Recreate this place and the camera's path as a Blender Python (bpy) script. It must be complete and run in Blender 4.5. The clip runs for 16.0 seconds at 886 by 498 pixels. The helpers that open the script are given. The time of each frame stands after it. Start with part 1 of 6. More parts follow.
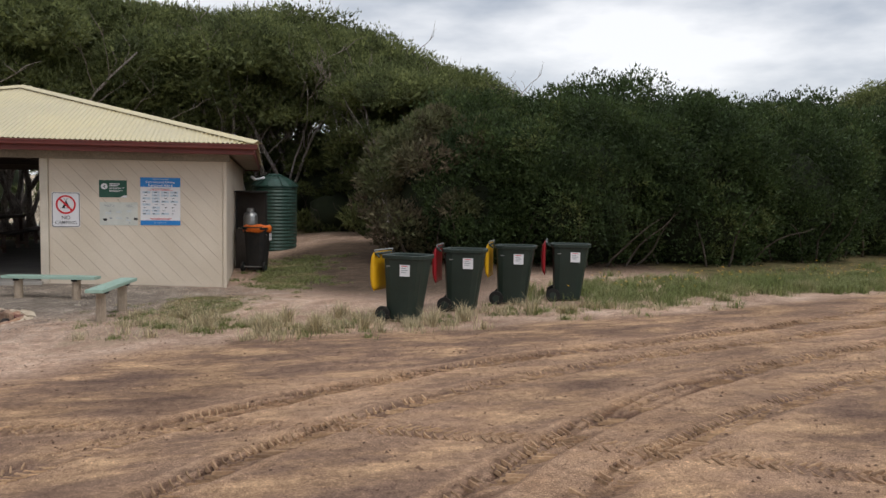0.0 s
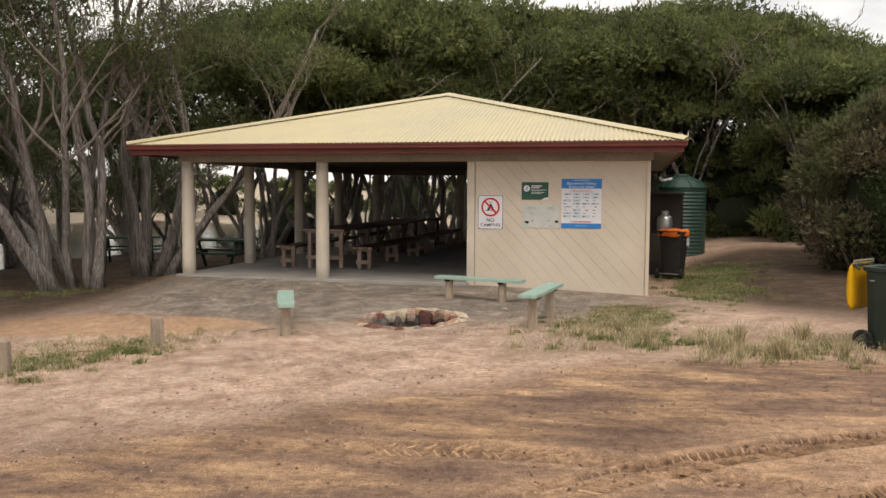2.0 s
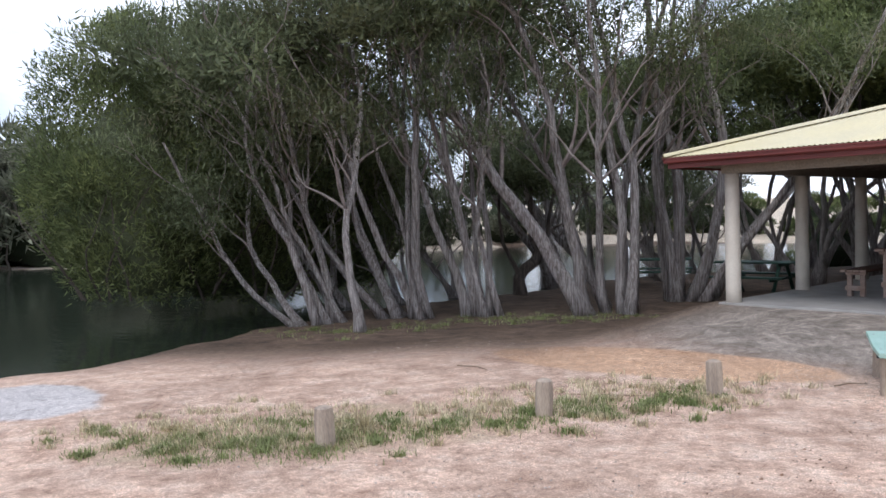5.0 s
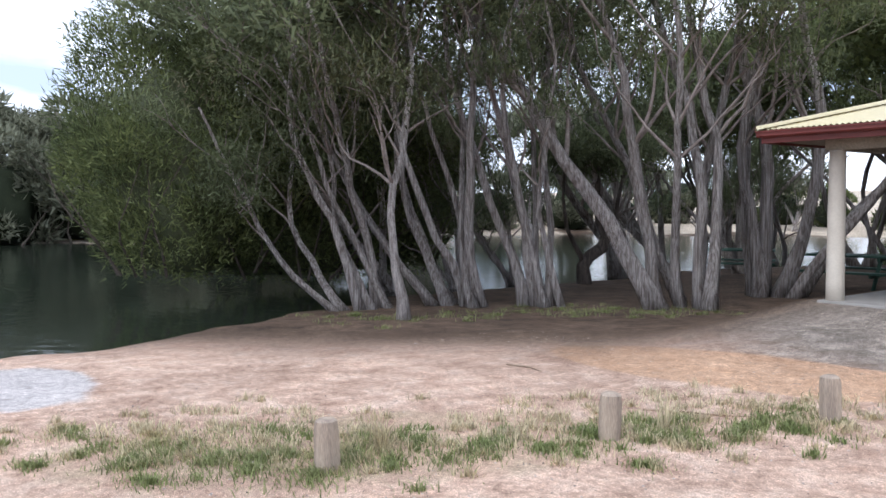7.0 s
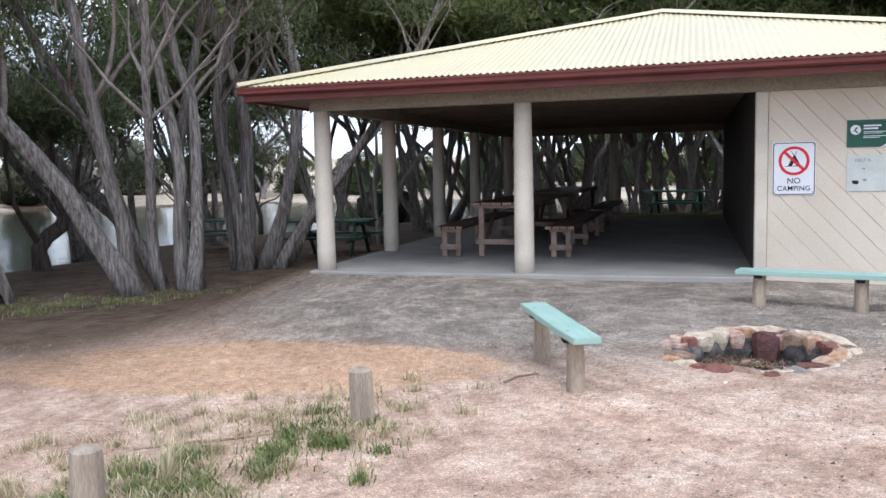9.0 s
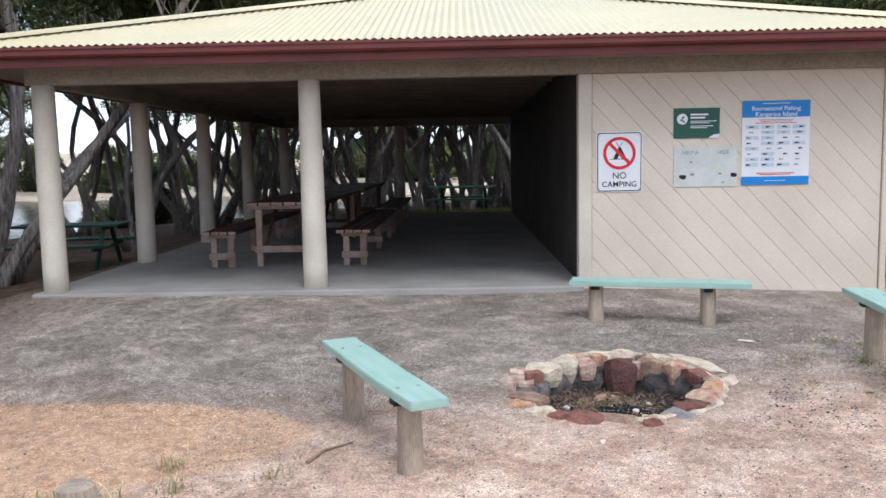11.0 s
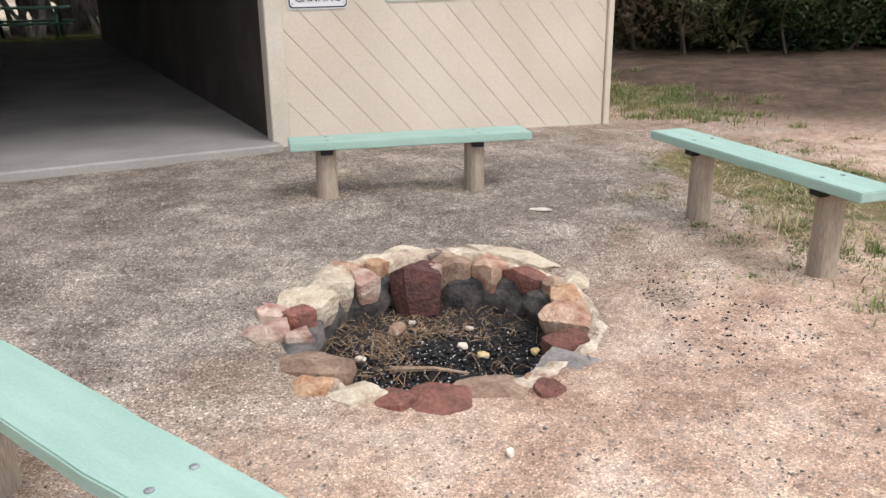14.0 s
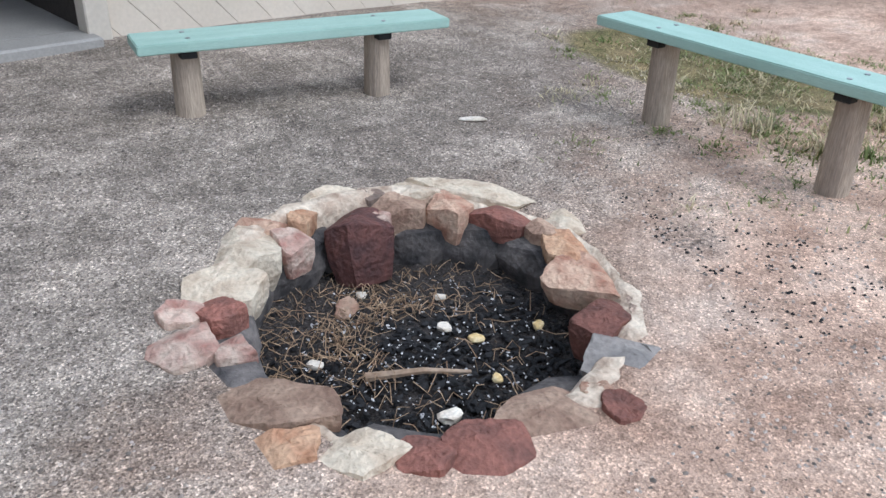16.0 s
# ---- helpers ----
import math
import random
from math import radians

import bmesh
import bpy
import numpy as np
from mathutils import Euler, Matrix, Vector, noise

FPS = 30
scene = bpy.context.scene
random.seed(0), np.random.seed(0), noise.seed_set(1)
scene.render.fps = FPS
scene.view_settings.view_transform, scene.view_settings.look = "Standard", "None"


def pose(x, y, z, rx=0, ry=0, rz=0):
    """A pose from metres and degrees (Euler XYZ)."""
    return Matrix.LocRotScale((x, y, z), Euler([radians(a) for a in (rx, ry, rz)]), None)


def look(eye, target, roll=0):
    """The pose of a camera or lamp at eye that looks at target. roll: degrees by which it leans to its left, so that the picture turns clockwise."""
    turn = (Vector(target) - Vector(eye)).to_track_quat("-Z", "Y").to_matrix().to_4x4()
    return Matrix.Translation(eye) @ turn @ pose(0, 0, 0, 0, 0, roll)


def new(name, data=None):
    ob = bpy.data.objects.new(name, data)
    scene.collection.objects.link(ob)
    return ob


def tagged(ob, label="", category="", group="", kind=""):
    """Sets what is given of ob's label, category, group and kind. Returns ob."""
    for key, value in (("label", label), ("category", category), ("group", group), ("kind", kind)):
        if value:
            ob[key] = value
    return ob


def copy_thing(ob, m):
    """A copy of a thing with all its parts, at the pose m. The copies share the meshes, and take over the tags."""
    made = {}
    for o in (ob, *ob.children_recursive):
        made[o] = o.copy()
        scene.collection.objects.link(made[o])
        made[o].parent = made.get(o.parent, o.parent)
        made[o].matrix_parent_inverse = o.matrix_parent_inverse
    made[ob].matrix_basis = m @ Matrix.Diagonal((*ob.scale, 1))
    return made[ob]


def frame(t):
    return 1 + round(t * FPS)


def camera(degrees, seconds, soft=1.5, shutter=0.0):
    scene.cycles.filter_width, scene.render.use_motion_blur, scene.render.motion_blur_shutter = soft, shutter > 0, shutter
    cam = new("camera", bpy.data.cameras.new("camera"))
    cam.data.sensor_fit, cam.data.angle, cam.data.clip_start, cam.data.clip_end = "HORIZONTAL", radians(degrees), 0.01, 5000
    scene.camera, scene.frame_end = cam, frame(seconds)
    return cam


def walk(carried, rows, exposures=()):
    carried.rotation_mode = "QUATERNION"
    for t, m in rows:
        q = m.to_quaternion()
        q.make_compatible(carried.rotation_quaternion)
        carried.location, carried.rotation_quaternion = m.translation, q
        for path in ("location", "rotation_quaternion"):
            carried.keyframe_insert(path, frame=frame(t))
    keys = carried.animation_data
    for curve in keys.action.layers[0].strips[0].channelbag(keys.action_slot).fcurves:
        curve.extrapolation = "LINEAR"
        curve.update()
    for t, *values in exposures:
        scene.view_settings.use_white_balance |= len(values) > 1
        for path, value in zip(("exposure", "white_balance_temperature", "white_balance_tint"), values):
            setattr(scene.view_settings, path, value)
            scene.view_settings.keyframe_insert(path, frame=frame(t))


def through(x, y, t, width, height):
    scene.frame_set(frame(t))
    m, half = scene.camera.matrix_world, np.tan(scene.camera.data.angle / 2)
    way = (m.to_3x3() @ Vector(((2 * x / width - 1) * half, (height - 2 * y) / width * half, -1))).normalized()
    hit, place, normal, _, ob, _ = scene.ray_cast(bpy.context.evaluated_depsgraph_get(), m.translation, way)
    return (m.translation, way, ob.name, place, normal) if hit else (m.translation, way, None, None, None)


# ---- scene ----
cam = camera(56.1, 16.0)
PATH = [
    (0, (8.919, -14.919, 1.583), (9.337, -12.968, 1.447), 0.9),
    (0.5, (8.732, -14.639, 1.594), (8.908, -12.651, 1.456), 1.0),
    (1, (8.562, -14.299, 1.556), (8.464, -12.304, 1.451), 1.0),
    (1.5, (8.354, -14.071, 1.531), (8.054, -12.096, 1.434), 1.1),
    (2, (8.111, -13.795, 1.524), (7.651, -11.854, 1.388), 0.3),
    (2.5, (7.941, -13.493, 1.516), (7.271, -11.612, 1.396), -0.0),
    (3, (7.737, -13.284, 1.496), (6.871, -11.483, 1.408), 0.2),
    (3.5, (7.483, -13.066, 1.511), (6.471, -11.344, 1.409), -0.5),
    (4, (7.273, -12.812, 1.475), (6.071, -11.218, 1.357), -1.1),
    (4.5, (7.02, -12.537, 1.469), (5.641, -11.093, 1.362), -1.0),
    (5, (6.711, -12.294, 1.459), (5.231, -10.95, 1.386), -1.6),
    (5.2, (6.617, -12.201, 1.446), (5.093, -10.907, 1.382), -1.8),
    (6.25, (6.07, -11.6, 1.385), (4.42, -10.47, 1.29), -0.8),
    (7.3, (5.523, -11.011, 1.309), (4.047, -9.667, 1.192), 0.2),
    (7.5, (5.407, -10.908, 1.308), (4.032, -9.461, 1.181), 0.4),
    (8, (5.07, -10.52, 1.305), (3.94, -8.877, 1.159), -0.8),
    (8.5, (4.831, -10.227, 1.307), (3.945, -8.44, 1.154), -1.4),
    (9, (4.612, -9.89, 1.285), (4.035, -7.985, 1.092), -1.3),
    (9.2, (4.518, -9.704, 1.276), (4.044, -7.771, 1.073), -1.3),
    (11.3, (4.017, -7.972, 1.253), (4.052, -5.984, 1.032), -0.9),
    (11.5, (3.939, -7.828, 1.255), (4.048, -5.845, 1.021), -0.7),
    (12, (3.765, -7.444, 1.247), (4.153, -5.499, 0.992), -0.4),
    (12.5, (3.72, -7.011, 1.214), (4.287, -5.113, 0.939), -0.1),
    (13, (3.666, -6.621, 1.182), (4.38, -4.789, 0.814), 0.4),
    (13.5, (3.612, -6.24, 1.191), (4.457, -4.493, 0.707), 0.0),
    (14, (3.665, -5.816, 1.146), (4.526, -4.125, 0.512), -0.6),
    (14.5, (3.636, -5.454, 1.121), (4.566, -3.862, 0.346), -0.8),
    (15, (3.637, -5.126, 1.105), (4.633, -3.644, 0.204), -0.6),
    (15.5, (3.73, -4.842, 1.091), (4.794, -3.441, 0.139), 0.0),
    (16, (3.676, -4.62, 1.091), (4.872, -3.312, 0.163), 1.5),
]
EXPOSURES = [(0, -0.02, 6650, 11), (1.0, 0.15, 7400, 12), (1.5, 0.17, 7500, 13), (2.0, 0.32, 7500, 13), (2.6, 0.54, 6400, 14), (3.2, 0.38, 6250, 14), (3.6, 0.28, 6150, 14), (4.5, 0.52, 5950, 13), (5, 0.66, 5800, 13), (7.4, 0.90, 5750, 12), (8.5, 0.95, 5650, 11), (9, 0.88, 5700, 11),
             (11.3, 0.72, 5850, 11), (12.5, 0.45, 6000, 12), (13, 0.78, 6200, 12), (13.4, 0.80, 6400, 12), (14.2, 0.85, 6500, 11), (15, 0.66, 6150, 9), (15.5, 0.67, 6050, 9), (16, 0.72, 5600, 9)]
walk(cam, [(t, look(eye, target, roll)) for t, eye, target, roll in PATH], EXPOSURES)

# ---- world and sun: a bright overcast day ----
world = bpy.data.worlds.new("overcast_sky")
scene.world = world
world.use_nodes = True
wn, wl = world.node_tree.nodes, world.node_tree.links
wn.clear()
w_out = wn.new("ShaderNodeOutputWorld")
w_bg = wn.new("ShaderNodeBackground")
w_sky = wn.new("ShaderNodeTexSky")
w_sky.sky_type, w_sky.sun_disc = "NISHITA", False
w_sky.sun_elevation, w_sky.sun_rotation = radians(52), radians(200)
w_co = wn.new("ShaderNodeTexCoord")
w_map = wn.new("ShaderNodeMapping")
w_map.inputs["Scale"].default_value = (1.6, 1.6, 5.0)
w_noise = wn.new("ShaderNodeTexNoise")
w_noise.inputs["Scale"].default_value, w_noise.inputs["Detail"].default_value = 2.2, 7.0
w_ramp = wn.new("ShaderNodeValToRGB")
w_ramp.color_ramp.elements[0].position, w_ramp.color_ramp.elements[0].color = 0.37, (4.3, 4.8, 5.6, 1)
w_ramp.color_ramp.elements[1].position, w_ramp.color_ramp.elements[1].color = 0.60, (9.8, 10.0, 10.3, 1)
w_mix = wn.new("ShaderNodeMixRGB")
w_mix.inputs["Fac"].default_value = 0.85
wl.new(w_co.outputs["Generated"], w_map.inputs["Vector"])
wl.new(w_map.outputs["Vector"], w_noise.inputs["Vector"])
wl.new(w_noise.outputs["Fac"], w_ramp.inputs["Fac"])
wl.new(w_sky.outputs["Color"], w_mix.inputs["Color1"])
wl.new(w_ramp.outputs["Color"], w_mix.inputs["Color2"])
wl.new(w_mix.outputs["Color"], w_bg.inputs["Color"])
w_bg.inputs["Strength"].default_value = 0.11
wl.new(w_bg.outputs["Background"], w_out.inputs["Surface"])

sun_data = bpy.data.lights.new("sun", "SUN")
sun_data.energy, sun_data.angle, sun_data.color = 1.0, radians(25), (1.0, 0.96, 0.9)
sun = new("sun", sun_data)
sun.matrix_world = look((0, 0, 20), (-5, 13, 0))

# ---- materials ----
def mat(name, base, alt=None, scale=3.0, fine=60.0, rough=0.8, bump=0.25, metal=0.0, stretch=(1, 1, 1), spec=0.3,
        grain=0.25, rand=0.0, island=0.0, depth=0.01, wave=0.0):
    """A surface in two tones that change at a large scale, with fine grain and relief."""
    m = bpy.data.materials.new(name)
    m.use_nodes = True
    n, l = m.node_tree.nodes, m.node_tree.links
    bsdf = n["Principled BSDF"]
    bsdf.inputs["Metallic"].default_value = metal
    bsdf.inputs["Specular IOR Level"].default_value = spec
    co, mp = n.new("ShaderNodeTexCoord"), n.new("ShaderNodeMapping")
    mp.inputs["Scale"].default_value = stretch
    l.new(co.outputs["Object"], mp.inputs["Vector"])
    big, small = n.new("ShaderNodeTexNoise"), n.new("ShaderNodeTexNoise")
    big.inputs["Scale"].default_value, big.inputs["Detail"].default_value = scale, 5
    small.inputs["Scale"].default_value, small.inputs["Detail"].default_value = fine, 4
    l.new(mp.outputs["Vector"], big.inputs["Vector"])
    l.new(mp.outputs["Vector"], small.inputs["Vector"])
    ramp = n.new("ShaderNodeValToRGB")
    ramp.color_ramp.elements[0].position, ramp.color_ramp.elements[1].position = 0.36, 0.66
    ramp.color_ramp.elements[0].color = (*base, 1)
    ramp.color_ramp.elements[1].color = (*(alt or base), 1)
    l.new(big.outputs["Fac"], ramp.inputs["Fac"])
    val = n.new("ShaderNodeMapRange")
    val.inputs["From Min"].default_value, val.inputs["From Max"].default_value = 0.25, 0.75
    val.inputs["To Min"].default_value, val.inputs["To Max"].default_value = 1 - grain, 1 + grain
    l.new(small.outputs["Fac"], val.inputs["Value"])
    hsv = n.new("ShaderNodeHueSaturation")
    l.new(ramp.outputs["Color"], hsv.inputs["Color"])
    last = val.outputs["Result"]
    for amount, node, sock in ((rand, "ShaderNodeObjectInfo", "Random"), (island, "ShaderNodeNewGeometry", "Random Per Island")):
        if amount:
            src, mr, mul = n.new(node), n.new("ShaderNodeMapRange"), n.new("ShaderNodeMath")
            mr.inputs["To Min"].default_value, mr.inputs["To Max"].default_value = 1 - amount, 1 + amount
            mul.operation = "MULTIPLY"
            l.new(src.outputs[sock], mr.inputs["Value"])
            l.new(last, mul.inputs[0])
            l.new(mr.outputs["Result"], mul.inputs[1])
            last = mul.outputs[0]
    l.new(last, hsv.inputs["Value"])
    l.new(hsv.outputs["Color"], bsdf.inputs["Base Color"])
    rr = n.new("ShaderNodeMapRange")
    rr.inputs["To Min"].default_value, rr.inputs["To Max"].default_value = max(0.03, rough - 0.12), min(1, rough + 0.1)
    l.new(big.outputs["Fac"], rr.inputs["Value"])
    l.new(rr.outputs["Result"], bsdf.inputs["Roughness"])
    if bump:
        bp = n.new("ShaderNodeBump")
        bp.inputs["Strength"].default_value, bp.inputs["Distance"].default_value = bump, depth
        l.new(small.outputs["Fac"], bp.inputs["Height"])
        l.new(bp.outputs["Normal"], bsdf.inputs["Normal"])
    return m


def leaf_mat(name, base, alt, scale=0.5, through=0.25, dry=None):
    """Foliage: each leaf has its own shade, clumps differ in tone, light comes through."""
    m = bpy.data.materials.new(name)
    m.use_nodes = True
    n, l = m.node_tree.nodes, m.node_tree.links
    bsdf, out = n["Principled BSDF"], n["Material Output"]
    bsdf.inputs["Roughness"].default_value = 0.6
    bsdf.inputs["Specular IOR Level"].default_value = 0.25
    co, big, ramp = n.new("ShaderNodeTexCoord"), n.new("ShaderNodeTexNoise"), n.new("ShaderNodeValToRGB")
    big.inputs["Scale"].default_value, big.inputs["Detail"].default_value = scale, 3
    l.new(co.outputs["Object"], big.inputs["Vector"])
    e = ramp.color_ramp.elements
    e[0].position, e[1].position = 0.36, 0.6
    e[0].color, e[1].color = (*base, 1), (*alt, 1)
    if dry:
        d = e.new(0.7)
        d.color = (*dry, 1)
    l.new(big.outputs["Fac"], ramp.inputs["Fac"])
    geo, mr, hsv = n.new("ShaderNodeNewGeometry"), n.new("ShaderNodeMapRange"), n.new("ShaderNodeHueSaturation")
    mr.inputs["To Min"].default_value, mr.inputs["To Max"].default_value = 0.55, 1.5
    l.new(geo.outputs["Random Per Island"], mr.inputs["Value"])
    l.new(mr.outputs["Result"], hsv.inputs["Value"])
    l.new(ramp.outputs["Color"], hsv.inputs["Color"])
    l.new(hsv.outputs["Color"], bsdf.inputs["Base Color"])
    tr, mx = n.new("ShaderNodeBsdfTranslucent"), n.new("ShaderNodeMixShader")
    mx.inputs["Fac"].default_value = through
    l.new(hsv.outputs["Color"], tr.inputs["Color"])
    l.new(bsdf.outputs["BSDF"], mx.inputs[1])
    l.new(tr.outputs["BSDF"], mx.inputs[2])
    l.new(mx.outputs["Shader"], out.inputs["Surface"])
    return m


def ground_mat():
    """Bare ground: dirt, sand, grey gravel, leaf litter and wheel ruts by zones held in the mesh."""
    m = bpy.data.materials.new("bare_ground")
    m.use_nodes = True
    n, l = m.node_tree.nodes, m.node_tree.links
    bsdf = n["Principled BSDF"]
    bsdf.inputs["Specular IOR Level"].default_value = 0.15
    bsdf.inputs["Roughness"].default_value = 0.95
    co = n.new("ShaderNodeTexCoord")

    def noise_node(scale, detail=5, rough=0.6):
        t = n.new("ShaderNodeTexNoise")
        t.inputs["Scale"].default_value, t.inputs["Detail"].default_value, t.inputs["Roughness"].default_value = scale, detail, rough
        l.new(co.outputs["Object"], t.inputs["Vector"])
        return t

    def ramp_node(src, stops):
        r = n.new("ShaderNodeValToRGB")
        e = r.color_ramp.elements
        e[0].position, e[0].color = stops[0][0], (*stops[0][1], 1)
        e[1].position, e[1].color = stops[-1][0], (*stops[-1][1], 1)
        for p, c in stops[1:-1]:
            e.new(p).color = (*c, 1)
        l.new(src, r.inputs["Fac"])
        return r.outputs["Color"]

    def zone(attr, src, lo=0.35, hi=0.65):
        """A zone's weight, its border broken up by noise."""
        a, ad, sm = n.new("ShaderNodeAttribute"), n.new("ShaderNodeMath"), n.new("ShaderNodeMapRange")
        a.attribute_name = attr
        ad.operation, sm.interpolation_type = "MULTIPLY_ADD", "SMOOTHSTEP"
        ad.inputs[1].default_value = 0.5
        l.new(src, ad.inputs[0])
        l.new(a.outputs["Fac"], ad.inputs[2])
        sm.inputs["From Min"].default_value, sm.inputs["From Max"].default_value = lo + 0.25, hi + 0.25
        l.new(ad.outputs[0], sm.inputs["Value"])
        return sm.outputs["Result"]

    def over(fac, a, b, kind="MIX"):
        x = n.new("ShaderNodeMixRGB")
        x.blend_type = kind
        l.new(fac, x.inputs["Fac"])
        l.new(a, x.inputs["Color1"])
        l.new(b, x.inputs["Color2"])
        return x.outputs["Color"]

    broad, mid, fine, speck = noise_node(0.55, 6), noise_node(3.2, 6), noise_node(45, 4, 0.7), noise_node(210, 3, 0.75)
    streak = n.new("ShaderNodeTexNoise")
    smap = n.new("ShaderNodeMapping")
    smap.inputs["Scale"].default_value, smap.inputs["Rotation"].default_value = (0.55, 1.5, 1), (0, 0, radians(-22))
    l.new(co.outputs["Object"], smap.inputs["Vector"])
    l.new(smap.outputs["Vector"], streak.inputs["Vector"])
    streak.inputs["Scale"].default_value, streak.inputs["Detail"].default_value, streak.inputs["Roughness"].default_value = 1.8, 9, 0.68
    dirt = ramp_node(mid.outputs["Fac"], [(0.3, (0.35, 0.232, 0.172)), (0.52, (0.52, 0.372, 0.285)), (0.72, (0.64, 0.495, 0.40))])
    road = ramp_node(streak.outputs["Fac"], [(0.3, (0.145, 0.095, 0.075)), (0.46, (0.24, 0.155, 0.112)), (0.56, (0.38, 0.245, 0.155)), (0.66, (0.56, 0.37, 0.225))])
    sand = ramp_node(mid.outputs["Fac"], [(0.3, (0.47, 0.295, 0.185)), (0.7, (0.55, 0.37, 0.25))])
    gravel = ramp_node(mid.outputs["Fac"], [(0.3, (0.165, 0.142, 0.12)), (0.5, (0.25, 0.216, 0.185)), (0.7, (0.40, 0.345, 0.295))])
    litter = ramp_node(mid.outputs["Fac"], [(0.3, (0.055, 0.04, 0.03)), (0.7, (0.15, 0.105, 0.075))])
    turf = ramp_node(mid.outputs["Fac"], [(0.3, (0.07, 0.085, 0.03)), (0.7, (0.26, 0.20, 0.11))])
    pale = ramp_node(mid.outputs["Fac"], [(0.3, (0.42, 0.39, 0.38)), (0.7, (0.58, 0.54, 0.52))])
    beach = ramp_node(mid.outputs["Fac"], [(0.3, (0.45, 0.37, 0.28)), (0.7, (0.58, 0.50, 0.40))])
    col = dirt
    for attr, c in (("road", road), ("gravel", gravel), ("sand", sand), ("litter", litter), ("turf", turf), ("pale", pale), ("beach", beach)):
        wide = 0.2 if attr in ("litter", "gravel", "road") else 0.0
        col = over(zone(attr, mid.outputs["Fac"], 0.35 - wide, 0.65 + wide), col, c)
    ash = n.new("ShaderNodeRGB")
    ash.outputs[0].default_value = (0.045, 0.04, 0.038, 1)
    col = over(zone("ash", fine.outputs["Fac"]), col, ash.outputs[0])
    def direct(attr, amount):
        a, k = n.new("ShaderNodeAttribute"), n.new("ShaderNodeMath")
        a.attribute_name, k.operation, k.use_clamp = attr, "MULTIPLY", True
        k.inputs[1].default_value = amount
        l.new(a.outputs["Fac"], k.inputs[0])
        return k.outputs[0]

    # Pale crest dirt and darker ruts, with tread relief shading carried in both.
    col = over(direct("crest", 0.8), col, sand)
    rut = n.new("ShaderNodeRGB")
    rut.outputs[0].default_value = (0.42, 0.36, 0.33, 1)
    col = over(direct("rut", 1.0), col, rut.outputs[0], "MULTIPLY")
    grains = ramp_node(speck.outputs["Fac"], [(0.3, (0.42, 0.41, 0.40)), (0.5, (1, 1, 1)), (0.68, (1.75, 1.73, 1.7))])
    one = n.new("ShaderNodeMapRange")
    one.inputs["To Min"].default_value, one.inputs["To Max"].default_value = 0.62, 1.0
    l.new(zone("gravel", mid.outputs["Fac"]), one.inputs["Value"])
    col = over(one.outputs["Result"], col, grains, "MULTIPLY")
    clouds = ramp_node(broad.outputs["Fac"], [(0.3, (0.74, 0.72, 0.71)), (0.5, (0.95, 0.95, 0.95)), (0.7, (1.14, 1.13, 1.12))])
    rough_ = noise_node(13, 7, 0.75)
    lumps = ramp_node(rough_.outputs["Fac"], [(0.32, (0.62, 0.60, 0.59)), (0.5, (1, 1, 1)), (0.68, (1.28, 1.27, 1.25))])
    full = n.new("ShaderNodeValue")
    full.outputs[0].default_value = 1.0
    col = over(full.outputs[0], col, clouds, "MULTIPLY")
    col = over(full.outputs[0], col, lumps, "MULTIPLY")
    stones = n.new("ShaderNodeTexVoronoi")
    stones.inputs["Scale"].default_value = 150
    l.new(co.outputs["Object"], stones.inputs["Vector"])
    tone = n.new("ShaderNodeSeparateColor")
    l.new(stones.outputs["Color"], tone.inputs["Color"])
    tint = ramp_node(tone.outputs["Red"], [(0.0, (0.40, 0.38, 0.37)), (0.3, (0.85, 0.84, 0.83)), (0.6, (1, 1, 1)), (0.86, (1.25, 1.21, 1.15)), (1.0, (2.1, 2.1, 2.06))])
    col = over(one.outputs["Result"], col, tint, "MULTIPLY")
    l.new(col, bsdf.inputs["Base Color"])
    hsum = n.new("ShaderNodeMath")
    hsum.operation = "MULTIPLY_ADD"
    hsum.inputs[1].default_value = 0.5
    l.new(stones.outputs["Distance"], hsum.inputs[0])
    l.new(fine.outputs["Fac"], hsum.inputs[2])
    bp = n.new("ShaderNodeBump")
    bp.inputs["Strength"].default_value, bp.inputs["Distance"].default_value = 0.6, 0.012
    l.new(hsum.outputs[0], bp.inputs["Height"])
    l.new(bp.outputs["Normal"], bsdf.inputs["Normal"])
    return m


def water_mat():
    m = bpy.data.materials.new("pond_water")
    m.use_nodes = True
    n, l = m.node_tree.nodes, m.node_tree.links
    bsdf = n["Principled BSDF"]
    bsdf.inputs["Base Color"].default_value = (0.02, 0.026, 0.018, 1)
    bsdf.inputs["Roughness"].default_value = 0.06
    bsdf.inputs["IOR"].default_value = 1.33
    co, mp, wv, bp = n.new("ShaderNodeTexCoord"), n.new("ShaderNodeMapping"), n.new("ShaderNodeTexNoise"), n.new("ShaderNodeBump")
    mp.inputs["Scale"].default_value = (1.0, 2.2, 1)
    wv.inputs["Scale"].default_value, wv.inputs["Detail"].default_value = 2.2, 5
    bp.inputs["Strength"].default_value, bp.inputs["Distance"].default_value = 0.2, 0.05
    l.new(co.outputs["Object"], mp.inputs["Vector"])
    l.new(mp.outputs["Vector"], wv.inputs["Vector"])
    l.new(wv.outputs["Fac"], bp.inputs["Height"])
    l.new(bp.outputs["Normal"], bsdf.inputs["Normal"])
    return m


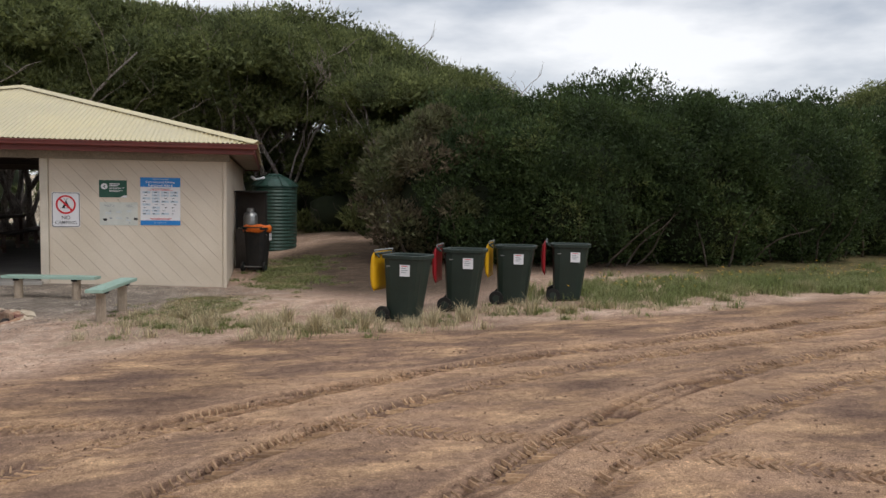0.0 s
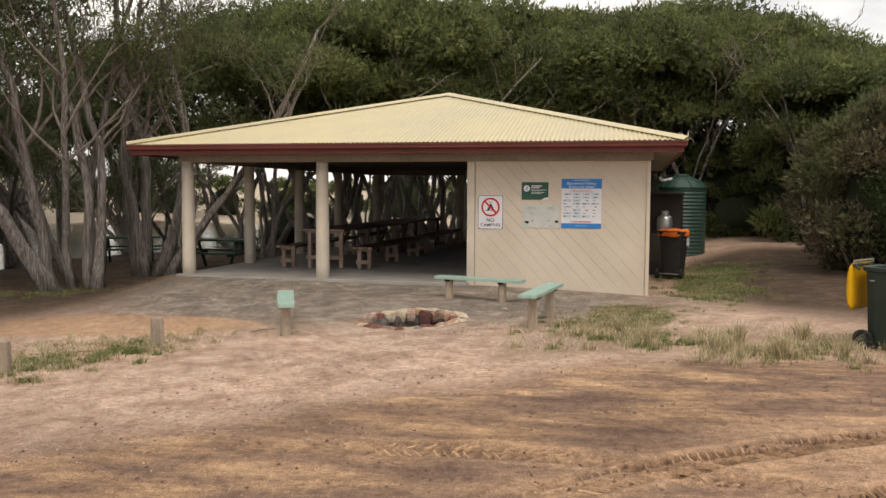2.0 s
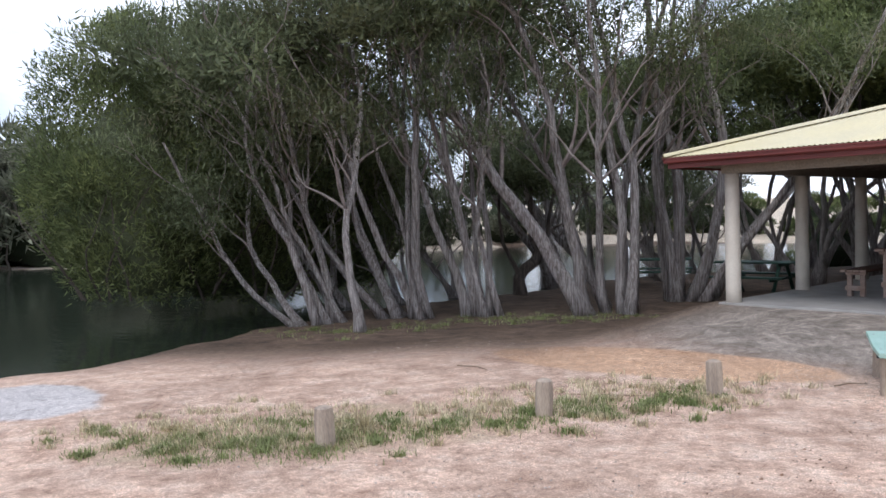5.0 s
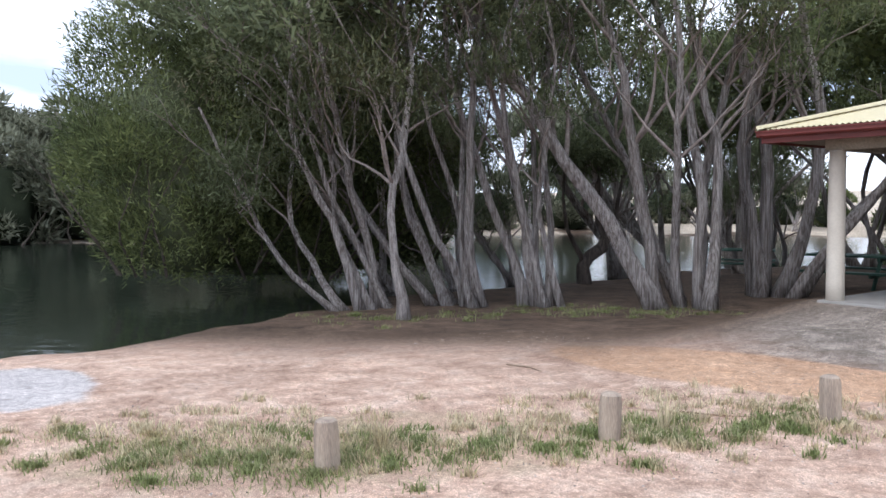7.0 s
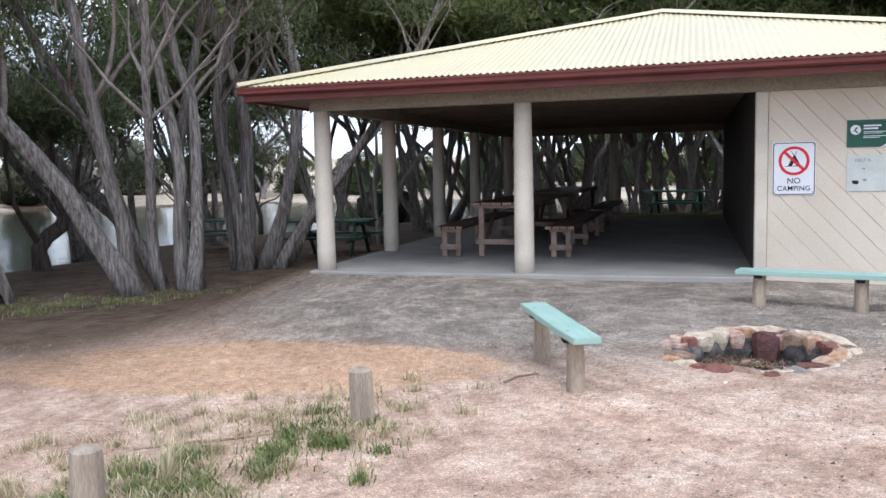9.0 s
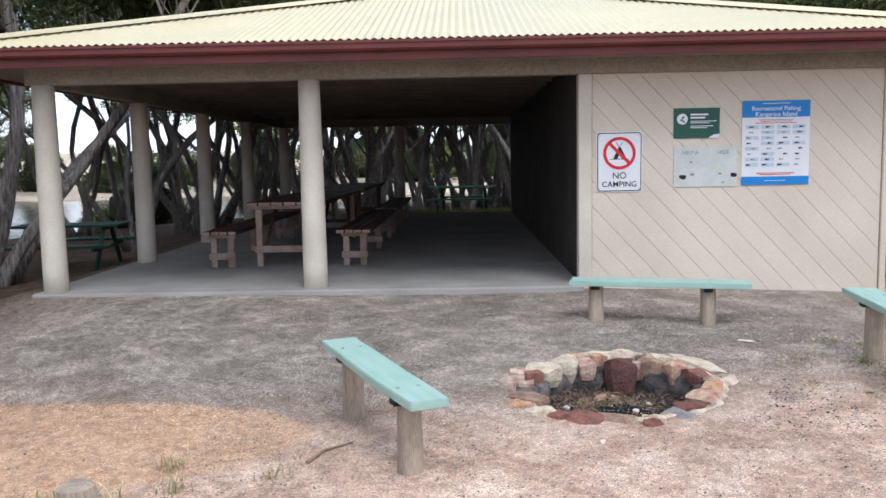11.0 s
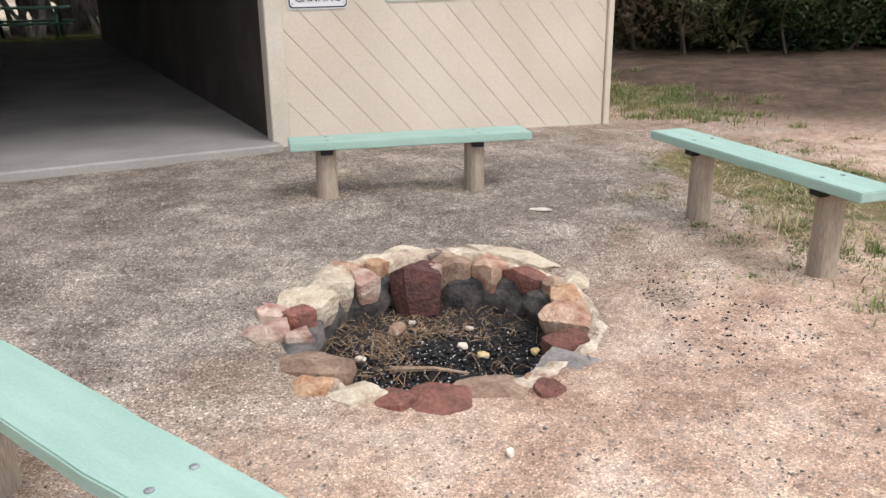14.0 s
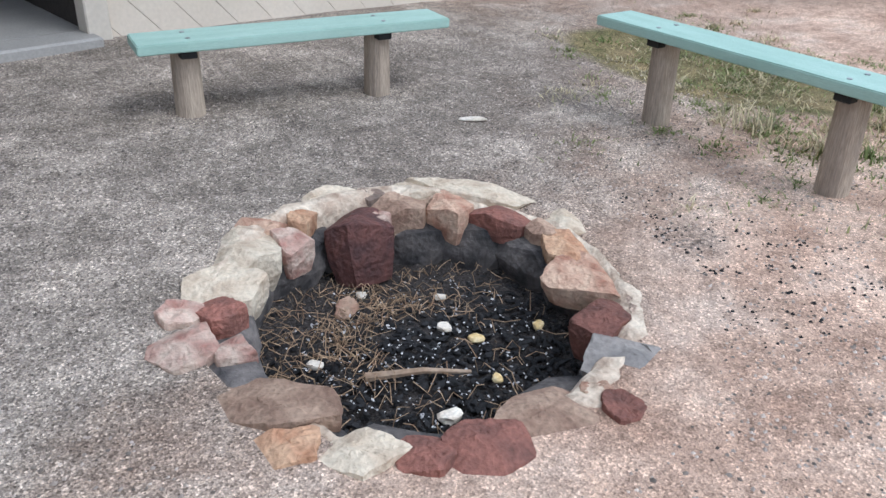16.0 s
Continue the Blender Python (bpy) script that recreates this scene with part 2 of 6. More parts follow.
GROUND, WATER = ground_mat(), water_mat()
CREAM = mat("cream_paint", (0.60, 0.52, 0.42), (0.66, 0.58, 0.48), 1.3, 45, 0.7, 0.12, grain=0.05, rand=0.015)
POST_PAINT = mat("post_paint", (0.62, 0.56, 0.47), (0.54, 0.48, 0.40), 2.5, 40, 0.65, 0.15, grain=0.07)
FASCIA = mat("red_brown_paint", (0.15, 0.035, 0.028), (0.115, 0.03, 0.025), 2.0, 50, 0.45, 0.08, grain=0.1)
ROOF = mat("cream_roof_steel", (0.66, 0.57, 0.34), (0.60, 0.53, 0.35), 0.8, 12, 0.42, 0.03, metal=0.1, grain=0.05, spec=0.5)
CONCRETE = mat("concrete", (0.36, 0.34, 0.31), (0.28, 0.265, 0.245), 1.6, 70, 0.75, 0.15, grain=0.12)
SOFFIT = mat("soffit_board", (0.30, 0.26, 0.21), (0.25, 0.215, 0.175), 2, 40, 0.8, 0.1)
DARKWOOD = mat("dark_ceiling_wood", (0.15, 0.12, 0.10), (0.11, 0.09, 0.075), 3, 50, 0.8, 0.15, stretch=(1, 8, 1))
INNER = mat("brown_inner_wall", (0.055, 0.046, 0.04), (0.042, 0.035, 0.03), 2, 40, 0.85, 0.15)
TABLEWOOD = mat("stained_table_wood", (0.105, 0.05, 0.03), (0.07, 0.035, 0.022), 4, 40, 0.55, 0.25, stretch=(9, 1, 9), grain=0.25, rand=0.2)
TABLE_END = mat("worn_table_end", (0.34, 0.26, 0.22), (0.24, 0.16, 0.12), 6, 60, 0.8, 0.2, rand=0.15)
MINT = mat("mint_paint", (0.37, 0.52, 0.45), (0.31, 0.46, 0.39), 2.2, 55, 0.55, 0.3, stretch=(1, 6, 6), grain=0.08)
LOG = mat("weathered_log", (0.42, 0.34, 0.26), (0.27, 0.215, 0.17), 4, 60, 0.9, 0.5, stretch=(3, 3, 0.35), grain=0.3)
BARK = mat("paperbark", (0.21, 0.172, 0.152), (0.60, 0.545, 0.51), 3.6, 34, 0.92, 1.0, stretch=(9, 9, 0.55), grain=0.6, depth=0.05)
BARK_PALE = mat("pale_paperbark", (0.28, 0.235, 0.21), (0.62, 0.565, 0.53), 3.4, 34, 0.92, 1.0, stretch=(9, 9, 0.55), grain=0.6, depth=0.05)
BARK_DARK = mat("dark_bark", (0.07, 0.055, 0.047), (0.16, 0.13, 0.11), 3.6, 22, 0.92, 1.0, stretch=(4.5, 4.5, 0.7), grain=0.4, depth=0.04)
TWIG = mat("twig_bark", (0.17, 0.138, 0.12), (0.30, 0.255, 0.23), 5, 40, 0.9, 0.3)
NEEDLES = leaf_mat("melaleuca_leaves", (0.085, 0.105, 0.046), (0.185, 0.21, 0.08), 0.9, 0.5)
SCRUB = leaf_mat("grey_scrub_leaves", (0.15, 0.155, 0.105), (0.23, 0.235, 0.16), 0.4, 0.35)
FEATHER = leaf_mat("feathery_leaves", (0.10, 0.117, 0.062), (0.17, 0.19, 0.095), 0.5, 0.5, (0.17, 0.145, 0.095))
NEEDLES_DRY = leaf_mat("thin_leaves", (0.07, 0.075, 0.04), (0.115, 0.12, 0.055), 0.5, 0.3, (0.13, 0.10, 0.06))
BUSHLEAF = leaf_mat("bush_leaves", (0.028, 0.046, 0.018), (0.062, 0.094, 0.031), 0.9, 0.32, (0.11, 0.13, 0.045))
BUSHDRY = leaf_mat("dry_bush_leaves", (0.145, 0.11, 0.075), (0.12, 0.135, 0.06), 0.8, 0.45)
GRASS = leaf_mat("grass_blades", (0.185, 0.225, 0.08), (0.27, 0.285, 0.13), 0.9, 0.45, (0.42, 0.36, 0.2))
# Deep shade among bush leaves, put into the colour of a solid hull.
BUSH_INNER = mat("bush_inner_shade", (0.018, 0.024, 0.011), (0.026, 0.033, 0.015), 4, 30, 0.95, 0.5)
# Shaded crown inside as hull colour, lighter than BUSH_INNER so it isn't black.
CROWN_INNER = mat("crown_inner_shade", (0.075, 0.085, 0.045), (0.105, 0.115, 0.06), 5, 30, 0.95, 0.8)
STRAW = leaf_mat("dry_grass", (0.46, 0.39, 0.24), (0.56, 0.49, 0.33), 0.8, 0.45)
BIN_GREEN = mat("bin_plastic", (0.014, 0.026, 0.02), (0.02, 0.034, 0.027), 3, 90, 0.45, 0.06, grain=0.12, spec=0.45)
BLACK = mat("black_rubber", (0.012, 0.012, 0.012), (0.022, 0.02, 0.018), 8, 60, 0.7, 0.1)
YELLOW = mat("yellow_lid", (0.72, 0.40, 0.01), (0.66, 0.36, 0.01), 4, 60, 0.45, 0.05, grain=0.06)
REDLID = mat("red_lid", (0.30, 0.008, 0.014), (0.26, 0.01, 0.016), 4, 60, 0.45, 0.05, grain=0.06)
ORANGE = mat("orange_bag", (0.78, 0.18, 0.02), (0.70, 0.14, 0.015), 9, 30, 0.5, 0.4)
WHITE = mat("white_sheet", (0.74, 0.74, 0.76), (0.70, 0.70, 0.73), 4, 60, 0.4, 0.02, grain=0.03)
SIGN_RED = mat("sign_red", (0.60, 0.02, 0.03), None, 4, 60, 0.4, 0.0, grain=0.03)
SIGN_BLACK = mat("sign_black", (0.015, 0.015, 0.018), None, 4, 60, 0.5, 0.0)
SIGN_GREEN = mat("sign_green", (0.02, 0.085, 0.06), (0.025, 0.095, 0.065), 5, 60, 0.4, 0.02, grain=0.05)
SIGN_BLUE = mat("sign_blue", (0.02, 0.20, 0.55), (0.025, 0.22, 0.58), 5, 60, 0.4, 0.02, grain=0.04)
FADED = mat("faded_sheet", (0.52, 0.54, 0.50), (0.60, 0.61, 0.57), 6, 40, 0.45, 0.02, grain=0.05)
GREYINK = mat("grey_print", (0.30, 0.33, 0.36), (0.22, 0.25, 0.28), 20, 80, 0.5, 0.0)
PALEINK = mat("pale_print", (0.52, 0.60, 0.68), (0.45, 0.55, 0.64), 20, 80, 0.5, 0.0)
TANK = mat("tank_green_steel", (0.02, 0.06, 0.047), (0.028, 0.07, 0.054), 2, 30, 0.4, 0.04, metal=0.1, spec=0.5)
STEEL = mat("galvanised_steel", (0.42, 0.43, 0.43), (0.34, 0.35, 0.35), 8, 60, 0.4, 0.05, metal=0.8)
TABLEGREEN = mat("dark_green_frame", (0.018, 0.05, 0.035), (0.025, 0.06, 0.042), 3, 50, 0.55, 0.1, rand=0.1)
STONE_RED = mat("red_stone", (0.25, 0.105, 0.078), (0.15, 0.07, 0.055), 13, 60, 0.8, 1.0, depth=0.012, grain=0.3, rand=0.3)
STONE_TAN = mat("tan_stone", (0.50, 0.35, 0.25), (0.27, 0.135, 0.09), 13, 55, 0.85, 1.0, depth=0.012, grain=0.28, rand=0.2)
STONE_PALE = mat("pale_stone", (0.64, 0.55, 0.425), (0.47, 0.37, 0.27), 11, 50, 0.85, 1.0, depth=0.012, grain=0.22, rand=0.12)
STONE_GREY = mat("grey_stone", (0.17, 0.128, 0.104), (0.33, 0.235, 0.185), 9, 50, 0.8, 0.9, grain=0.2, rand=0.2)
STONE_DARKRED = mat("dark_red_stone", (0.13, 0.055, 0.045), (0.065, 0.032, 0.03), 12, 55, 0.7, 1.0, depth=0.012, grain=0.3)
STONE_PINK = mat("pink_stone", (0.55, 0.43, 0.345), (0.32, 0.165, 0.13), 13, 55, 0.85, 1.0, depth=0.012, grain=0.28, rand=0.2)
STONE_BLUE = mat("blue_grey_slab", (0.17, 0.155, 0.145), (0.28, 0.25, 0.225), 9, 60, 0.7, 0.7, depth=0.008, grain=0.22)
STONE_BROWN = mat("brown_stone", (0.22, 0.135, 0.095), (0.40, 0.28, 0.20), 10, 55, 0.8, 1.0, depth=0.012, grain=0.28, rand=0.2)
STONE_ORANGE = mat("orange_stone", (0.52, 0.34, 0.215), (0.36, 0.19, 0.11), 12, 55, 0.85, 1.0, depth=0.012, grain=0.28, rand=0.15)
STONE_SOOT = mat("sooty_stone", (0.05, 0.046, 0.046), (0.16, 0.14, 0.128), 9, 50, 0.85, 0.9, depth=0.012, grain=0.3, rand=0.3)
MORTAR = mat("pale_mortar", (0.66, 0.56, 0.44), (0.38, 0.275, 0.20), 12, 50, 0.95, 0.8, grain=0.25, depth=0.02)
CHAR = mat("charcoal", (0.012, 0.012, 0.013), (0.03, 0.029, 0.03), 14, 70, 0.85, 0.6, rand=0.4, grain=0.4)
SHELL = mat("shell", (0.70, 0.64, 0.55), (0.58, 0.50, 0.40), 30, 90, 0.6, 0.2, rand=0.15)
ASHGREY = mat("grey_ash", (0.30, 0.29, 0.29), (0.5, 0.48, 0.47), 30, 90, 0.95, 0.2, island=0.3)
PEEL = mat("fruit_peel", (0.60, 0.42, 0.17), (0.66, 0.54, 0.32), 30, 90, 0.6, 0.2)
LITTERSTRAW = mat("brown_straw", (0.20, 0.125, 0.075), (0.38, 0.27, 0.17), 24, 60, 0.9, 0.2, grain=0.3, island=0.5)
TREAD = mat("tread_clods", (0.27, 0.165, 0.10), (0.50, 0.325, 0.19), 1.6, 40, 0.95, 0.5, grain=0.3, island=0.25)
BUSHTWIG = mat("bush_twig_bark", (0.07, 0.055, 0.045), (0.13, 0.105, 0.085), 5, 40, 0.9, 0.3)
STICK = mat("dry_stick", (0.22, 0.15, 0.10), (0.34, 0.26, 0.19), 12, 60, 0.9, 0.3, rand=0.3)


# ---- mesh helpers ----
def finish(name, bm, material, parent=None, label="", smooth=False):
    """Link a bmesh as one mesh object."""
    bmesh.ops.recalc_face_normals(bm, faces=bm.faces)
    me = bpy.data.meshes.new(name)
    bm.to_mesh(me)
    bm.free()
    me.materials.append(material)
    if smooth:
        me.shade_smooth()
    ob = new(name, me)
    if parent:
        ob.parent = parent
    if label:
        ob["label"] = label
    return ob


part = finish


def raw_mesh(name, verts, faces, material, parent=None, smooth=False):
    me = bpy.data.meshes.new(name)
    me.from_pydata(verts, [], faces)
    me.materials.append(material)
    if smooth:
        me.shade_smooth()
    ob = new(name, me)
    if parent:
        ob.parent = parent
    return ob


def box(bm, x0, y0, z0, x1, y1, z1, bevel=0.0, m=None):
    """A box, its edges broken if asked."""
    r = bmesh.ops.create_cube(bm, size=1.0)
    vs = r["verts"]
    bmesh.ops.scale(bm, vec=(abs(x1 - x0), abs(y1 - y0), abs(z1 - z0)), verts=vs)
    bmesh.ops.translate(bm, vec=((x0 + x1) / 2, (y0 + y1) / 2, (z0 + z1) / 2), verts=vs)
    if bevel:
        es = list({e for v in vs for e in v.link_edges})
        g = bmesh.ops.bevel(bm, geom=es, offset=bevel, segments=1, affect="EDGES")
        vs = list({v for f in g["faces"] for v in f.verts} | {v for v in vs if v.is_valid})
    if m is not None:
        bmesh.ops.transform(bm, matrix=m, verts=vs)
    return vs


def tube(bm, pts, radii, sides=8, lumpy=0.0, seed=0, cap=True):
    """A swept round bar through points, with a radius at each."""
    rings = []
    ref = Vector((0.31, 0.87, 0.13)).normalized()
    n = len(pts)
    for i, (p, r) in enumerate(zip(pts, radii)):
        p = Vector(p)
        d = (Vector(pts[min(i + 1, n - 1)]) - Vector(pts[max(i - 1, 0)])).normalized()
        u = d.cross(ref)
        u = u.normalized() if u.length > 1e-4 else d.orthogonal().normalized()
        w = d.cross(u)
        ring = []
        for k in range(sides):
            a = 2 * math.pi * k / sides
            k2 = 1.0
            if lumpy:
                k2 += lumpy * noise.noise((math.cos(a) * 1.7 + seed * 3.1, math.sin(a) * 1.7, i * 0.45 + seed))
                k2 += 0.5 * lumpy * math.cos(a * 3 + seed + i * 0.2)
            ring.append(bm.verts.new(p + (u * math.cos(a) + w * math.sin(a)) * r * k2))
        rings.append(ring)
    for a, b in zip(rings, rings[1:]):
        for k in range(sides):
            bm.faces.new((a[k], a[(k + 1) % sides], b[(k + 1) % sides], b[k]))
    if cap:
        bm.faces.new(rings[0][::-1])
        bm.faces.new(rings[-1])
    return rings


def lathe(bm, profile, sides=24, centre=(0, 0), squash=None):
    """A turned solid from (radius, z) pairs."""
    rings = []
    for r, z in profile:
        rings.append([bm.verts.new((centre[0] + r * math.cos(2 * math.pi * k / sides), centre[1] + r * math.sin(2 * math.pi * k / sides), z)) for k in range(sides)])
    for a, b in zip(rings, rings[1:]):
        for k in range(sides):
            bm.faces.new((a[k], a[(k + 1) % sides], b[(k + 1) % sides], b[k]))
    bm.faces.new(rings[0][::-1])
    bm.faces.new(rings[-1])


def empty(name, x, y, z, rz=0.0):
    ob = new(name)
    ob.matrix_basis = pose(x, y, z, 0, 0, rz)
    ob.empty_display_size = 0.1
    return ob


# ---- the lie of the land ----
WATER_Z = -0.62
SHORE_Y = np.array([-60, -20, -9, -8, -6.75, -5.5, -4.1, -1.3, 2, 5, 8, 12, 17, 22, 30, 60, 200.0])
SHORE_X = np.array([-6, -6.2, -6.65, -6.55, -7.0, -7.7, -8.65, -10.0, -9.7, -9.6, -10.3, -9.5, -6.5, -1, 9, 60, 300.0])
PIT = (5.1, -2.96)


def smooth01(v):
    v = np.clip(v, 0, 1)
    return v * v * (3 - 2 * v)


def wob(x, y, s, seed=0.0):
    """A cheap smooth wobble of about unit height."""
    return (np.sin(x * s + 1.3 + seed) * np.cos(y * s * 1.13 - seed) + np.sin((x * 0.7 + y) * s * 1.7 + seed * 2.1) * 0.6 + np.cos((x - y * 0.8) * s * 2.9 + seed) * 0.35) / 1.95


# wheel ruts as centre lines y(x), through a few places on the road
RUTS = [np.polyfit(px_, py_, 3) for px_, py_ in (
    ((6.5, 7.4, 7.9, 8.8, 10, 12, 17.4), (-10.5, -9.6, -9.0, -8.2, -7.65, -6.9, -4.9)),
    ((7.6, 8.4, 9.2, 9.94, 11.3, 13.4, 18), (-11.0, -10.1, -9.2, -8.55, -7.9, -7.1, -5.3)),
    ((9.4, 10.1, 10.9, 12.3, 15.3, 19), (-11.3, -10.5, -9.7, -8.65, -7.4, -6.2)),
    ((10.2, 11, 12.5, 14.4, 18), (-11.2, -10.4, -9.45, -8.55, -7.3)),
    ((4, 6, 7.5, 9), (-9.4, -8.6, -8.55, -8.9)))]


def rut_shapes(x, y):
    """For each rut: how far inside it a place is, its shoulders, its tread pattern and the pale spill beside it."""
    out = []
    for k_, pol in enumerate(RUTS):
        yc, sl = np.polyval(pol, x), np.polyval(np.polyder(pol), x)
        sec = np.sqrt(1 + sl * sl)
        d = (y - yc) / sec
        half = 0.15
        on = smooth01((x - 4.5) / 2.0) * smooth01((20 - x) / 3) * np.clip(0.75 + 0.8 * wob(x, y, 0.8, 5 + k_), 0.15, 1) * (0.6 if k_ == 4 else 1.0)
        inside = np.exp(-(d / half) ** 6) * on
        shoulder = np.exp(-((np.abs(d) - half * 1.3) / 0.05) ** 2) * on
        along = x * sec + y * 0.0
        lug = np.clip(2.2 * np.sin((along + np.abs(d) * 0.6) * 2 * np.pi / 0.118), -1, 1) * (np.abs(np.abs(d) - 0.075) < 0.05) + 0.8 * np.cos(d * 2 * np.pi / 0.055) * (np.abs(d) < 0.03)
        band = np.exp(-((np.abs(d) - 0.3) / 0.24) ** 2) * on * np.clip(0.55 + 0.9 * wob(x, y, 1.3, 2 + k_), 0, 1)
        out.append((inside, shoulder, lug, band))
    return out


def shore_gap(x, y):
    """Metres inland of the near shore; negative over water."""
    d = (x - np.interp(y, SHORE_Y, SHORE_X)) * 0.8 + 0.18 * wob(x, y, 1.9)
    far = np.hypot(x - 4, (y + 4)) - 46 - 5 * wob(x, y, 0.07) - 3.5 * wob(x, y, 0.3, 2)
    return np.maximum(d, far)


def land(x, y, fine=True):
    """Height of the ground at x, y (arrays)."""
    base = -0.37 + 0.028 * np.clip(x, -8, 16) + 0.016 * np.clip(y, 0, 14) * smooth01((x - 7.5) / 2)
    edge = np.interp(x, [0, 5.4, 8.3, 10], [-0.03, -0.04, -0.15, -0.12])
    w = np.clip((y + 3) / 3, 0, 1) * smooth01((x + 1.8) / 1.6) * smooth01((11 - x) / 2) * smooth01((15 - y) / 3)
    z = base * (1 - w) + edge * w
    z = z + 0.018 * wob(x, y, 0.9) + 0.010 * wob(x, y, 3.1, 1)
    g = shore_gap(x, y)
    z = np.where(g < 1.2, z + (np.minimum(z, -0.30) * 0 - 1.1 - z) * smooth01((1.2 - g) / 3.2), z)
    r = np.hypot(x - 4, y + 4)
    z = z + np.where(r > 46, 0.04 * (r - 46) * (g > 0), 0)
    z = np.minimum(z, 3.5)
    slab = (x > -0.1) & (x < 8.3) & (y > 0.05) & (y < 11.4)
    z = np.where(slab, np.minimum(z, -0.06), z)
    if fine:
        for inside, shoulder, lug, band in rut_shapes(x, y):
            z = z - 0.016 * inside + 0.011 * shoulder + 0.012 * lug * inside
        road = smooth01((-4.9 - 0.22 * np.abs(x - 9) * (x < 9) - y) / 0.8)
        z = z + 0.008 * wob(x, y, 6.3, 3) * road
    d = np.hypot((x - PIT[0]) / 1.0, (y - PIT[1]) / 0.95)
    z = z - 0.20 * smooth01((0.66 - d) / 0.10)
    return z


def gz(x, y):
    return float(land(np.array([float(x)]), np.array([float(y)]), False)[0])


def axis(stops):
    out = []
    for a, b, step in stops:
        out += list(np.arange(a, b - 1e-6, step))
    return np.array(out + [stops[-1][1]])


gx = axis([(-1500, -200, 260), (-200, -60, 14), (-60, -16, 2.2), (-16, -8, 0.4), (-8, 3, 0.13), (3, 6, 0.08), (6, 14.5, 0.033), (14.5, 24, 0.15), (24, 60, 2), (60, 200, 14), (200, 1500, 260)])
gy = axis([(-1500, -200, 260), (-200, -60, 14), (-60, -18, 2.2), (-18, -11.5, 0.25), (-11.5, -6.2, 0.033), (-6.2, 0, 0.08), (0, 14, 0.35), (14, 60, 2), (60, 200, 14), (200, 1500, 260)])
GX, GY = np.meshgrid(gx, gy)
GZ = land(GX, GY)
nx, ny = len(gx), len(gy)
me = bpy.data.meshes.new("ground")
me.vertices.add(nx * ny)
me.vertices.foreach_set("co", np.stack([GX, GY, GZ], -1).ravel())
ii = (np.arange(ny - 1)[:, None] * nx + np.arange(nx - 1)[None, :]).ravel()
quads = np.stack([ii, ii + 1, ii + nx + 1, ii + nx], -1).ravel()
me.loops.add(len(quads))
me.loops.foreach_set("vertex_index", quads)
me.polygons.add(len(ii))
me.polygons.foreach_set("loop_start", np.arange(0, len(quads), 4))
me.update(calc_edges=True)


def zone_attr(name, values):
    a = me.attributes.new(name, "FLOAT", "POINT")
    a.data.foreach_set("value", np.clip(values, 0, 1).ravel().astype(np.float32))


gap = shore_gap(GX, GY)
near_land = gap < 45
road_line = np.interp(GX, [-4, 2, 4, 6.4, 8.5, 9.8, 11.2, 12.2, 14.6, 19], [-14, -10.5, -8.6, -6.2, -5.05, -4.95, -4.95, -4.75, -4.6, -3.2])
road_w = smooth01((road_line - GY) / 1.2 + 0.3)
road_w = np.where(GX < 8.5, smooth01((road_line - GY) / 3.2 + 0.35 + 0.22 * wob(GX, GY, 1.1, 4)), road_w)
zone_attr("road", road_w * smooth01((GX + 1) / 5))
zone_attr("gravel", smooth01(1.3 - np.hypot((GX - 3.6) / 6.2, (GY + 0.8) / 3.2)) * (GY > -6))
zone_attr("sand", smooth01((1.15 - np.hypot((GX - 0.9 - 0.25 * (GY + 3.7)) / 2.5, (GY + 3.75) / 1.0)) * 2.2))
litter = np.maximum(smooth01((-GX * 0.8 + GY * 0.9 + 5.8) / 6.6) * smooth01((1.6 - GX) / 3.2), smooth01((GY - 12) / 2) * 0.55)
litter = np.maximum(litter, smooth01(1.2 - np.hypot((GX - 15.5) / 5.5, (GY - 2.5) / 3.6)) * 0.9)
# Full-weight litter at the bush foot, its dark colour also serving as shade.
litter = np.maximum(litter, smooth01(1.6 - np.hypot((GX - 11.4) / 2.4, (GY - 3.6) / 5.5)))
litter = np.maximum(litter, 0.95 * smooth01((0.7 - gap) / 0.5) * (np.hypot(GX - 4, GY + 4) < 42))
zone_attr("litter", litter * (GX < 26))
turf = smooth01((1.1 - np.hypot((GX - 0.8 - 0.45 * (GY + 8)) / 1.6, (GY + 8.2) / 2.6)) * 2) * 0.45
turf = np.maximum(turf, 0.42 * smooth01((GY - road_line) / 0.5) * smooth01((road_line + 3.2 - GY) / 1.6) * (GX > 6.6))
turf = np.maximum(turf, 0.5 * smooth01((1.1 - np.hypot((GX - 9.4) / 0.8, (GY - 2.6) / 3.5)) * 2))
turf = np.maximum(turf, 0.7 * smooth01((GX - 15) / 3) * smooth01((GY - road_line) / 0.5))
turf = np.maximum(turf, smooth01((GY - 12.3) / 2) * (GX > 0) * 0.6)
turf = np.maximum(turf, 0.75 * smooth01((1.1 - np.hypot((GX - 8.0) / 0.75, (GY + 2.2) / 1.3)) * 2))
zone_attr("turf", turf)
zone_attr("pale", smooth01((1.1 - np.hypot((GX + 3.4) / 1.6, (GY + 9.6) / 1.0)) * 2) * 0.8)
zone_attr("beach", np.maximum(smooth01((gap - 0.0) / 2) * (np.hypot(GX - 4, GY + 4) > 42), smooth01((GY - 19) / 3) * 0.6 * (GX > -8)))
zone_attr("ash", smooth01((0.68 - np.hypot((GX - PIT[0]), (GY - PIT[1]) / 0.95)) / 0.14) + 0.5 * smooth01(1 - np.hypot((GX - 6.05) / 0.45, (GY + 3.3) / 0.5)))
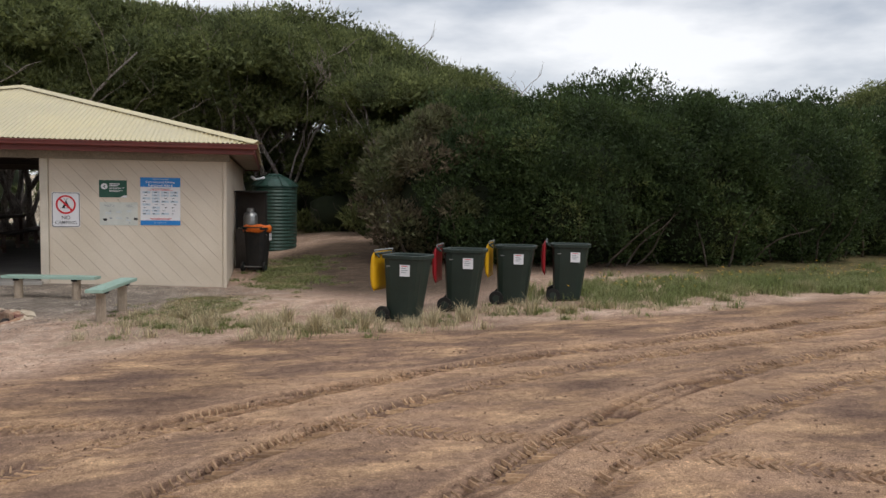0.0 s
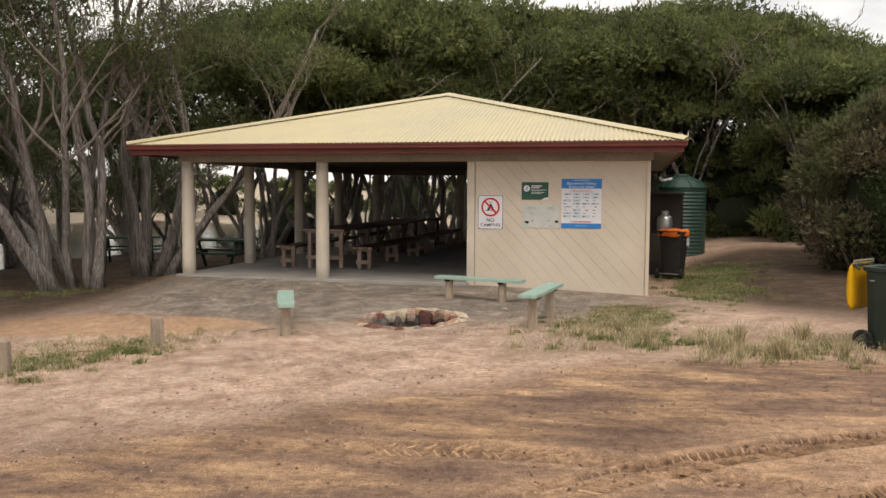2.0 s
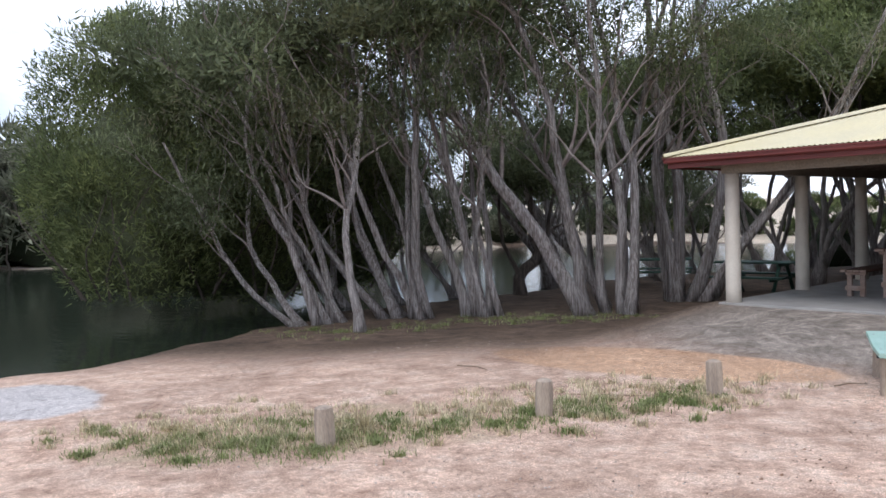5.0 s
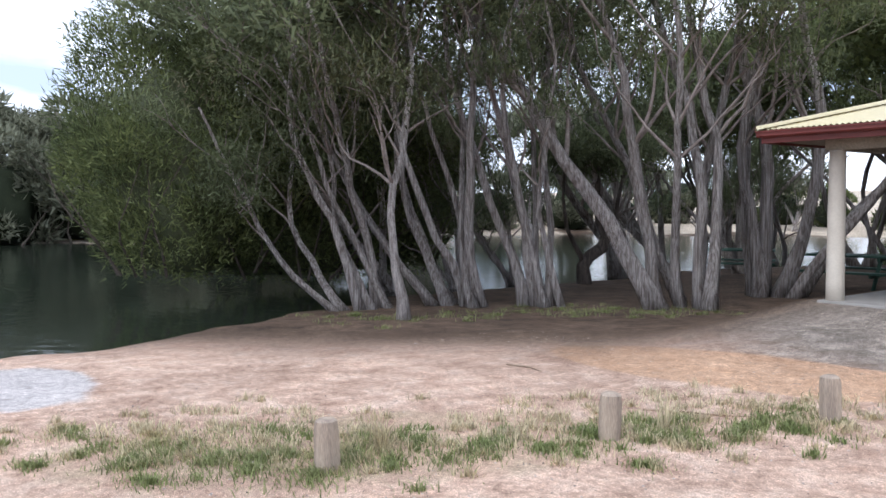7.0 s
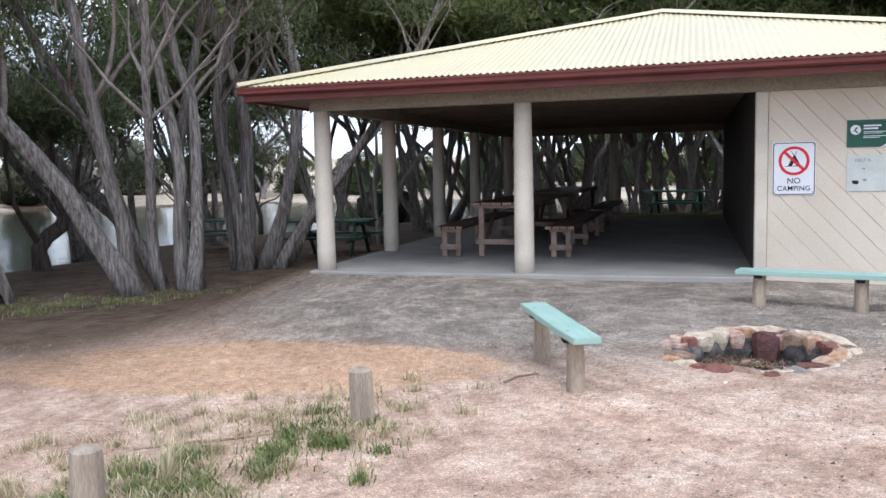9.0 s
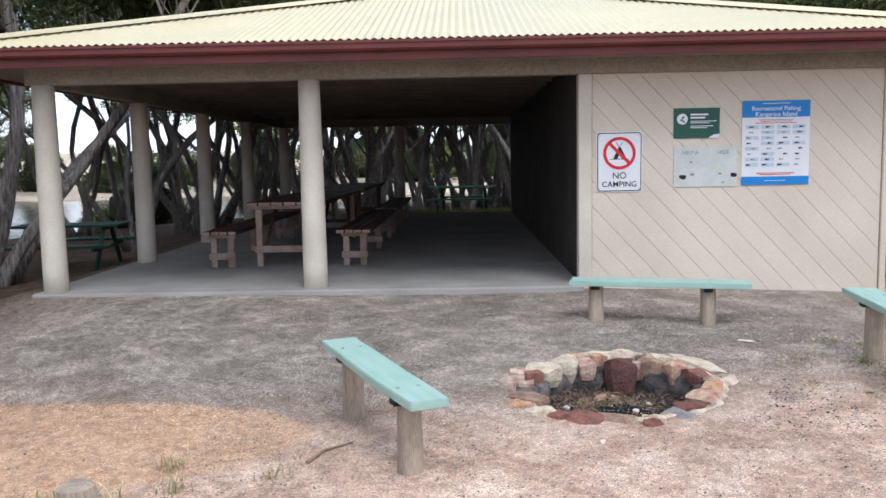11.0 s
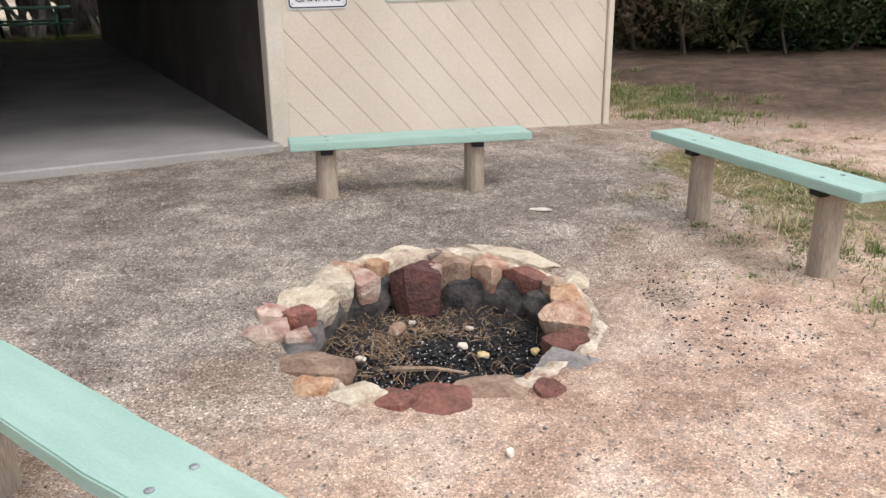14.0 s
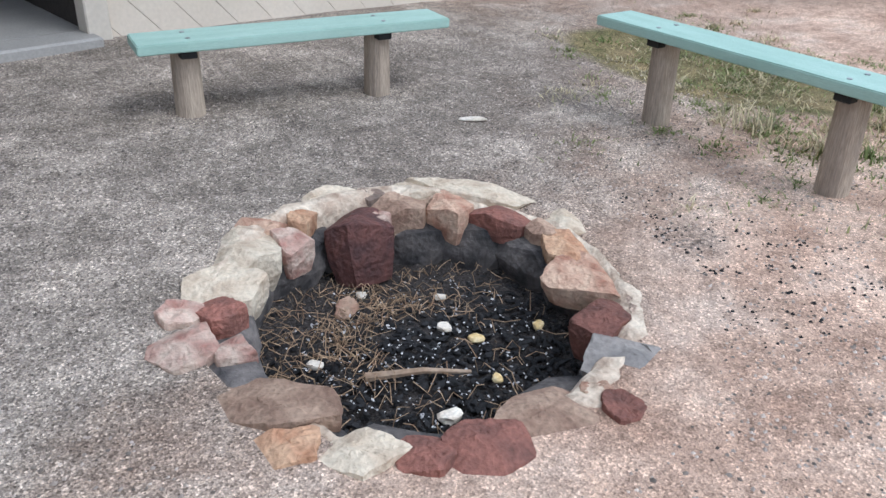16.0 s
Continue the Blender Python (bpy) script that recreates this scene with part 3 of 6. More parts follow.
rut, crest = np.zeros_like(GX), np.zeros_like(GX)
# Lug terms put tread relief shading into colour; shoulder and band are pale dirt.
for inside, shoulder, lug, band in rut_shapes(GX, GY):
    rut = np.maximum(rut, inside * (0.45 - 0.45 * lug))
    crest = np.maximum(crest, np.maximum(np.maximum(shoulder * 0.9, band * 0.8), inside * np.clip(lug, 0, 1) * 0.55))
zone_attr("crest", crest)
zone_attr("rut", rut)
me.materials.append(GROUND)
me.shade_smooth()
tagged(new("ground", me), "bare reddish dirt and gravel ground with wheel ruts", "ground", kind="structure")

bm = bmesh.new()
bmesh.ops.create_grid(bm, x_segments=60, y_segments=60, size=160)
bmesh.ops.translate(bm, vec=(-40, 60, WATER_Z), verts=bm.verts)
tagged(finish("water", bm, WATER), "dark still lagoon water with small ripples", "water", kind="structure")

# ---- shelter ----
W, D = 8.25, 11.4          # plan of the slab
ROOM = 5.28                # the closed room starts here
EAVE_Z, EAVE = 2.345, 0.53
APEX = (4.15, 3.40, 3.56)
RIDGE_END = D + EAVE - (APEX[1] + EAVE)
BEAM_Z = 2.045

bm = bmesh.new()
box(bm, -0.16, -0.14, -0.45, ROOM + 0.02, 0.1, 0.0, 0.012)
box(bm, -0.16, 0.1, -0.45, W - 0.02, D + 0.14, 0.0)
tagged(finish("slab", bm, CONCRETE), "worn grey concrete floor slab of the shelter", "floor", kind="structure")


def post(name, x, y, r=0.118):
    bm = bmesh.new()
    z0 = -0.12
    lathe(bm, [(r * 1.03, z0), (r * 1.02, 0.25), (r * 0.97, 1.1), (r * 0.93, 1.7), (r * 0.90, BEAM_Z)], 20)
    for v in bm.verts:
        k = 1 + 0.03 * noise.noise((v.co.x * 6 + x, v.co.y * 6 + y, v.co.z * 2))
        v.co.x, v.co.y = v.co.x * k + x, v.co.y * k + y
    return tagged(finish(name, bm, POST_PAINT, smooth=True), "round cream-painted log post carrying the shelter roof", "post", "shelter posts", "structure")


for px, py in [(0.02, 0.02), (2.645, 0.02), (0, 2.52), (0, 5.18), (0, 7.9), (0, D - 0.1), (2.7, D - 0.1)]:
    post("post", px, py)

bm = bmesh.new()
box(bm, -0.12, -0.06, BEAM_Z, W + 0.06, 0.07, 2.30, 0.006)
finish("beam_front", bm, SOFFIT)
bm = bmesh.new()
box(bm, -0.08, 0.08, BEAM_Z, 0.06, D - 0.08, 2.30, 0.006)
finish("beam_side", bm, SOFFIT)
bm = bmesh.new()
box(bm, -0.12, D - 0.07, BEAM_Z, W + 0.06, D + 0.06, 2.30, 0.006)
finish("beam_back", bm, SOFFIT)
for n_ in ("beam_front", "beam_side", "beam_back"):
    tagged(bpy.data.objects[n_], "brown painted timber beam under the shelter eaves", "beam", kind="structure")
bm = bmesh.new()
box(bm, 0.07, 0.08, 2.245, W, D - 0.08, 2.275)
for k in range(18):
    yy = 0.5 + k * 0.6
    box(bm, 0.07, yy, 2.19, ROOM - 0.02, yy + 0.05, 2.243)
tagged(finish("ceiling", bm, DARKWOOD), "dark timber ceiling under the shelter roof", "ceiling", kind="structure")

# eaves: fascia boards, gutter lips and soffit
for nm, a, b in (("fascia_front", (-0.77, -EAVE - 0.03, W + 0.49, -EAVE), "x"), ("fascia_back", (-0.77, D + EAVE, W + 0.49, D + EAVE + 0.03), "x"),
                 ("fascia_left", (-0.77, -EAVE, -0.74, D + EAVE), "y"), ("fascia_right", (W + 0.46, -EAVE, W + 0.49, D + EAVE), "y")):
    bm = bmesh.new()
    box(bm, a[0], a[1], 2.155, a[2], a[3], 2.325, 0.004)
    gm = bmesh.new()
    if nm == "fascia_front":
        box(gm, a[0] - 0.05, a[1] - 0.075, 2.235, a[2] + 0.05, a[1] - 0.004, 2.318, 0.02)
    fas = tagged(finish(nm, bm, FASCIA), "red-brown painted fascia board along the eaves", "fascia", kind="structure")
    if nm == "fascia_front":
        finish("gutter", gm, FASCIA, fas)
        gm = bmesh.new()
        box(gm, a[0] - 0.05, a[1] - 0.088, 2.300, a[2] + 0.05, a[1] - 0.0755, 2.326, 0.004)
        finish("gutter_lip", gm, FASCIA, fas)
    else:
        gm.free()
bm = bmesh.new()
for a in ((-0.735, -EAVE + 0.004, W + 0.455, -0.065), (-0.735, D + 0.065, W + 0.455, D + EAVE - 0.004), (-0.735, -0.06, -0.125, D + 0.06), (W + 0.065, -0.06, W + 0.455, D + 0.06)):
    box(bm, a[0], a[1], 2.19, a[2], a[3], 2.21)
tagged(finish("soffit", bm, SOFFIT), "brown soffit boards under the eaves", "soffit", kind="structure")


def roof_face(name, along, flip):
    """One slope of corrugated sheet; corrugations run from eave to ridge or hip."""
    ex0, ex1, ey0, ey1 = -0.83, W + 0.55, -EAVE - 0.07, D + EAVE + 0.07
    ax, ay, az = APEX
    ay2 = RIDGE_END
    vs, fs = [], []
    lo, hi = (ex0, ex1) if along == "x" else (ey0, ey1)
    steps = int((hi - lo) / 0.019)
    for i in range(steps + 1):
        s = lo + (hi - lo) * i / steps
        wave = 0.010 * math.cos(i * math.pi / 2)
        if along == "x":
            e = ey0 if not flip else ey1
            top = (e + (ay - ey0 if not flip else ay2 - ey1) * min((s - ex0) / (ax - ex0), (ex1 - s) / (ex1 - ax)))
            run = abs((top - e) / ((ay - ey0) if not flip else (ay2 - ey1)))
            p0, p1 = (s, e), (s, top)
        else:
            e = ex0 if not flip else ex1
            f = min((s - ey0) / (ay - ey0), (ey1 - s) / (ey1 - ay2), 1.0)
            run = f
            p0, p1 = (e, s), (e + (ax - e) * f, s)
        z1 = EAVE_Z + (az - EAVE_Z) * abs(run)
        vs += [(*p0, EAVE_Z + wave), (*p1, z1 + wave), (*p1, z1 + wave - 0.006), (*p0, EAVE_Z + wave - 0.006)]
        if i:
            b = 4 * (i - 1)
            fs += [(b, b + 4, b + 5, b + 1), (b + 3, b + 2, b + 6, b + 7), (b, b + 3, b + 7, b + 4)]
    return vs, fs


roof = empty("shelter_roof", 4.1, 5, 2.3)
for nm, al, fl in (("front", "x", False), ("back", "x", True), ("left", "y", False), ("right", "y", True)):
    vs, fs = roof_face(nm, al, fl)
    vs = [(a - 4.1, b - 5, c - 2.3) for a, b, c in vs]
    raw_mesh("roof_slope", vs, fs, ROOF, roof, smooth=False)
corners = [(-0.83, -EAVE - 0.07), (W + 0.55, -EAVE - 0.07), (-0.83, D + EAVE + 0.07), (W + 0.55, D + EAVE + 0.07)]
for k, (cx, cy) in enumerate(corners):
    bm = bmesh.new()
    top = Vector((APEX[0], APEX[1] if k < 2 else RIDGE_END, APEX[2] + 0.025))
    low = Vector((cx, cy, EAVE_Z + 0.022))
    off = Vector((4.1, 5, 2.3))
    d = (top - low)
    sd = Vector((-d.y, d.x, 0)).normalized() * 0.13
    rows = []
    for f in (0, 1):
        c = low + d * f - off
        rows.append([bm.verts.new(c + sd + Vector((0, 0, -0.028))), bm.verts.new(c + sd * 0.25 + Vector((0, 0, 0.012))), bm.verts.new(c + Vector((0, 0, 0.03))), bm.verts.new(c - sd * 0.25 + Vector((0, 0, 0.012))), bm.verts.new(c - sd + Vector((0, 0, -0.028)))])
    for q in range(4):
        bm.faces.new((rows[0][q], rows[0][q + 1], rows[1][q + 1], rows[1][q]))
    finish("hip_cap", bm, ROOF, roof)
bm = bmesh.new()
box(bm, APEX[0] - 4.1 - 0.13, APEX[1] - 5, 1.26, APEX[0] - 4.1 + 0.13, RIDGE_END - 5, 1.30, 0.01)
finish("ridge_cap", bm, ROOF, roof)
tagged(roof, "pale yellow corrugated steel hipped roof on the picnic shelter", "roof", kind="structure")

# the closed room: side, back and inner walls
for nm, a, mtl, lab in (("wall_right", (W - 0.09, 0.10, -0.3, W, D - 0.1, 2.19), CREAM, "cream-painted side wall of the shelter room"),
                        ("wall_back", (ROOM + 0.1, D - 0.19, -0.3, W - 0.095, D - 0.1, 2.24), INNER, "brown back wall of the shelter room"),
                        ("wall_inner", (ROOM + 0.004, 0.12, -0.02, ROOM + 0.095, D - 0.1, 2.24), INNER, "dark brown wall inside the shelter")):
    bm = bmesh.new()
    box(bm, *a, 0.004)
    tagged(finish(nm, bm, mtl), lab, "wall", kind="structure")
bm = bmesh.new()
box(bm, ROOM + 0.1, 0.035, -0.32, W - 0.02, 0.09, 2.15)
front_wall = tagged(finish("wall_front", bm, CREAM), "cream-painted front wall of diagonal timber boards", "wall", kind="structure")


def clip_poly(poly, nx_, ny_, c):
    """The part of a polygon where nx*x + ny*y <= c."""
    out = []
    for (x0, y0), (x1, y1) in zip(poly, poly[1:] + poly[:1]):
        d0, d1 = nx_ * x0 + ny_ * y0 - c, nx_ * x1 + ny_ * y1 - c
        if d0 <= 0:
            out.append((x0, y0))
        if d0 * d1 < 0:
            f = d0 / (d0 - d1)
            out.append((x0 + (x1 - x0) * f, y0 + (y1 - y0) * f))
    return out


ang = radians(47)
bn = (math.sin(ang), math.cos(ang))           # across the boards
bw = 0.172
k = int((ROOM * bn[0] - 0.4 * bn[1]) / bw) - 1
while k * bw < W * bn[0] + 2.2 * bn[1]:
    rect = [(ROOM + 0.115, -0.30), (W - 0.055, -0.30), (W - 0.055, 2.12), (ROOM + 0.115, 2.12)]
    poly = clip_poly(clip_poly(rect, bn[0], bn[1], (k + 1) * bw - 0.0012), -bn[0], -bn[1], -(k * bw + 0.0012))
    k += 1
    if len(poly) < 3:
        continue
    bm = bmesh.new()
    proud = 0.001 * noise.noise((k * 3.7, 0, 0))
    cxm, czm = sum(p[0] for p in poly) / len(poly), sum(p[1] for p in poly) / len(poly)
    front = [bm.verts.new((p[0] + (cxm - p[0]) * 0.004, 0.004 + proud, p[1] + (czm - p[1]) * 0.004)) for p in poly]
    mid_ = [bm.verts.new((p[0], 0.009 + proud, p[1])) for p in poly]
    rear = [bm.verts.new((p[0], 0.034, p[1])) for p in poly]
    bm.faces.new(front)
    for ra, rb in ((front, mid_), (mid_, rear)):
        for q in range(len(poly)):
            bm.faces.new((ra[q], ra[(q + 1) % len(poly)], rb[(q + 1) % len(poly)], rb[q]))
    finish("board", bm, CREAM, front_wall)
for nm, a in (("trim_left", (ROOM - 0.02, -0.03, -0.25, ROOM + 0.11, 0.11, BEAM_Z)), ("trim_right", (W - 0.05, -0.018, -0.32, W + 0.012, 0.095, 2.15)), ("trim_top", (ROOM + 0.113, -0.012, 2.122, W - 0.053, 0.03, 2.16))):
    bm = bmesh.new()
    box(bm, *a, 0.008)
    tagged(finish(nm, bm, POST_PAINT if nm == "trim_left" else CREAM), "cream-painted timber trim at the wall edge", "trim", kind="structure")


# ---- trees ----
def leaf_cloud(rng, centre, size, count, length, width, verts, faces):
    """Many small folded leaves inside a squashed blob with an uneven rim."""
    cx, cy, cz = centre
    for _ in range(count):
        while True:
            a, b, c = rng.uniform(-1, 1), rng.uniform(-1, 1), rng.uniform(-1, 1)
            r = math.sqrt(a * a + b * b + c * c)
            if 0.25 < r < 1:
                break
        k = 0.75 + 0.45 * noise.noise((a / r * 1.6 + cx, b / r * 1.6 + cy, c / r * 1.6 + cz))
        px, py, pz = cx + a * size[0] * k, cy + b * size[1] * k, cz + c * size[2] * k
        th = rng.uniform(0, 6.283)
        el = rng.gauss(0.5, 0.55)
        L = length * rng.uniform(0.6, 1.35)
        dx, dy, dz = math.cos(th) * math.cos(el) * L, math.sin(th) * math.cos(el) * L, math.sin(el) * L
        wx, wy = -math.sin(th) * width, math.cos(th) * width
        wz = rng.uniform(-0.7, 0.7) * width
        n0 = len(verts)
        verts += [(px + wx, py + wy, pz + wz), (px + dx, py + dy, pz + dz), (px - wx, py - wy, pz - wz)]
        faces.append((n0, n0 + 1, n0 + 2))


def lobe(seed, centre, size, count, length, width, verts, faces, low=-0.35, core=0.72):
    """A rounded mass of small leaves that point outwards and up, thin underneath, round a darker heart."""
    g = np.random.default_rng(seed)
    c, sz = np.array(centre, float), np.array(size, float)
    d = g.normal(size=(count * 2, 3))
    d /= np.linalg.norm(d, axis=1)[:, None]
    d = d[d[:, 2] > low + g.uniform(-0.3, 0.3, len(d))][:count]
    n = len(d)
    k = 1 + 0.16 * np.sin(d[:, 0] * 4.3 + c[0]) * np.cos(d[:, 1] * 4.7 + c[1]) + 0.12 * np.sin(d[:, 2] * 7 + d[:, 0] * 6 + c[2])
    p = c + d * sz * (k * g.uniform(0.72, 1.08, n))[:, None]
    way = d * 0.75 + np.array((0, 0, 0.45)) + g.normal(0, 0.45, (n, 3))
    way *= (length * g.uniform(0.6, 1.35, n) / np.linalg.norm(way, axis=1))[:, None]
    across = np.cross(way, g.normal(size=(n, 3)))
    across *= (width * g.uniform(0.7, 1.2, n) / (np.linalg.norm(across, axis=1) + 1e-6))[:, None]
    n0 = len(verts)
    verts.extend(map(tuple, np.stack([p + across, p + way, p - across], 1).reshape(-1, 3).tolist()))
    faces.extend((n0 + 3 * i, n0 + 3 * i + 1, n0 + 3 * i + 2) for i in range(n))
    if core:
        m = int(count * core)
        p = g.normal(size=(m, 3))
        p = c + p / np.linalg.norm(p, axis=1)[:, None] * sz * (g.uniform(0.05, 0.9, m) ** 0.6)[:, None]
        way = g.normal(size=(m, 3)) * (length * 0.9)
        across = np.cross(way, g.normal(size=(m, 3)))
        across *= (width * 2.2 / (np.linalg.norm(across, axis=1) + 1e-6))[:, None]
        n0 = len(verts)
        verts.extend(map(tuple, np.stack([p + across, p + way, p - across], 1).reshape(-1, 3).tolist()))
        faces.extend((n0 + 3 * i, n0 + 3 * i + 1, n0 + 3 * i + 2) for i in range(m))


def bend_path(rng, p, d, length, n, wander, rise):
    """Points of a wandering limb that starts at p along d."""
    pts, d = [Vector(p)], Vector(d).normalized()
    for _ in range(n):
        d = (d + Vector((rng.gauss(0, wander), rng.gauss(0, wander), rng.gauss(0, wander * 0.6) + rise))).normalized()
        pts.append(pts[-1] + d * (length / n))
    return pts


def grow_tree(name, stems, seed, leaf_n=210, clump=(0.85, 0.85, 0.46), bark=None, leaves=None, leaf=(0.15, 0.016), tips=5, sides=9, low=0.45, spread=1.0, dome=7, dome_r=2.2, twig_leaf=0.7, core=False, dome_n=380):
    """A paperbark: stems as (dx, dy, radius, lean x, lean y, length), limbs and leaf clumps at the limbs' ends."""
    rng = random.Random(seed)
    bmt, bml = bmesh.new(), bmesh.new()
    lv, lf, ends = [], [], []
    for si, (dx, dy, r, lx, ly, ln) in enumerate(stems):
        r *= 0.84
        pts = bend_path(rng, (dx, dy, -0.12), (lx, ly, 1.0), ln, 12, 0.115, 0.035)
        n = len(pts)
        ends.append(pts[-1])
        rad = [r * (1.5 if i == 0 else 1.12 if i == 1 else 1) * (1 - 0.72 * i / n) for i in range(n)]
        tube(bmt, pts, rad, sides + 3, 0.3, seed + si)
        for _ in range(tips):
            i = rng.randint(int(n * low), n - 1)
            p, base = pts[i], pts[i] - pts[max(0, i - 2)]
            az = rng.uniform(0, 6.283)
            d = base.normalized() * 0.8 + Vector((math.cos(az), math.sin(az), 0.25)) * spread
            l1 = ln * (rng.uniform(0.14, 0.25) if core else rng.uniform(0.2, 0.38))
            lp = bend_path(rng, p, d, l1, 6, 0.16, 0.06)
            r1 = rad[i] * 0.55
            tube(bml, lp, [max(0.008, r1 * (1 - 0.8 * q / 6)) for q in range(7)], 5, 0.1, seed, False)
            for q in (3, 5, 6):
                if rng.random() < 0.75:
                    d2 = (lp[q] - lp[q - 1]).normalized() + Vector((rng.gauss(0, 0.7), rng.gauss(0, 0.7), rng.uniform(0, 0.5)))
                    tp = bend_path(rng, lp[q], d2, l1 * 0.5, 4, 0.22, 0.08)
                    tube(bml, tp, [0.016, 0.012, 0.009, 0.007, 0.004], 4, 0, seed, False)
                    e = tp[-1]
                    s = rng.uniform(0.7, 1.3)
                    if e.z > 1.6 and rng.random() < twig_leaf:
                        leaf_cloud(rng, e, (clump[0] * s, clump[1] * s, clump[2] * s), int(leaf_n * s), leaf[0], leaf[1], lv, lf)
    # the dome of the crown, held up by the stems' ends
    if dome:
        tops = sum(ends, Vector()) / len(ends)
        for k in range(dome):
            a, u = k * 2.39996, math.sqrt((k + 0.5) / dome)
            rr = u * dome_r * rng.uniform(0.9, 1.08)
            zz = tops.z + (1.05 if core else 0.75) - 0.42 * dome_r * u * u + rng.gauss(0, 0.13)
            s = rng.uniform(0.85, 1.2) * dome_r / 2.5
            lobe(seed * 100 + k, (tops.x + rr * math.cos(a), tops.y + rr * math.sin(a), zz), (1.05 * s, 1.05 * s, 0.66 * s), dome_n, leaf[0] * 0.9, max(leaf[1] * 0.62, 0.015), lv, lf, core=0.6 if core else 0.45)
        for k in range(9 if core else 0):
            a, u = k * 2.39996 + 1.0, math.sqrt((k + 0.5) / 9)
            lobe(seed * 100 + 50 + k, (tops.x + u * dome_r * math.cos(a), tops.y + u * dome_r * math.sin(a), tops.z - rng.uniform(0.9, 2.3)), (0.9, 0.9, 0.5), 250, leaf[0], leaf[1] * 0.5, lv, lf, core=0.4)
    tree = empty(name, 0, 0, 0)
    finish("trunk", bmt, bark or BARK, tree, smooth=True)
    tagged(finish("limb_work", bml, TWIG, tree, smooth=True), kind="stuff")
    raw_mesh("crown", lv, lf, leaves or FEATHER, tree)
    return tree


def put(tree, x, y, rz=0.0, s=1.0, label="", dz=0.0):
    tree.matrix_basis = pose(x, y, gz(x, y) + dz, 0, 0, rz)
    tree.scale = (s, s, s)
    tagged(tree, label or "tall paperbark tree with grey peeling bark and dark crown", "tree", "paperbark grove")
    return tree


LEANL = (-0.67, -0.74)


def lean(k, side=0.0):
    """Lean k towards the lagoon, side away from it."""
    return LEANL[0] * k + 0.74 * side, LEANL[1] * k - 0.67 * side


def stem(x, y, r, k, ln, side=0.0):
    a, b = lean(k, side)
    return (x, y, r, a, b, ln)


put(grow_tree("paperbark_tree", [stem(0, 0, 0.10, 0.03, 5.6)], 11, bark=BARK_PALE, leaves=NEEDLES_DRY, tips=12, low=0.42, dome=6, dome_r=1.6), -5.15, -3.55, label="slender pale paperbark standing alone in front of the grove")
put(grow_tree("paperbark_tree", [stem(0, 0, 0.085, 0.75, 5.2), stem(0.15, 0.2, 0.095, 0.42, 5.6), stem(0.3, 0.42, 0.085, 0.35, 5.4), stem(0.1, 0.62, 0.10, 0.28, 5.8), stem(0.05, -0.12, 0.075, 1.15, 4.6), stem(0.4, 0.7, 0.08, 0.5, 5.4)], 12, tips=6), -7.3, -3.3, label="clump of thin grey paperbark stems leaning towards the water")
put(grow_tree("paperbark_tree", [stem(0, 0, 0.11, 0.5, 6.2), stem(0.3, 0.2, 0.10, 0.42, 6.2), stem(0.5, 0.4, 0.115, 0.38, 6.4), stem(-0.25, -0.1, 0.10, 0.62, 5.8), stem(0.62, 0.12, 0.09, 0.5, 5.6), stem(-0.1, 0.3, 0.08, 0.55, 5.8), stem(0.2, 0.55, 0.085, 0.3, 6.0)], 13, tips=5), -6.4, -1.65, label="clump of grey paperbark stems leaning towards the water")
put(grow_tree("paperbark_tree", [stem(0, 0, 0.11, 0.34, 6.4), stem(0.25, 0.12, 0.10, 0.26, 6.4), stem(0.5, 0.05, 0.10, 0.4, 6), stem(0.42, 0.25, 0.085, 0.12, 6.2), stem(0.1, 0.4, 0.08, 0.3, 6.0), stem(0.65, 0.3, 0.07, 0.2, 5.6)], 14, tips=5), -5.35, -0.7, label="clump of grey paperbark stems with rough bark")
put(grow_tree("paperbark_tree", [stem(0, 0, 0.17, 0.62, 7.6), stem(-0.16, 0.12, 0.135, 0.12, 7.2), stem(0.1, 0.45, 0.10, 0.4, 6.6)], 15, tips=8, sides=11), -3.25, 0.53, label="big paperbark with a thick strongly leaning trunk")
put(grow_tree("paperbark_tree", [stem(0, 0, 0.115, 0.45, 6.8), stem(0.3, 0.1, 0.12, 0.1, 7)], 16, tips=8), -3.85, 1.95, label="paperbark with two grey trunks beside the shelter")
put(grow_tree("paperbark_tree", [stem(0, 0, 0.125, -0.28, 7.4), stem(-0.25, 0.1, 0.12, 0.05, 7.4)], 17, tips=7, sides=11), -2.55, 0.9, label="paperbark with a thick trunk leaning over the shelter roof")
put(grow_tree("paperbark_tree", [stem(0, 0, 0.16, 0.05, 7.6), stem(0.3, 0.1, 0.15, -0.2, 7.4), stem(0.45, 0.35, 0.14, -0.5, 7), stem(-0.2, 0.2, 0.13, 0.2, 7), stem(0.1, -0.15, 0.13, -0.05, 7.2), stem(0.55, 0.1, 0.11, -0.3, 6.8)], 18, tips=5, sides=11), -3.1, 3.3, label="large paperbark with many fanning trunks")
crooked = empty("crooked_tree", 0, 0, 0)
bm = bmesh.new()
tube(bm, [(0, 0, -0.15), (-0.02, 0, 0.12), (-0.05, 0.0, 0.42), (0.10, 0.05, 0.66), (0.38, 0.22, 0.86), (0.46, 0.28, 1.16), (0.30, 0.2, 1.5), (0.26, 0.2, 2.2), (0.32, 0.3, 3.2)], [0.22, 0.17, 0.155, 0.16, 0.15, 0.13, 0.10, 0.07, 0.04], 10, 0.22, 4)
part("trunk", bm, BARK_DARK, crooked, "dark S-bent trunk", smooth=True)
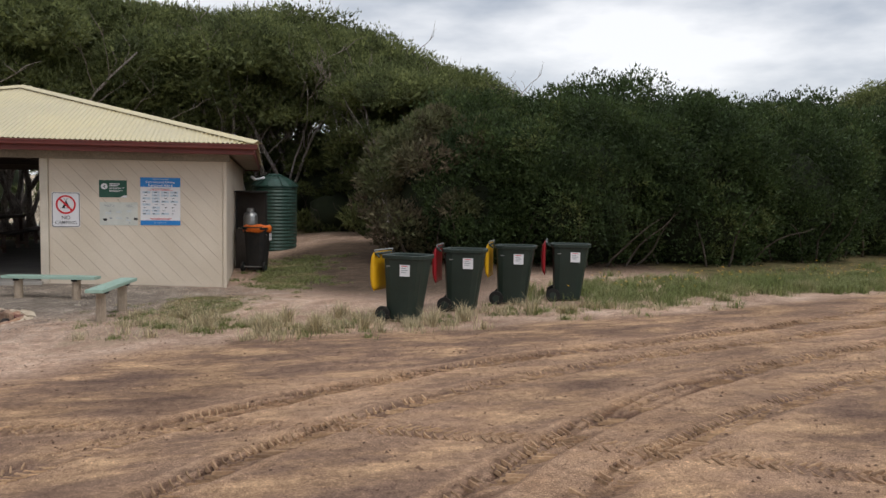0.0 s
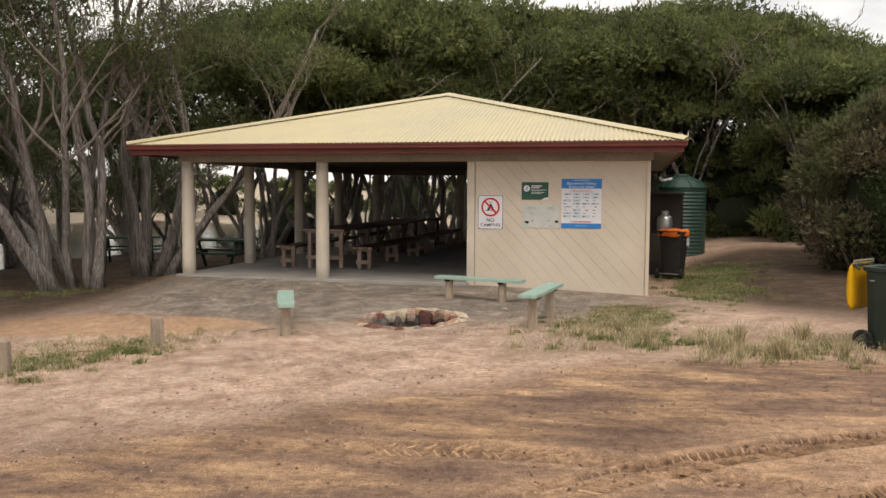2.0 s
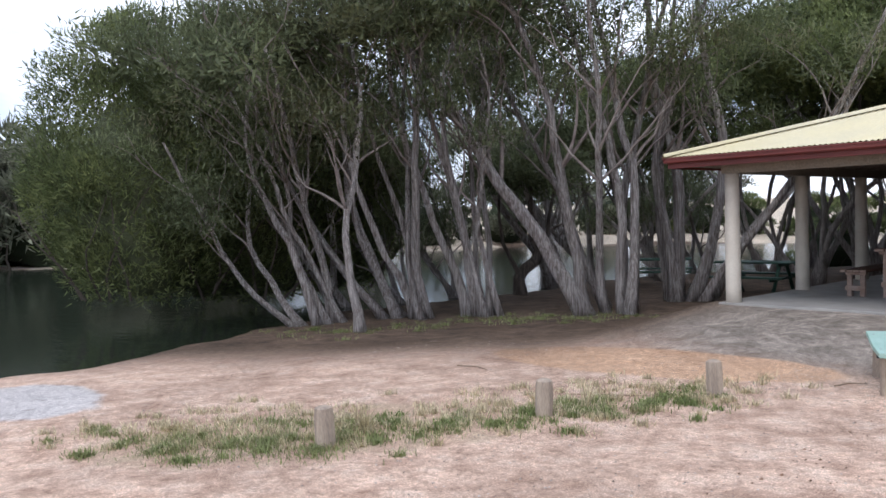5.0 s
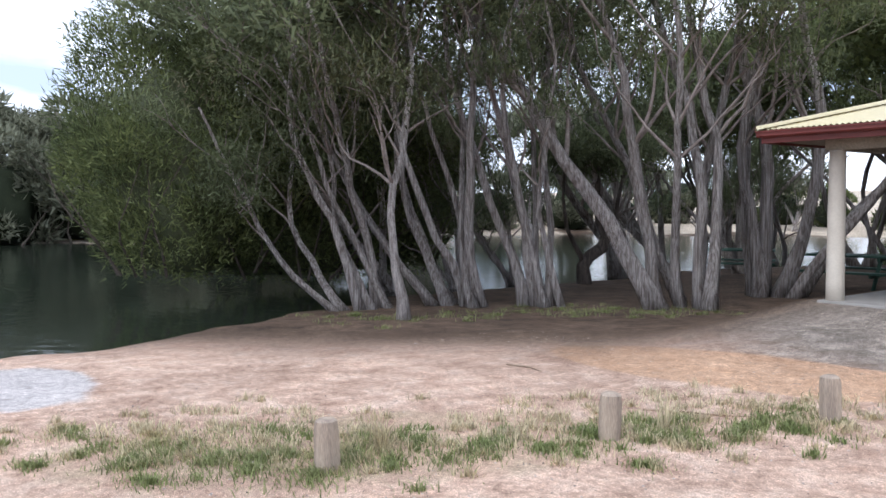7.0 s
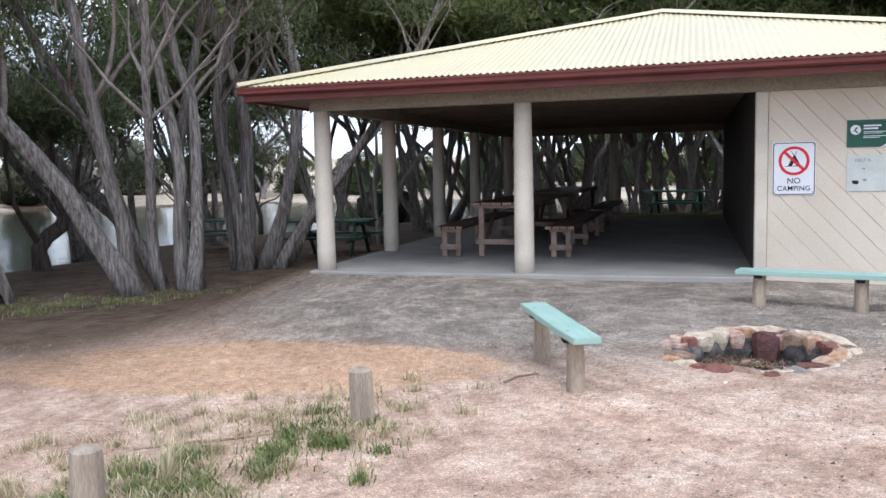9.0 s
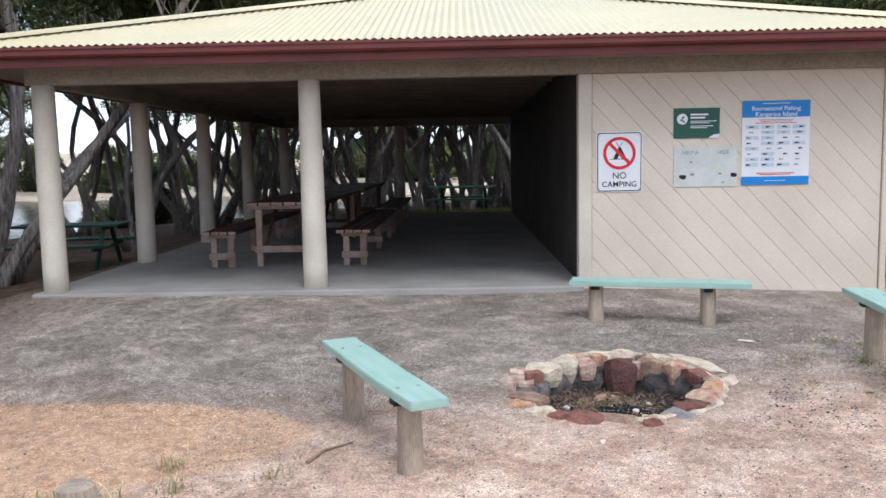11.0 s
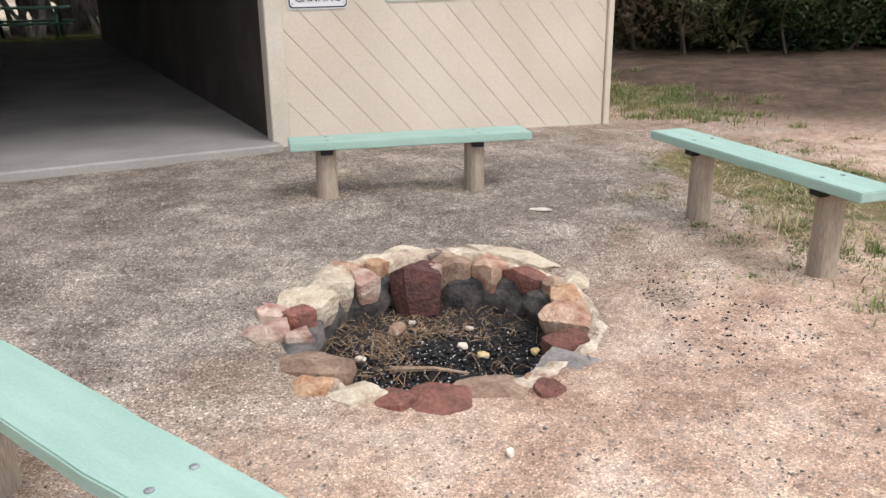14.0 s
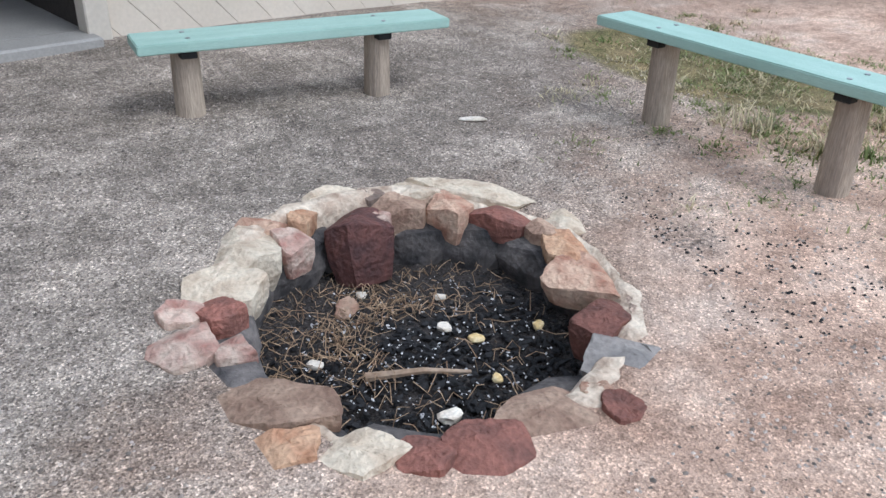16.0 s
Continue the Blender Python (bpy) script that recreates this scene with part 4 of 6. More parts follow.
for pts_ in ([(-0.02, 0, 0.5), (-0.22, -0.12, 0.9), (-0.42, -0.22, 1.35), (-0.5, -0.3, 2.1), (-0.46, -0.3, 3.0)], [(0.42, 0.25, 1.05), (0.66, 0.4, 1.4), (0.72, 0.45, 2.0), (0.9, 0.6, 2.9)]):
    bm = bmesh.new()
    tube(bm, pts_, [0.075, 0.06, 0.05, 0.04, 0.02], 8, 0.2, 2)
    part("limb", bm, BARK_DARK, crooked, smooth=True)
lv, lf = [], []
for k in range(9):
    lobe(900 + k, (1.3 * math.cos(k * 2.4) * math.sqrt((k + 0.5) / 9), 1.3 * math.sin(k * 2.4) * math.sqrt((k + 0.5) / 9), 3.2 + 0.2 * math.sin(k * 1.7)), (0.75, 0.75, 0.5), 420, 0.13, 0.02, lv, lf)
raw_mesh("crown", lv, lf, FEATHER, crooked)
put(crooked, -8.1, 3.9, 35, 1.0, "small crooked dark tree at the water's edge")

# grove behind and beside, from a few grown trees
kinds = []
for s_ in range(6):
    rg = random.Random(40 + s_)
    st = []
    for q in range(rg.randint(3, 5)):
        az = rg.uniform(0, 6.283)
        st.append((0.22 * math.cos(az) * q * 0.6, 0.22 * math.sin(az) * q * 0.6, rg.uniform(0.06, 0.125), rg.uniform(-0.55, 0.55), rg.uniform(-0.55, 0.55), rg.uniform(6.2, 7.6)))
    kinds.append(grow_tree("paperbark_tree", st, 60 + s_, tips=6, leaf_n=200, clump=(0.8, 0.8, 0.5), leaf=(0.15, 0.05), bark=BARK_PALE if s_ % 2 else BARK, leaves=NEEDLES, low=0.5, sides=7, dome=19, dome_r=2.5, twig_leaf=0.0, core=True, dome_n=500))
rg = random.Random(5)
spots = []


def free(x, y, gap_):
    if -1.2 < x < 9.6 and -1.2 < y < 13.2:
        return False
    if 8.0 < x < 12.3 and y < 14.5:
        return False
    if x > 10.5 and y < 9.5:
        return False
    if 2.6 < x < 6.0 and y < 16.8 or -4.2 < x < -1.0 and 4.4 < y < 7.6:
        return False
    if x < -3.2 and y < 12.5:
        return False
    if float(shore_gap(np.array([x]), np.array([y]))[0]) < 0.4:
        return False
    return all((x - a) ** 2 + (y - b) ** 2 > gap_ * gap_ for a, b in spots)


first = set()
tries = 0
while len(spots) < 38 and tries < 6000:
    tries += 1
    if tries % 3 == 0:
        x, y = rg.uniform(-9, -1.2), rg.uniform(5.0, 17)
    else:
        x, y = rg.uniform(-6, 19), rg.uniform(10, 22)
    if not free(x, y, 1.85):
        continue
    spots.append((x, y))
    q = rg.randrange(6)
    tall = float(np.interp(x, [-8, -2, 2, 5.6, 8.6, 13.4, 17, 20], [8.8, 8.8, 8.2, 7.7, 7.8, 6.7, 5.0, 4.2]))
    s = (1.5 + (tall - 1.5) * (y + 14) / 29) / 7.7 * rg.uniform(0.9, 1.03)
    rz = rg.uniform(0, 360)
    if q in first:
        t_ = copy_thing(kinds[q], pose(x, y, gz(x, y), 0, 0, rz))
        t_.scale = (s, s, s)
    else:
        first.add(q)
        put(kinds[q], x, y, rz, s)


# ---- dense bush beside the bins ----
def grow_bush(name, seed, rx, ry, h, count, leaf, material, inner=None):
    rng = random.Random(seed)
    lv, lf = [], []
    bm = bmesh.new()
    bmesh.ops.create_icosphere(bm, subdivisions=3, radius=1)
    for v in bm.verts:
        k = 0.80 + 0.20 * noise.noise(v.co * 1.9 + Vector((seed, 0, 0))) + 0.17 * noise.noise(v.co * 4.1 + Vector((0, seed, 0)))
        z = v.co.z * h * k * 0.62 + h * 0.42
        v.co = Vector((v.co.x * rx * k, v.co.y * ry * k, max(0.05, z)))
    hull = [(f.calc_center_median(), f.normal.copy()) for f in bm.faces]
    lumps = max(14, int(count / 560))
    order = sorted(hull, key=lambda q: noise.noise(q[0] * 7.7 + Vector((seed, seed, 0))))
    for i, (c, nrm) in enumerate(order[:: max(1, len(order) // lumps)]):
        s = rng.uniform(0.26, 0.46) * (rx + ry + h) / 8 * 1.25
        p = c - nrm * s * 0.35
        n_ = int(count / lumps * (1.0 if c.z > 0.25 * h else 0.8))
        lobe(seed * 500 + i, p, (s * 1.1, s * 1.1, s * 0.85), n_, leaf[0], leaf[1], lv, lf, low=-0.6, core=0)
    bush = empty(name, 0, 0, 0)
    # Added hull, shrunk inside the leaves; its colour stands in for inner shade.
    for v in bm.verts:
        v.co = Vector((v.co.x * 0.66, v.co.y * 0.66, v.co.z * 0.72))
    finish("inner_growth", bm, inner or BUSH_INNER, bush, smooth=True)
    raw_mesh("foliage", lv, lf, material, bush)
    bmt = bmesh.new()
    for _ in range(11):
        az = rng.uniform(0, 6.283)
        p = Vector((math.cos(az) * rx * 0.55, math.sin(az) * ry * 0.55, 0))
        pts = bend_path(rng, p, (math.cos(az) * 0.5, math.sin(az) * 0.5, 0.8), h * 0.45, 6, 0.2, 0.0)
        tube(bmt, pts, [0.03, 0.024, 0.02, 0.015, 0.011, 0.008, 0.004], 5, 0, 0, False)
    tagged(finish("branch_work", bmt, BUSHTWIG, bush), kind="stuff")
    return bush


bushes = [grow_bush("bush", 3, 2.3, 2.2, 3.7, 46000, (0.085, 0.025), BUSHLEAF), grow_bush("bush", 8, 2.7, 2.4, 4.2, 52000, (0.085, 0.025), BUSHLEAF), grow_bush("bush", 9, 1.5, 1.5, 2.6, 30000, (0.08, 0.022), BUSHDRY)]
used = set()
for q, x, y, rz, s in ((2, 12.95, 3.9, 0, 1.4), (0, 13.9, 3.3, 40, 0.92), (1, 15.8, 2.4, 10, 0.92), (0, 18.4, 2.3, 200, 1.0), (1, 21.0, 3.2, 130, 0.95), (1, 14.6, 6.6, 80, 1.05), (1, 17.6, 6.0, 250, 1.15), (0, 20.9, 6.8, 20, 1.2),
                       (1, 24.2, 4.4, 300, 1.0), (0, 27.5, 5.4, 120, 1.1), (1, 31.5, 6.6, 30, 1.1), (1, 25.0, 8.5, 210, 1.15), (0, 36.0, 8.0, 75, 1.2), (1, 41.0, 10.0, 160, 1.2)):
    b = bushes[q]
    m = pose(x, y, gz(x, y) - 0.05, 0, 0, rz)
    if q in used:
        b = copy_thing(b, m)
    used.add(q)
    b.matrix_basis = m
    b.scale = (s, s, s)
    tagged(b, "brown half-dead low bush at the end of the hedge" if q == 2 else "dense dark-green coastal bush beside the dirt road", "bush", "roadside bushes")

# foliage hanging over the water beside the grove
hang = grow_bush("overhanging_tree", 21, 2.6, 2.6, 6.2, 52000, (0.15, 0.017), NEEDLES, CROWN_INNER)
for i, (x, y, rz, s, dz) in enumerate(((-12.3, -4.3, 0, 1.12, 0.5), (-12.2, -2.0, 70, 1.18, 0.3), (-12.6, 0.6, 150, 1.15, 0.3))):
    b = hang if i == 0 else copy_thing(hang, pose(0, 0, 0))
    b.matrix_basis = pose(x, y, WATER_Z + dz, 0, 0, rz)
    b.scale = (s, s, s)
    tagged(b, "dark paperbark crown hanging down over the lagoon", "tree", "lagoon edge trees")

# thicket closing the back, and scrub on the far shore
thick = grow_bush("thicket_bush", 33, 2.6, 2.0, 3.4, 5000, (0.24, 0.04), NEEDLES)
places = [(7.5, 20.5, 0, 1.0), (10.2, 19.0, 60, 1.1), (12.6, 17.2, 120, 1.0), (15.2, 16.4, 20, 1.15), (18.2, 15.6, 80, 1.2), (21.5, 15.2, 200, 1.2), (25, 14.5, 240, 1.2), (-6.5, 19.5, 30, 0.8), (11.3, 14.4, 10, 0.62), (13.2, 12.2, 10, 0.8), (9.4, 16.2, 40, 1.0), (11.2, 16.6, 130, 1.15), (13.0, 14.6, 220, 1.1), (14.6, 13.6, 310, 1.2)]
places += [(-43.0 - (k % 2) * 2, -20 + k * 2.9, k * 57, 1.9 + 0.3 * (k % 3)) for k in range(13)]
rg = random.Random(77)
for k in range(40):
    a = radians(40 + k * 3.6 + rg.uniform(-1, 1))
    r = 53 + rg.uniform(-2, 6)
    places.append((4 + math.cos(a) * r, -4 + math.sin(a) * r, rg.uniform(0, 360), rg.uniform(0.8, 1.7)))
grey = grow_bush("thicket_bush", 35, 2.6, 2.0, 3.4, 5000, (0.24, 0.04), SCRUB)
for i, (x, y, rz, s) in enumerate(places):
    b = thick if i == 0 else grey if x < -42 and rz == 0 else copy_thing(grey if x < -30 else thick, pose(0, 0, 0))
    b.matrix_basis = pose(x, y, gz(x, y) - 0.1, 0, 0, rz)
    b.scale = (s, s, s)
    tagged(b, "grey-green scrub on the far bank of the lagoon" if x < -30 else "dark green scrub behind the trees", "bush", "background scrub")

far_tree = grow_tree("paperbark_tree", [(0, 0, 0.12, 0.2, 0.1, 6.5), (0.2, 0.1, 0.1, -0.4, 0.2, 6.2), (0, 0.2, 0.1, 0.1, -0.5, 6.0)], 71, tips=5, leaf=(0.22, 0.06), leaves=SCRUB, low=0.4, sides=5, dome=12, twig_leaf=0.15, core=True, dome_n=260)
far_first = True
for i, (x, y, s) in enumerate(((9.0, 15.4, 0.88), (10.8, 16.2, 0.85), (12.4, 15.0, 0.79), (13.8, 15.8, 0.76), (15.4, 14.6, 0.70), (-29.0, 22.0, 1.25), (-33.0, 18.0, 1.2), (-26.0, 27.0, 1.2), (9.9, 18.2, 0.92), (12.0, 18.4, 0.84), (7.4, 17.6, 0.9), (-8.4, 10.6, 1.0), (-44.0, 2.0, 1.0), (-45.5, 5.5, 0.95), (-45.0, -2.0, 1.05), (-44.5, -6.5, 1.0), (-43.5, 9.5, 1.0), (-41.5, 14.0, 1.1), (-38.0, 20.0, 1.0),
                          (-30.0, 32.0, 1.0), (-22.0, 38.5, 1.0), (-12.0, 43.0, 1.1), (34.0, 30.0, 0.9), (40.0, 28.0, 0.9), (46.0, 30.0, 1.0), (29.0, 27.0, 0.8), (52.0, 26.0, 0.95))):
    if x < -20 and far_first:
        t_, far_first = far_tree, False
    else:
        t_ = copy_thing(far_tree if x < -20 else kinds[i % 6], pose(0, 0, 0))
    put(t_, x, y, i * 77, s, "paperbark tree on the far shore of the lagoon" if x < -20 else "")

# low trees along the water's edge behind the grove
thin_tree = grow_tree("paperbark_tree", [stem(0, 0, 0.10, 0.35, 4.6), stem(0.2, 0.15, 0.09, 0.6, 4.4), stem(-0.15, 0.2, 0.08, 0.1, 4.8)], 81, tips=6, leaf_n=260, low=0.35, dome=8, dome_r=1.9, dome_n=300)
for i, (x, y, s) in enumerate(((-9.4, 0.9, 0.85), (-9.2, 2.5, 0.8), (-8.7, 6.0, 1.55), (-9.9, 9.2, 1.5), (-10.0, -0.6, 1.4), (-7.2, 9.0, 1.0), (-8.8, 11.6, 1.1), (-8.9, 14.0, 1.1))):
    put(copy_thing(thin_tree, pose(0, 0, 0)) if i else thin_tree, x, y, (i * 37) % 90 - 30, s, "low dark paperbark leaning out at the water's edge")

# pale trunks standing behind the shelter
for i, (x, y, s) in enumerate(((2.7, 16.3, 0.8), (3.5, 16.9, 0.85), (4.3, 16.2, 0.8), (5.1, 16.9, 0.85), (5.8, 16.4, 0.8), (-1.6, 14.6, 0.85), (-0.6, 15.8, 0.9), (0.5, 15.0, 0.85), (1.5, 16.0, 0.85), (2.2, 18.3, 0.8), (3.1, 19.0, 0.8), (3.9, 18.2, 0.85), (4.7, 19.1, 0.8), (5.5, 18.4, 0.85), (6.4, 17.4, 0.8))):
    put(copy_thing(kinds[(1, 3, 5)[i % 3]], pose(0, 0, 0)), x, y, i * 131 + 20, s, "pale paperbark with fanning trunks behind the shelter")


# ---- log benches round the fire ----
def bench(x, y, top, rz, length, width, legs, worn=False):
    b = empty("bench", x, y, 0, rz)
    bm = bmesh.new()
    n = 14
    ring = [[], []]
    for i in range(n + 1):
        px = -length / 2 + length * i / n
        for side in (-1, 1):
            rag = 0.006 * noise.noise((px * 5 + x, side * 3, 0))
            if worn and side > 0 and i < 4:
                rag -= 0.006 * (4 - i)
            yy = side * (width / 2 + rag)
            for zz in (top - 0.045, top):
                ring[0].append((px, yy, zz))
    vs = [bm.verts.new(v) for v in ring[0]]
    for i in range(n):
        a, c = vs[4 * i:4 * i + 4], vs[4 * i + 4:4 * i + 8]
        for q0, q1 in ((0, 1), (1, 3), (3, 2), (2, 0)):
            bm.faces.new((a[q0], a[q1], c[q1], c[q0]))
    bm.faces.new((vs[0], vs[1], vs[3], vs[2]))
    bm.faces.new((vs[-4], vs[-3], vs[-1], vs[-2]))
    bmesh.ops.recalc_face_normals(bm, faces=bm.faces)
    bmesh.ops.bevel(bm, geom=[e for e in bm.edges if e.calc_face_angle(0) > 0.8], offset=0.005, segments=2, affect="EDGES")
    seat = part("seat", bm, MINT, b, "mint-green painted plank")
    for i, lx in enumerate(legs):
        wx, wy = x + lx * math.cos(radians(rz)), y + lx * math.sin(radians(rz))
        z0 = gz(wx, wy) - 0.15
        bm = bmesh.new()
        hgt = top - 0.047 - z0
        pts = [(lx, 0, z0 + hgt * f) for f in (0, 0.3, 0.6, 0.85, 1.0)]
        tube(bm, pts, [0.068, 0.066, 0.064, 0.062, 0.061], 14, 0.05, x + i)
        part("leg", bm, LOG, b, "weathered round log leg", smooth=False)
        bm = bmesh.new()
        box(bm, lx - 0.035, -width * 0.42, top - 0.078, lx + 0.035, width * 0.42, top - 0.0465, 0.004)
        part("bracket", bm, BLACK, b, "dark wooden cleat")
        for sy in (-0.25, 0.25):
            bm = bmesh.new()
            lathe(bm, [(0.011, top - 0.003), (0.011, top + 0.003), (0.006, top + 0.005)], 8, (lx + 0.01, sy * width))
            part("bolt", bm, STEEL, seat)
    return b


tagged(bench(3.635, -3.79, 0.155, 114.0, 1.50, 0.215, (-0.50, 0.46), True), "mint-green plank bench with a splintered end, on two log legs", "bench", "benches round the fire")
tagged(bench(5.73, -1.355, 0.226, -14.3, 1.44, 0.24, (-0.51, 0.39)), "mint-green plank bench on two log legs before the wall", "bench", "benches round the fire")
tagged(bench(6.88, -2.93, 0.272, 82.6, 1.53, 0.23, (-0.50, 0.42)), "mint-green plank bench on two log legs beside grass", "bench", "benches round the fire")


# ---- fire pit ----
def rock(name, x, y, z, length, width, height, rz, material, seed, parent=None, tilt=0.0):
    bm = bmesh.new()
    bmesh.ops.create_icosphere(bm, subdivisions=4 if material in (STONE_RED, STONE_TAN, STONE_PALE, STONE_GREY) else 2, radius=1)
    rng = random.Random(seed)
    cuts = [(Vector((rng.gauss(0, 1), rng.gauss(0, 1), rng.gauss(0, 0.7))).normalized(), rng.uniform(0.55, 0.85)) for _ in range(7)]
    for v in bm.verts:
        p = v.co.copy()
        p *= 1 + 0.18 * noise.noise(p * 1.5 + Vector((seed * 7.3, 0, 0)))
        for nrm, d in cuts:
            over_ = p.dot(nrm) - d
            if over_ > 0:
                p -= nrm * over_ * 0.9
        p += p.normalized() * (0.13 * noise.noise(p * 3.4 + Vector((0, seed * 3.3, 0))) + 0.06 * noise.noise(p * 8.0 + Vector((seed, 0, 0))) + 0.03 * noise.noise(p * 17.0))
        p.z = min(p.z, 0.55)
        v.co = Vector((p.x * length / 2 * 1.3, p.y * width / 2 * 1.3, p.z * height / 2 * 1.35))
    m = pose(x, y, z, tilt, 0, rz)
    ob = finish(name, bm, material, parent)
    ob.matrix_basis = m
    return ob


pit = empty("fire_pit", PIT[0], PIT[1], gz(PIT[0] + 1.1, PIT[1]))


def flagstone(x, y, length, width, height, rz, top, material, seed, tilt=0.0):
    """An angular split stone, flat on top with broken edges, set into the rim."""
    rng = random.Random(seed)
    sides_ = rng.randint(4, 6)
    cuts = [(2 * math.pi * (k + rng.uniform(-0.25, 0.25)) / sides_ + seed, rng.uniform(0.78, 1.0)) for k in range(sides_)]
    slopes = [(rng.uniform(-0.5, 0.5), rng.uniform(-0.5, 0.5), rng.uniform(0.004, 0.02)) for _ in range(3)]
    bm = bmesh.new()
    n, rows = 36, []
    for f, z in ((0.8, -height), (0.97, -height * 0.6), (1.01, -height * 0.3), (1.0, -0.014), (0.985, -0.004), (0.93, 0.0), (0.75, 0.0), (0.5, 0.0), (0.25, 0.0)):
        ring = []
        for i in range(n):
            a = 2 * math.pi * i / n
            r = min([1.4] + [d / math.cos(a - b) for b, d in cuts if math.cos(a - b) > 0.2]) * f
            px, py = math.cos(a) * r, math.sin(a) * r
            k = 1 + 0.07 * noise.noise((px * 2.4 + seed, py * 2.4, z * 18)) + 0.035 * noise.noise((px * 8, py * 8 + seed, z * 40))
            lift = 0.008 * noise.noise((px * 1.3 + seed * 2.1, py * 1.3, 0.5)) + 0.006 * noise.noise((px * 4.1, py * 4.1 + seed, 2.5)) + 0.004 * noise.noise((px * 11, py * 11, seed))
            wx, wy = px * k * length / 2, py * k * width / 2
            zz = z + lift * (1 if z > -0.02 else 0.4)
            if z > -height * 0.5:
                zz = min([zz] + [sx * wx + sy * wy + up for sx, sy, up in slopes])
            ring.append(bm.verts.new((wx, wy, zz)))
        rows.append(ring)
    for a, b in zip(rows, rows[1:]):
        for q in range(n):
            bm.faces.new((a[q], a[(q + 1) % n], b[(q + 1) % n], b[q]))
    bm.faces.new(rows[0][::-1])
    bm.faces.new(rows[-1])
    ob = finish("stone", bm, material, pit, smooth=False)
    ob.matrix_basis = pose(x - PIT[0], y - PIT[1], top - pit.location.z, 0, 0, rz) @ pose(0, 0, 0, tilt, 0, 0)
    return ob


# stones of the rim: place, length, width, height, turn (None: along the ring), top
RIM = (
    (STONE_PALE, 4.79, -2.41, 0.31, 0.24, 0.17, 16, -0.150), (STONE_PALE, 4.65, -2.57, 0.23, 0.21, 0.14, -20, -0.172), (STONE_TAN, 4.93, -2.33, 0.20, 0.14, 0.12, 170, -0.146),
    (STONE_ORANGE, 5.06, -2.36, 0.10, 0.15, 0.14, 150, -0.142), (STONE_PINK, 4.97, -2.46, 0.10, 0.13, 0.14, 40, -0.160), (STONE_PALE, 5.19, -2.285, 0.34, 0.13, 0.07, 172, -0.150),
    (STONE_GREY, 5.365, -2.365, 0.10, 0.11, 0.10, None, -0.146), (STONE_PINK, 5.30, -2.50, 0.09, 0.09, 0.13, None, -0.165), (STONE_BROWN, 5.405, -2.475, 0.23, 0.15, 0.15, None, -0.152),
    (STONE_TAN, 5.55, -2.60, 0.18, 0.14, 0.14, None, -0.152), (STONE_RED, 5.645, -2.76, 0.21, 0.13, 0.10, None, -0.165), (STONE_PALE, 5.70, -2.58, 0.46, 0.15, 0.07, None, -0.150),
    (STONE_PALE, 5.52, -2.42, 0.26, 0.13, 0.07, None, -0.148), (STONE_BROWN, 5.70, -2.92, 0.13, 0.12, 0.10, None, -0.175), (STONE_PALE, 5.81, -2.93, 0.20, 0.13, 0.08, None, -0.175),
    (STONE_ORANGE, 5.68, -3.06, 0.22, 0.14, 0.10, None, -0.172), (STONE_TAN, 5.61, -3.23, 0.28, 0.18, 0.11, 97, -0.185), (STONE_PALE, 5.71, -3.32, 0.15, 0.10, 0.06, 95, -0.200),
    (STONE_PINK, 5.585, -3.46, 0.17, 0.11, 0.07, 125, -0.205), (STONE_RED, 5.43, -3.42, 0.17, 0.15, 0.14, 165, -0.185), (STONE_BLUE, 5.365, -3.585, 0.31, 0.24, 0.10, 150, -0.190),
    (STONE_TAN, 5.16, -3.62, 0.09, 0.07, 0.05, 155, -0.205), (STONE_RED, 5.15, -3.71, 0.12, 0.13, 0.08, 150, -0.200), (STONE_BROWN, 5.0, -3.60, 0.31, 0.19, 0.11, 160, -0.196),
    (STONE_RED, 4.785, -3.59, 0.21, 0.18, 0.11, 140, -0.186), (STONE_RED, 4.655, -3.52, 0.15, 0.13, 0.10, 143, -0.196), (STONE_PALE, 4.54, -3.40, 0.24, 0.13, 0.08, 138, -0.200),
    (STONE_ORANGE, 4.42, -3.28, 0.17, 0.12, 0.08, 140, -0.204), (STONE_BROWN, 4.49, -3.13, 0.36, 0.20, 0.10, 131, -0.200), (STONE_PINK, 4.42, -2.77, 0.20, 0.19, 0.12, 150, -0.186),
    (STONE_RED, 4.575, -2.69, 0.16, 0.13, 0.12, 120, -0.178), (STONE_PINK, 4.49, -2.62, 0.14, 0.12, 0.10, 170, -0.182), (STONE_PINK, 4.52, -2.86, 0.11, 0.11, 0.08, 140, -0.200))
for i, (mtl, x, y, ln, wd, ht, a, top) in enumerate(RIM):
    if a is None:
        a = math.degrees(math.atan2(y - PIT[1], x - PIT[0])) + 90
    flagstone(x, y + (0.015 if y < -3 else 0), ln * 1.07, wd * 1.04, ht, a, top - (0.014 if y < -3 else 0), mtl, 300 + i)
flagstone(5.215, -2.49, 0.25, 0.19, 0.24, 172, -0.150, STONE_DARKRED, 77, 12)["label"] = "big dark red stone set upright"
for k in range(15):
    a = 2 * math.pi * (k + 0.3) / 15
    rr = 0.595 + 0.02 * math.sin(k * 2.7)
    rock("stone", rr * math.cos(a), rr * 0.97 * math.sin(a), -0.135 - 0.06 * max(0.0, -math.sin(a) - 0.2 * math.cos(a)), 0.33, 0.15, 0.27 + 0.04 * math.sin(k * 1.9), math.degrees(a) + 90, STONE_SOOT, 200 + k, pit)
bm = bmesh.new()
ringn = 110
prev = None
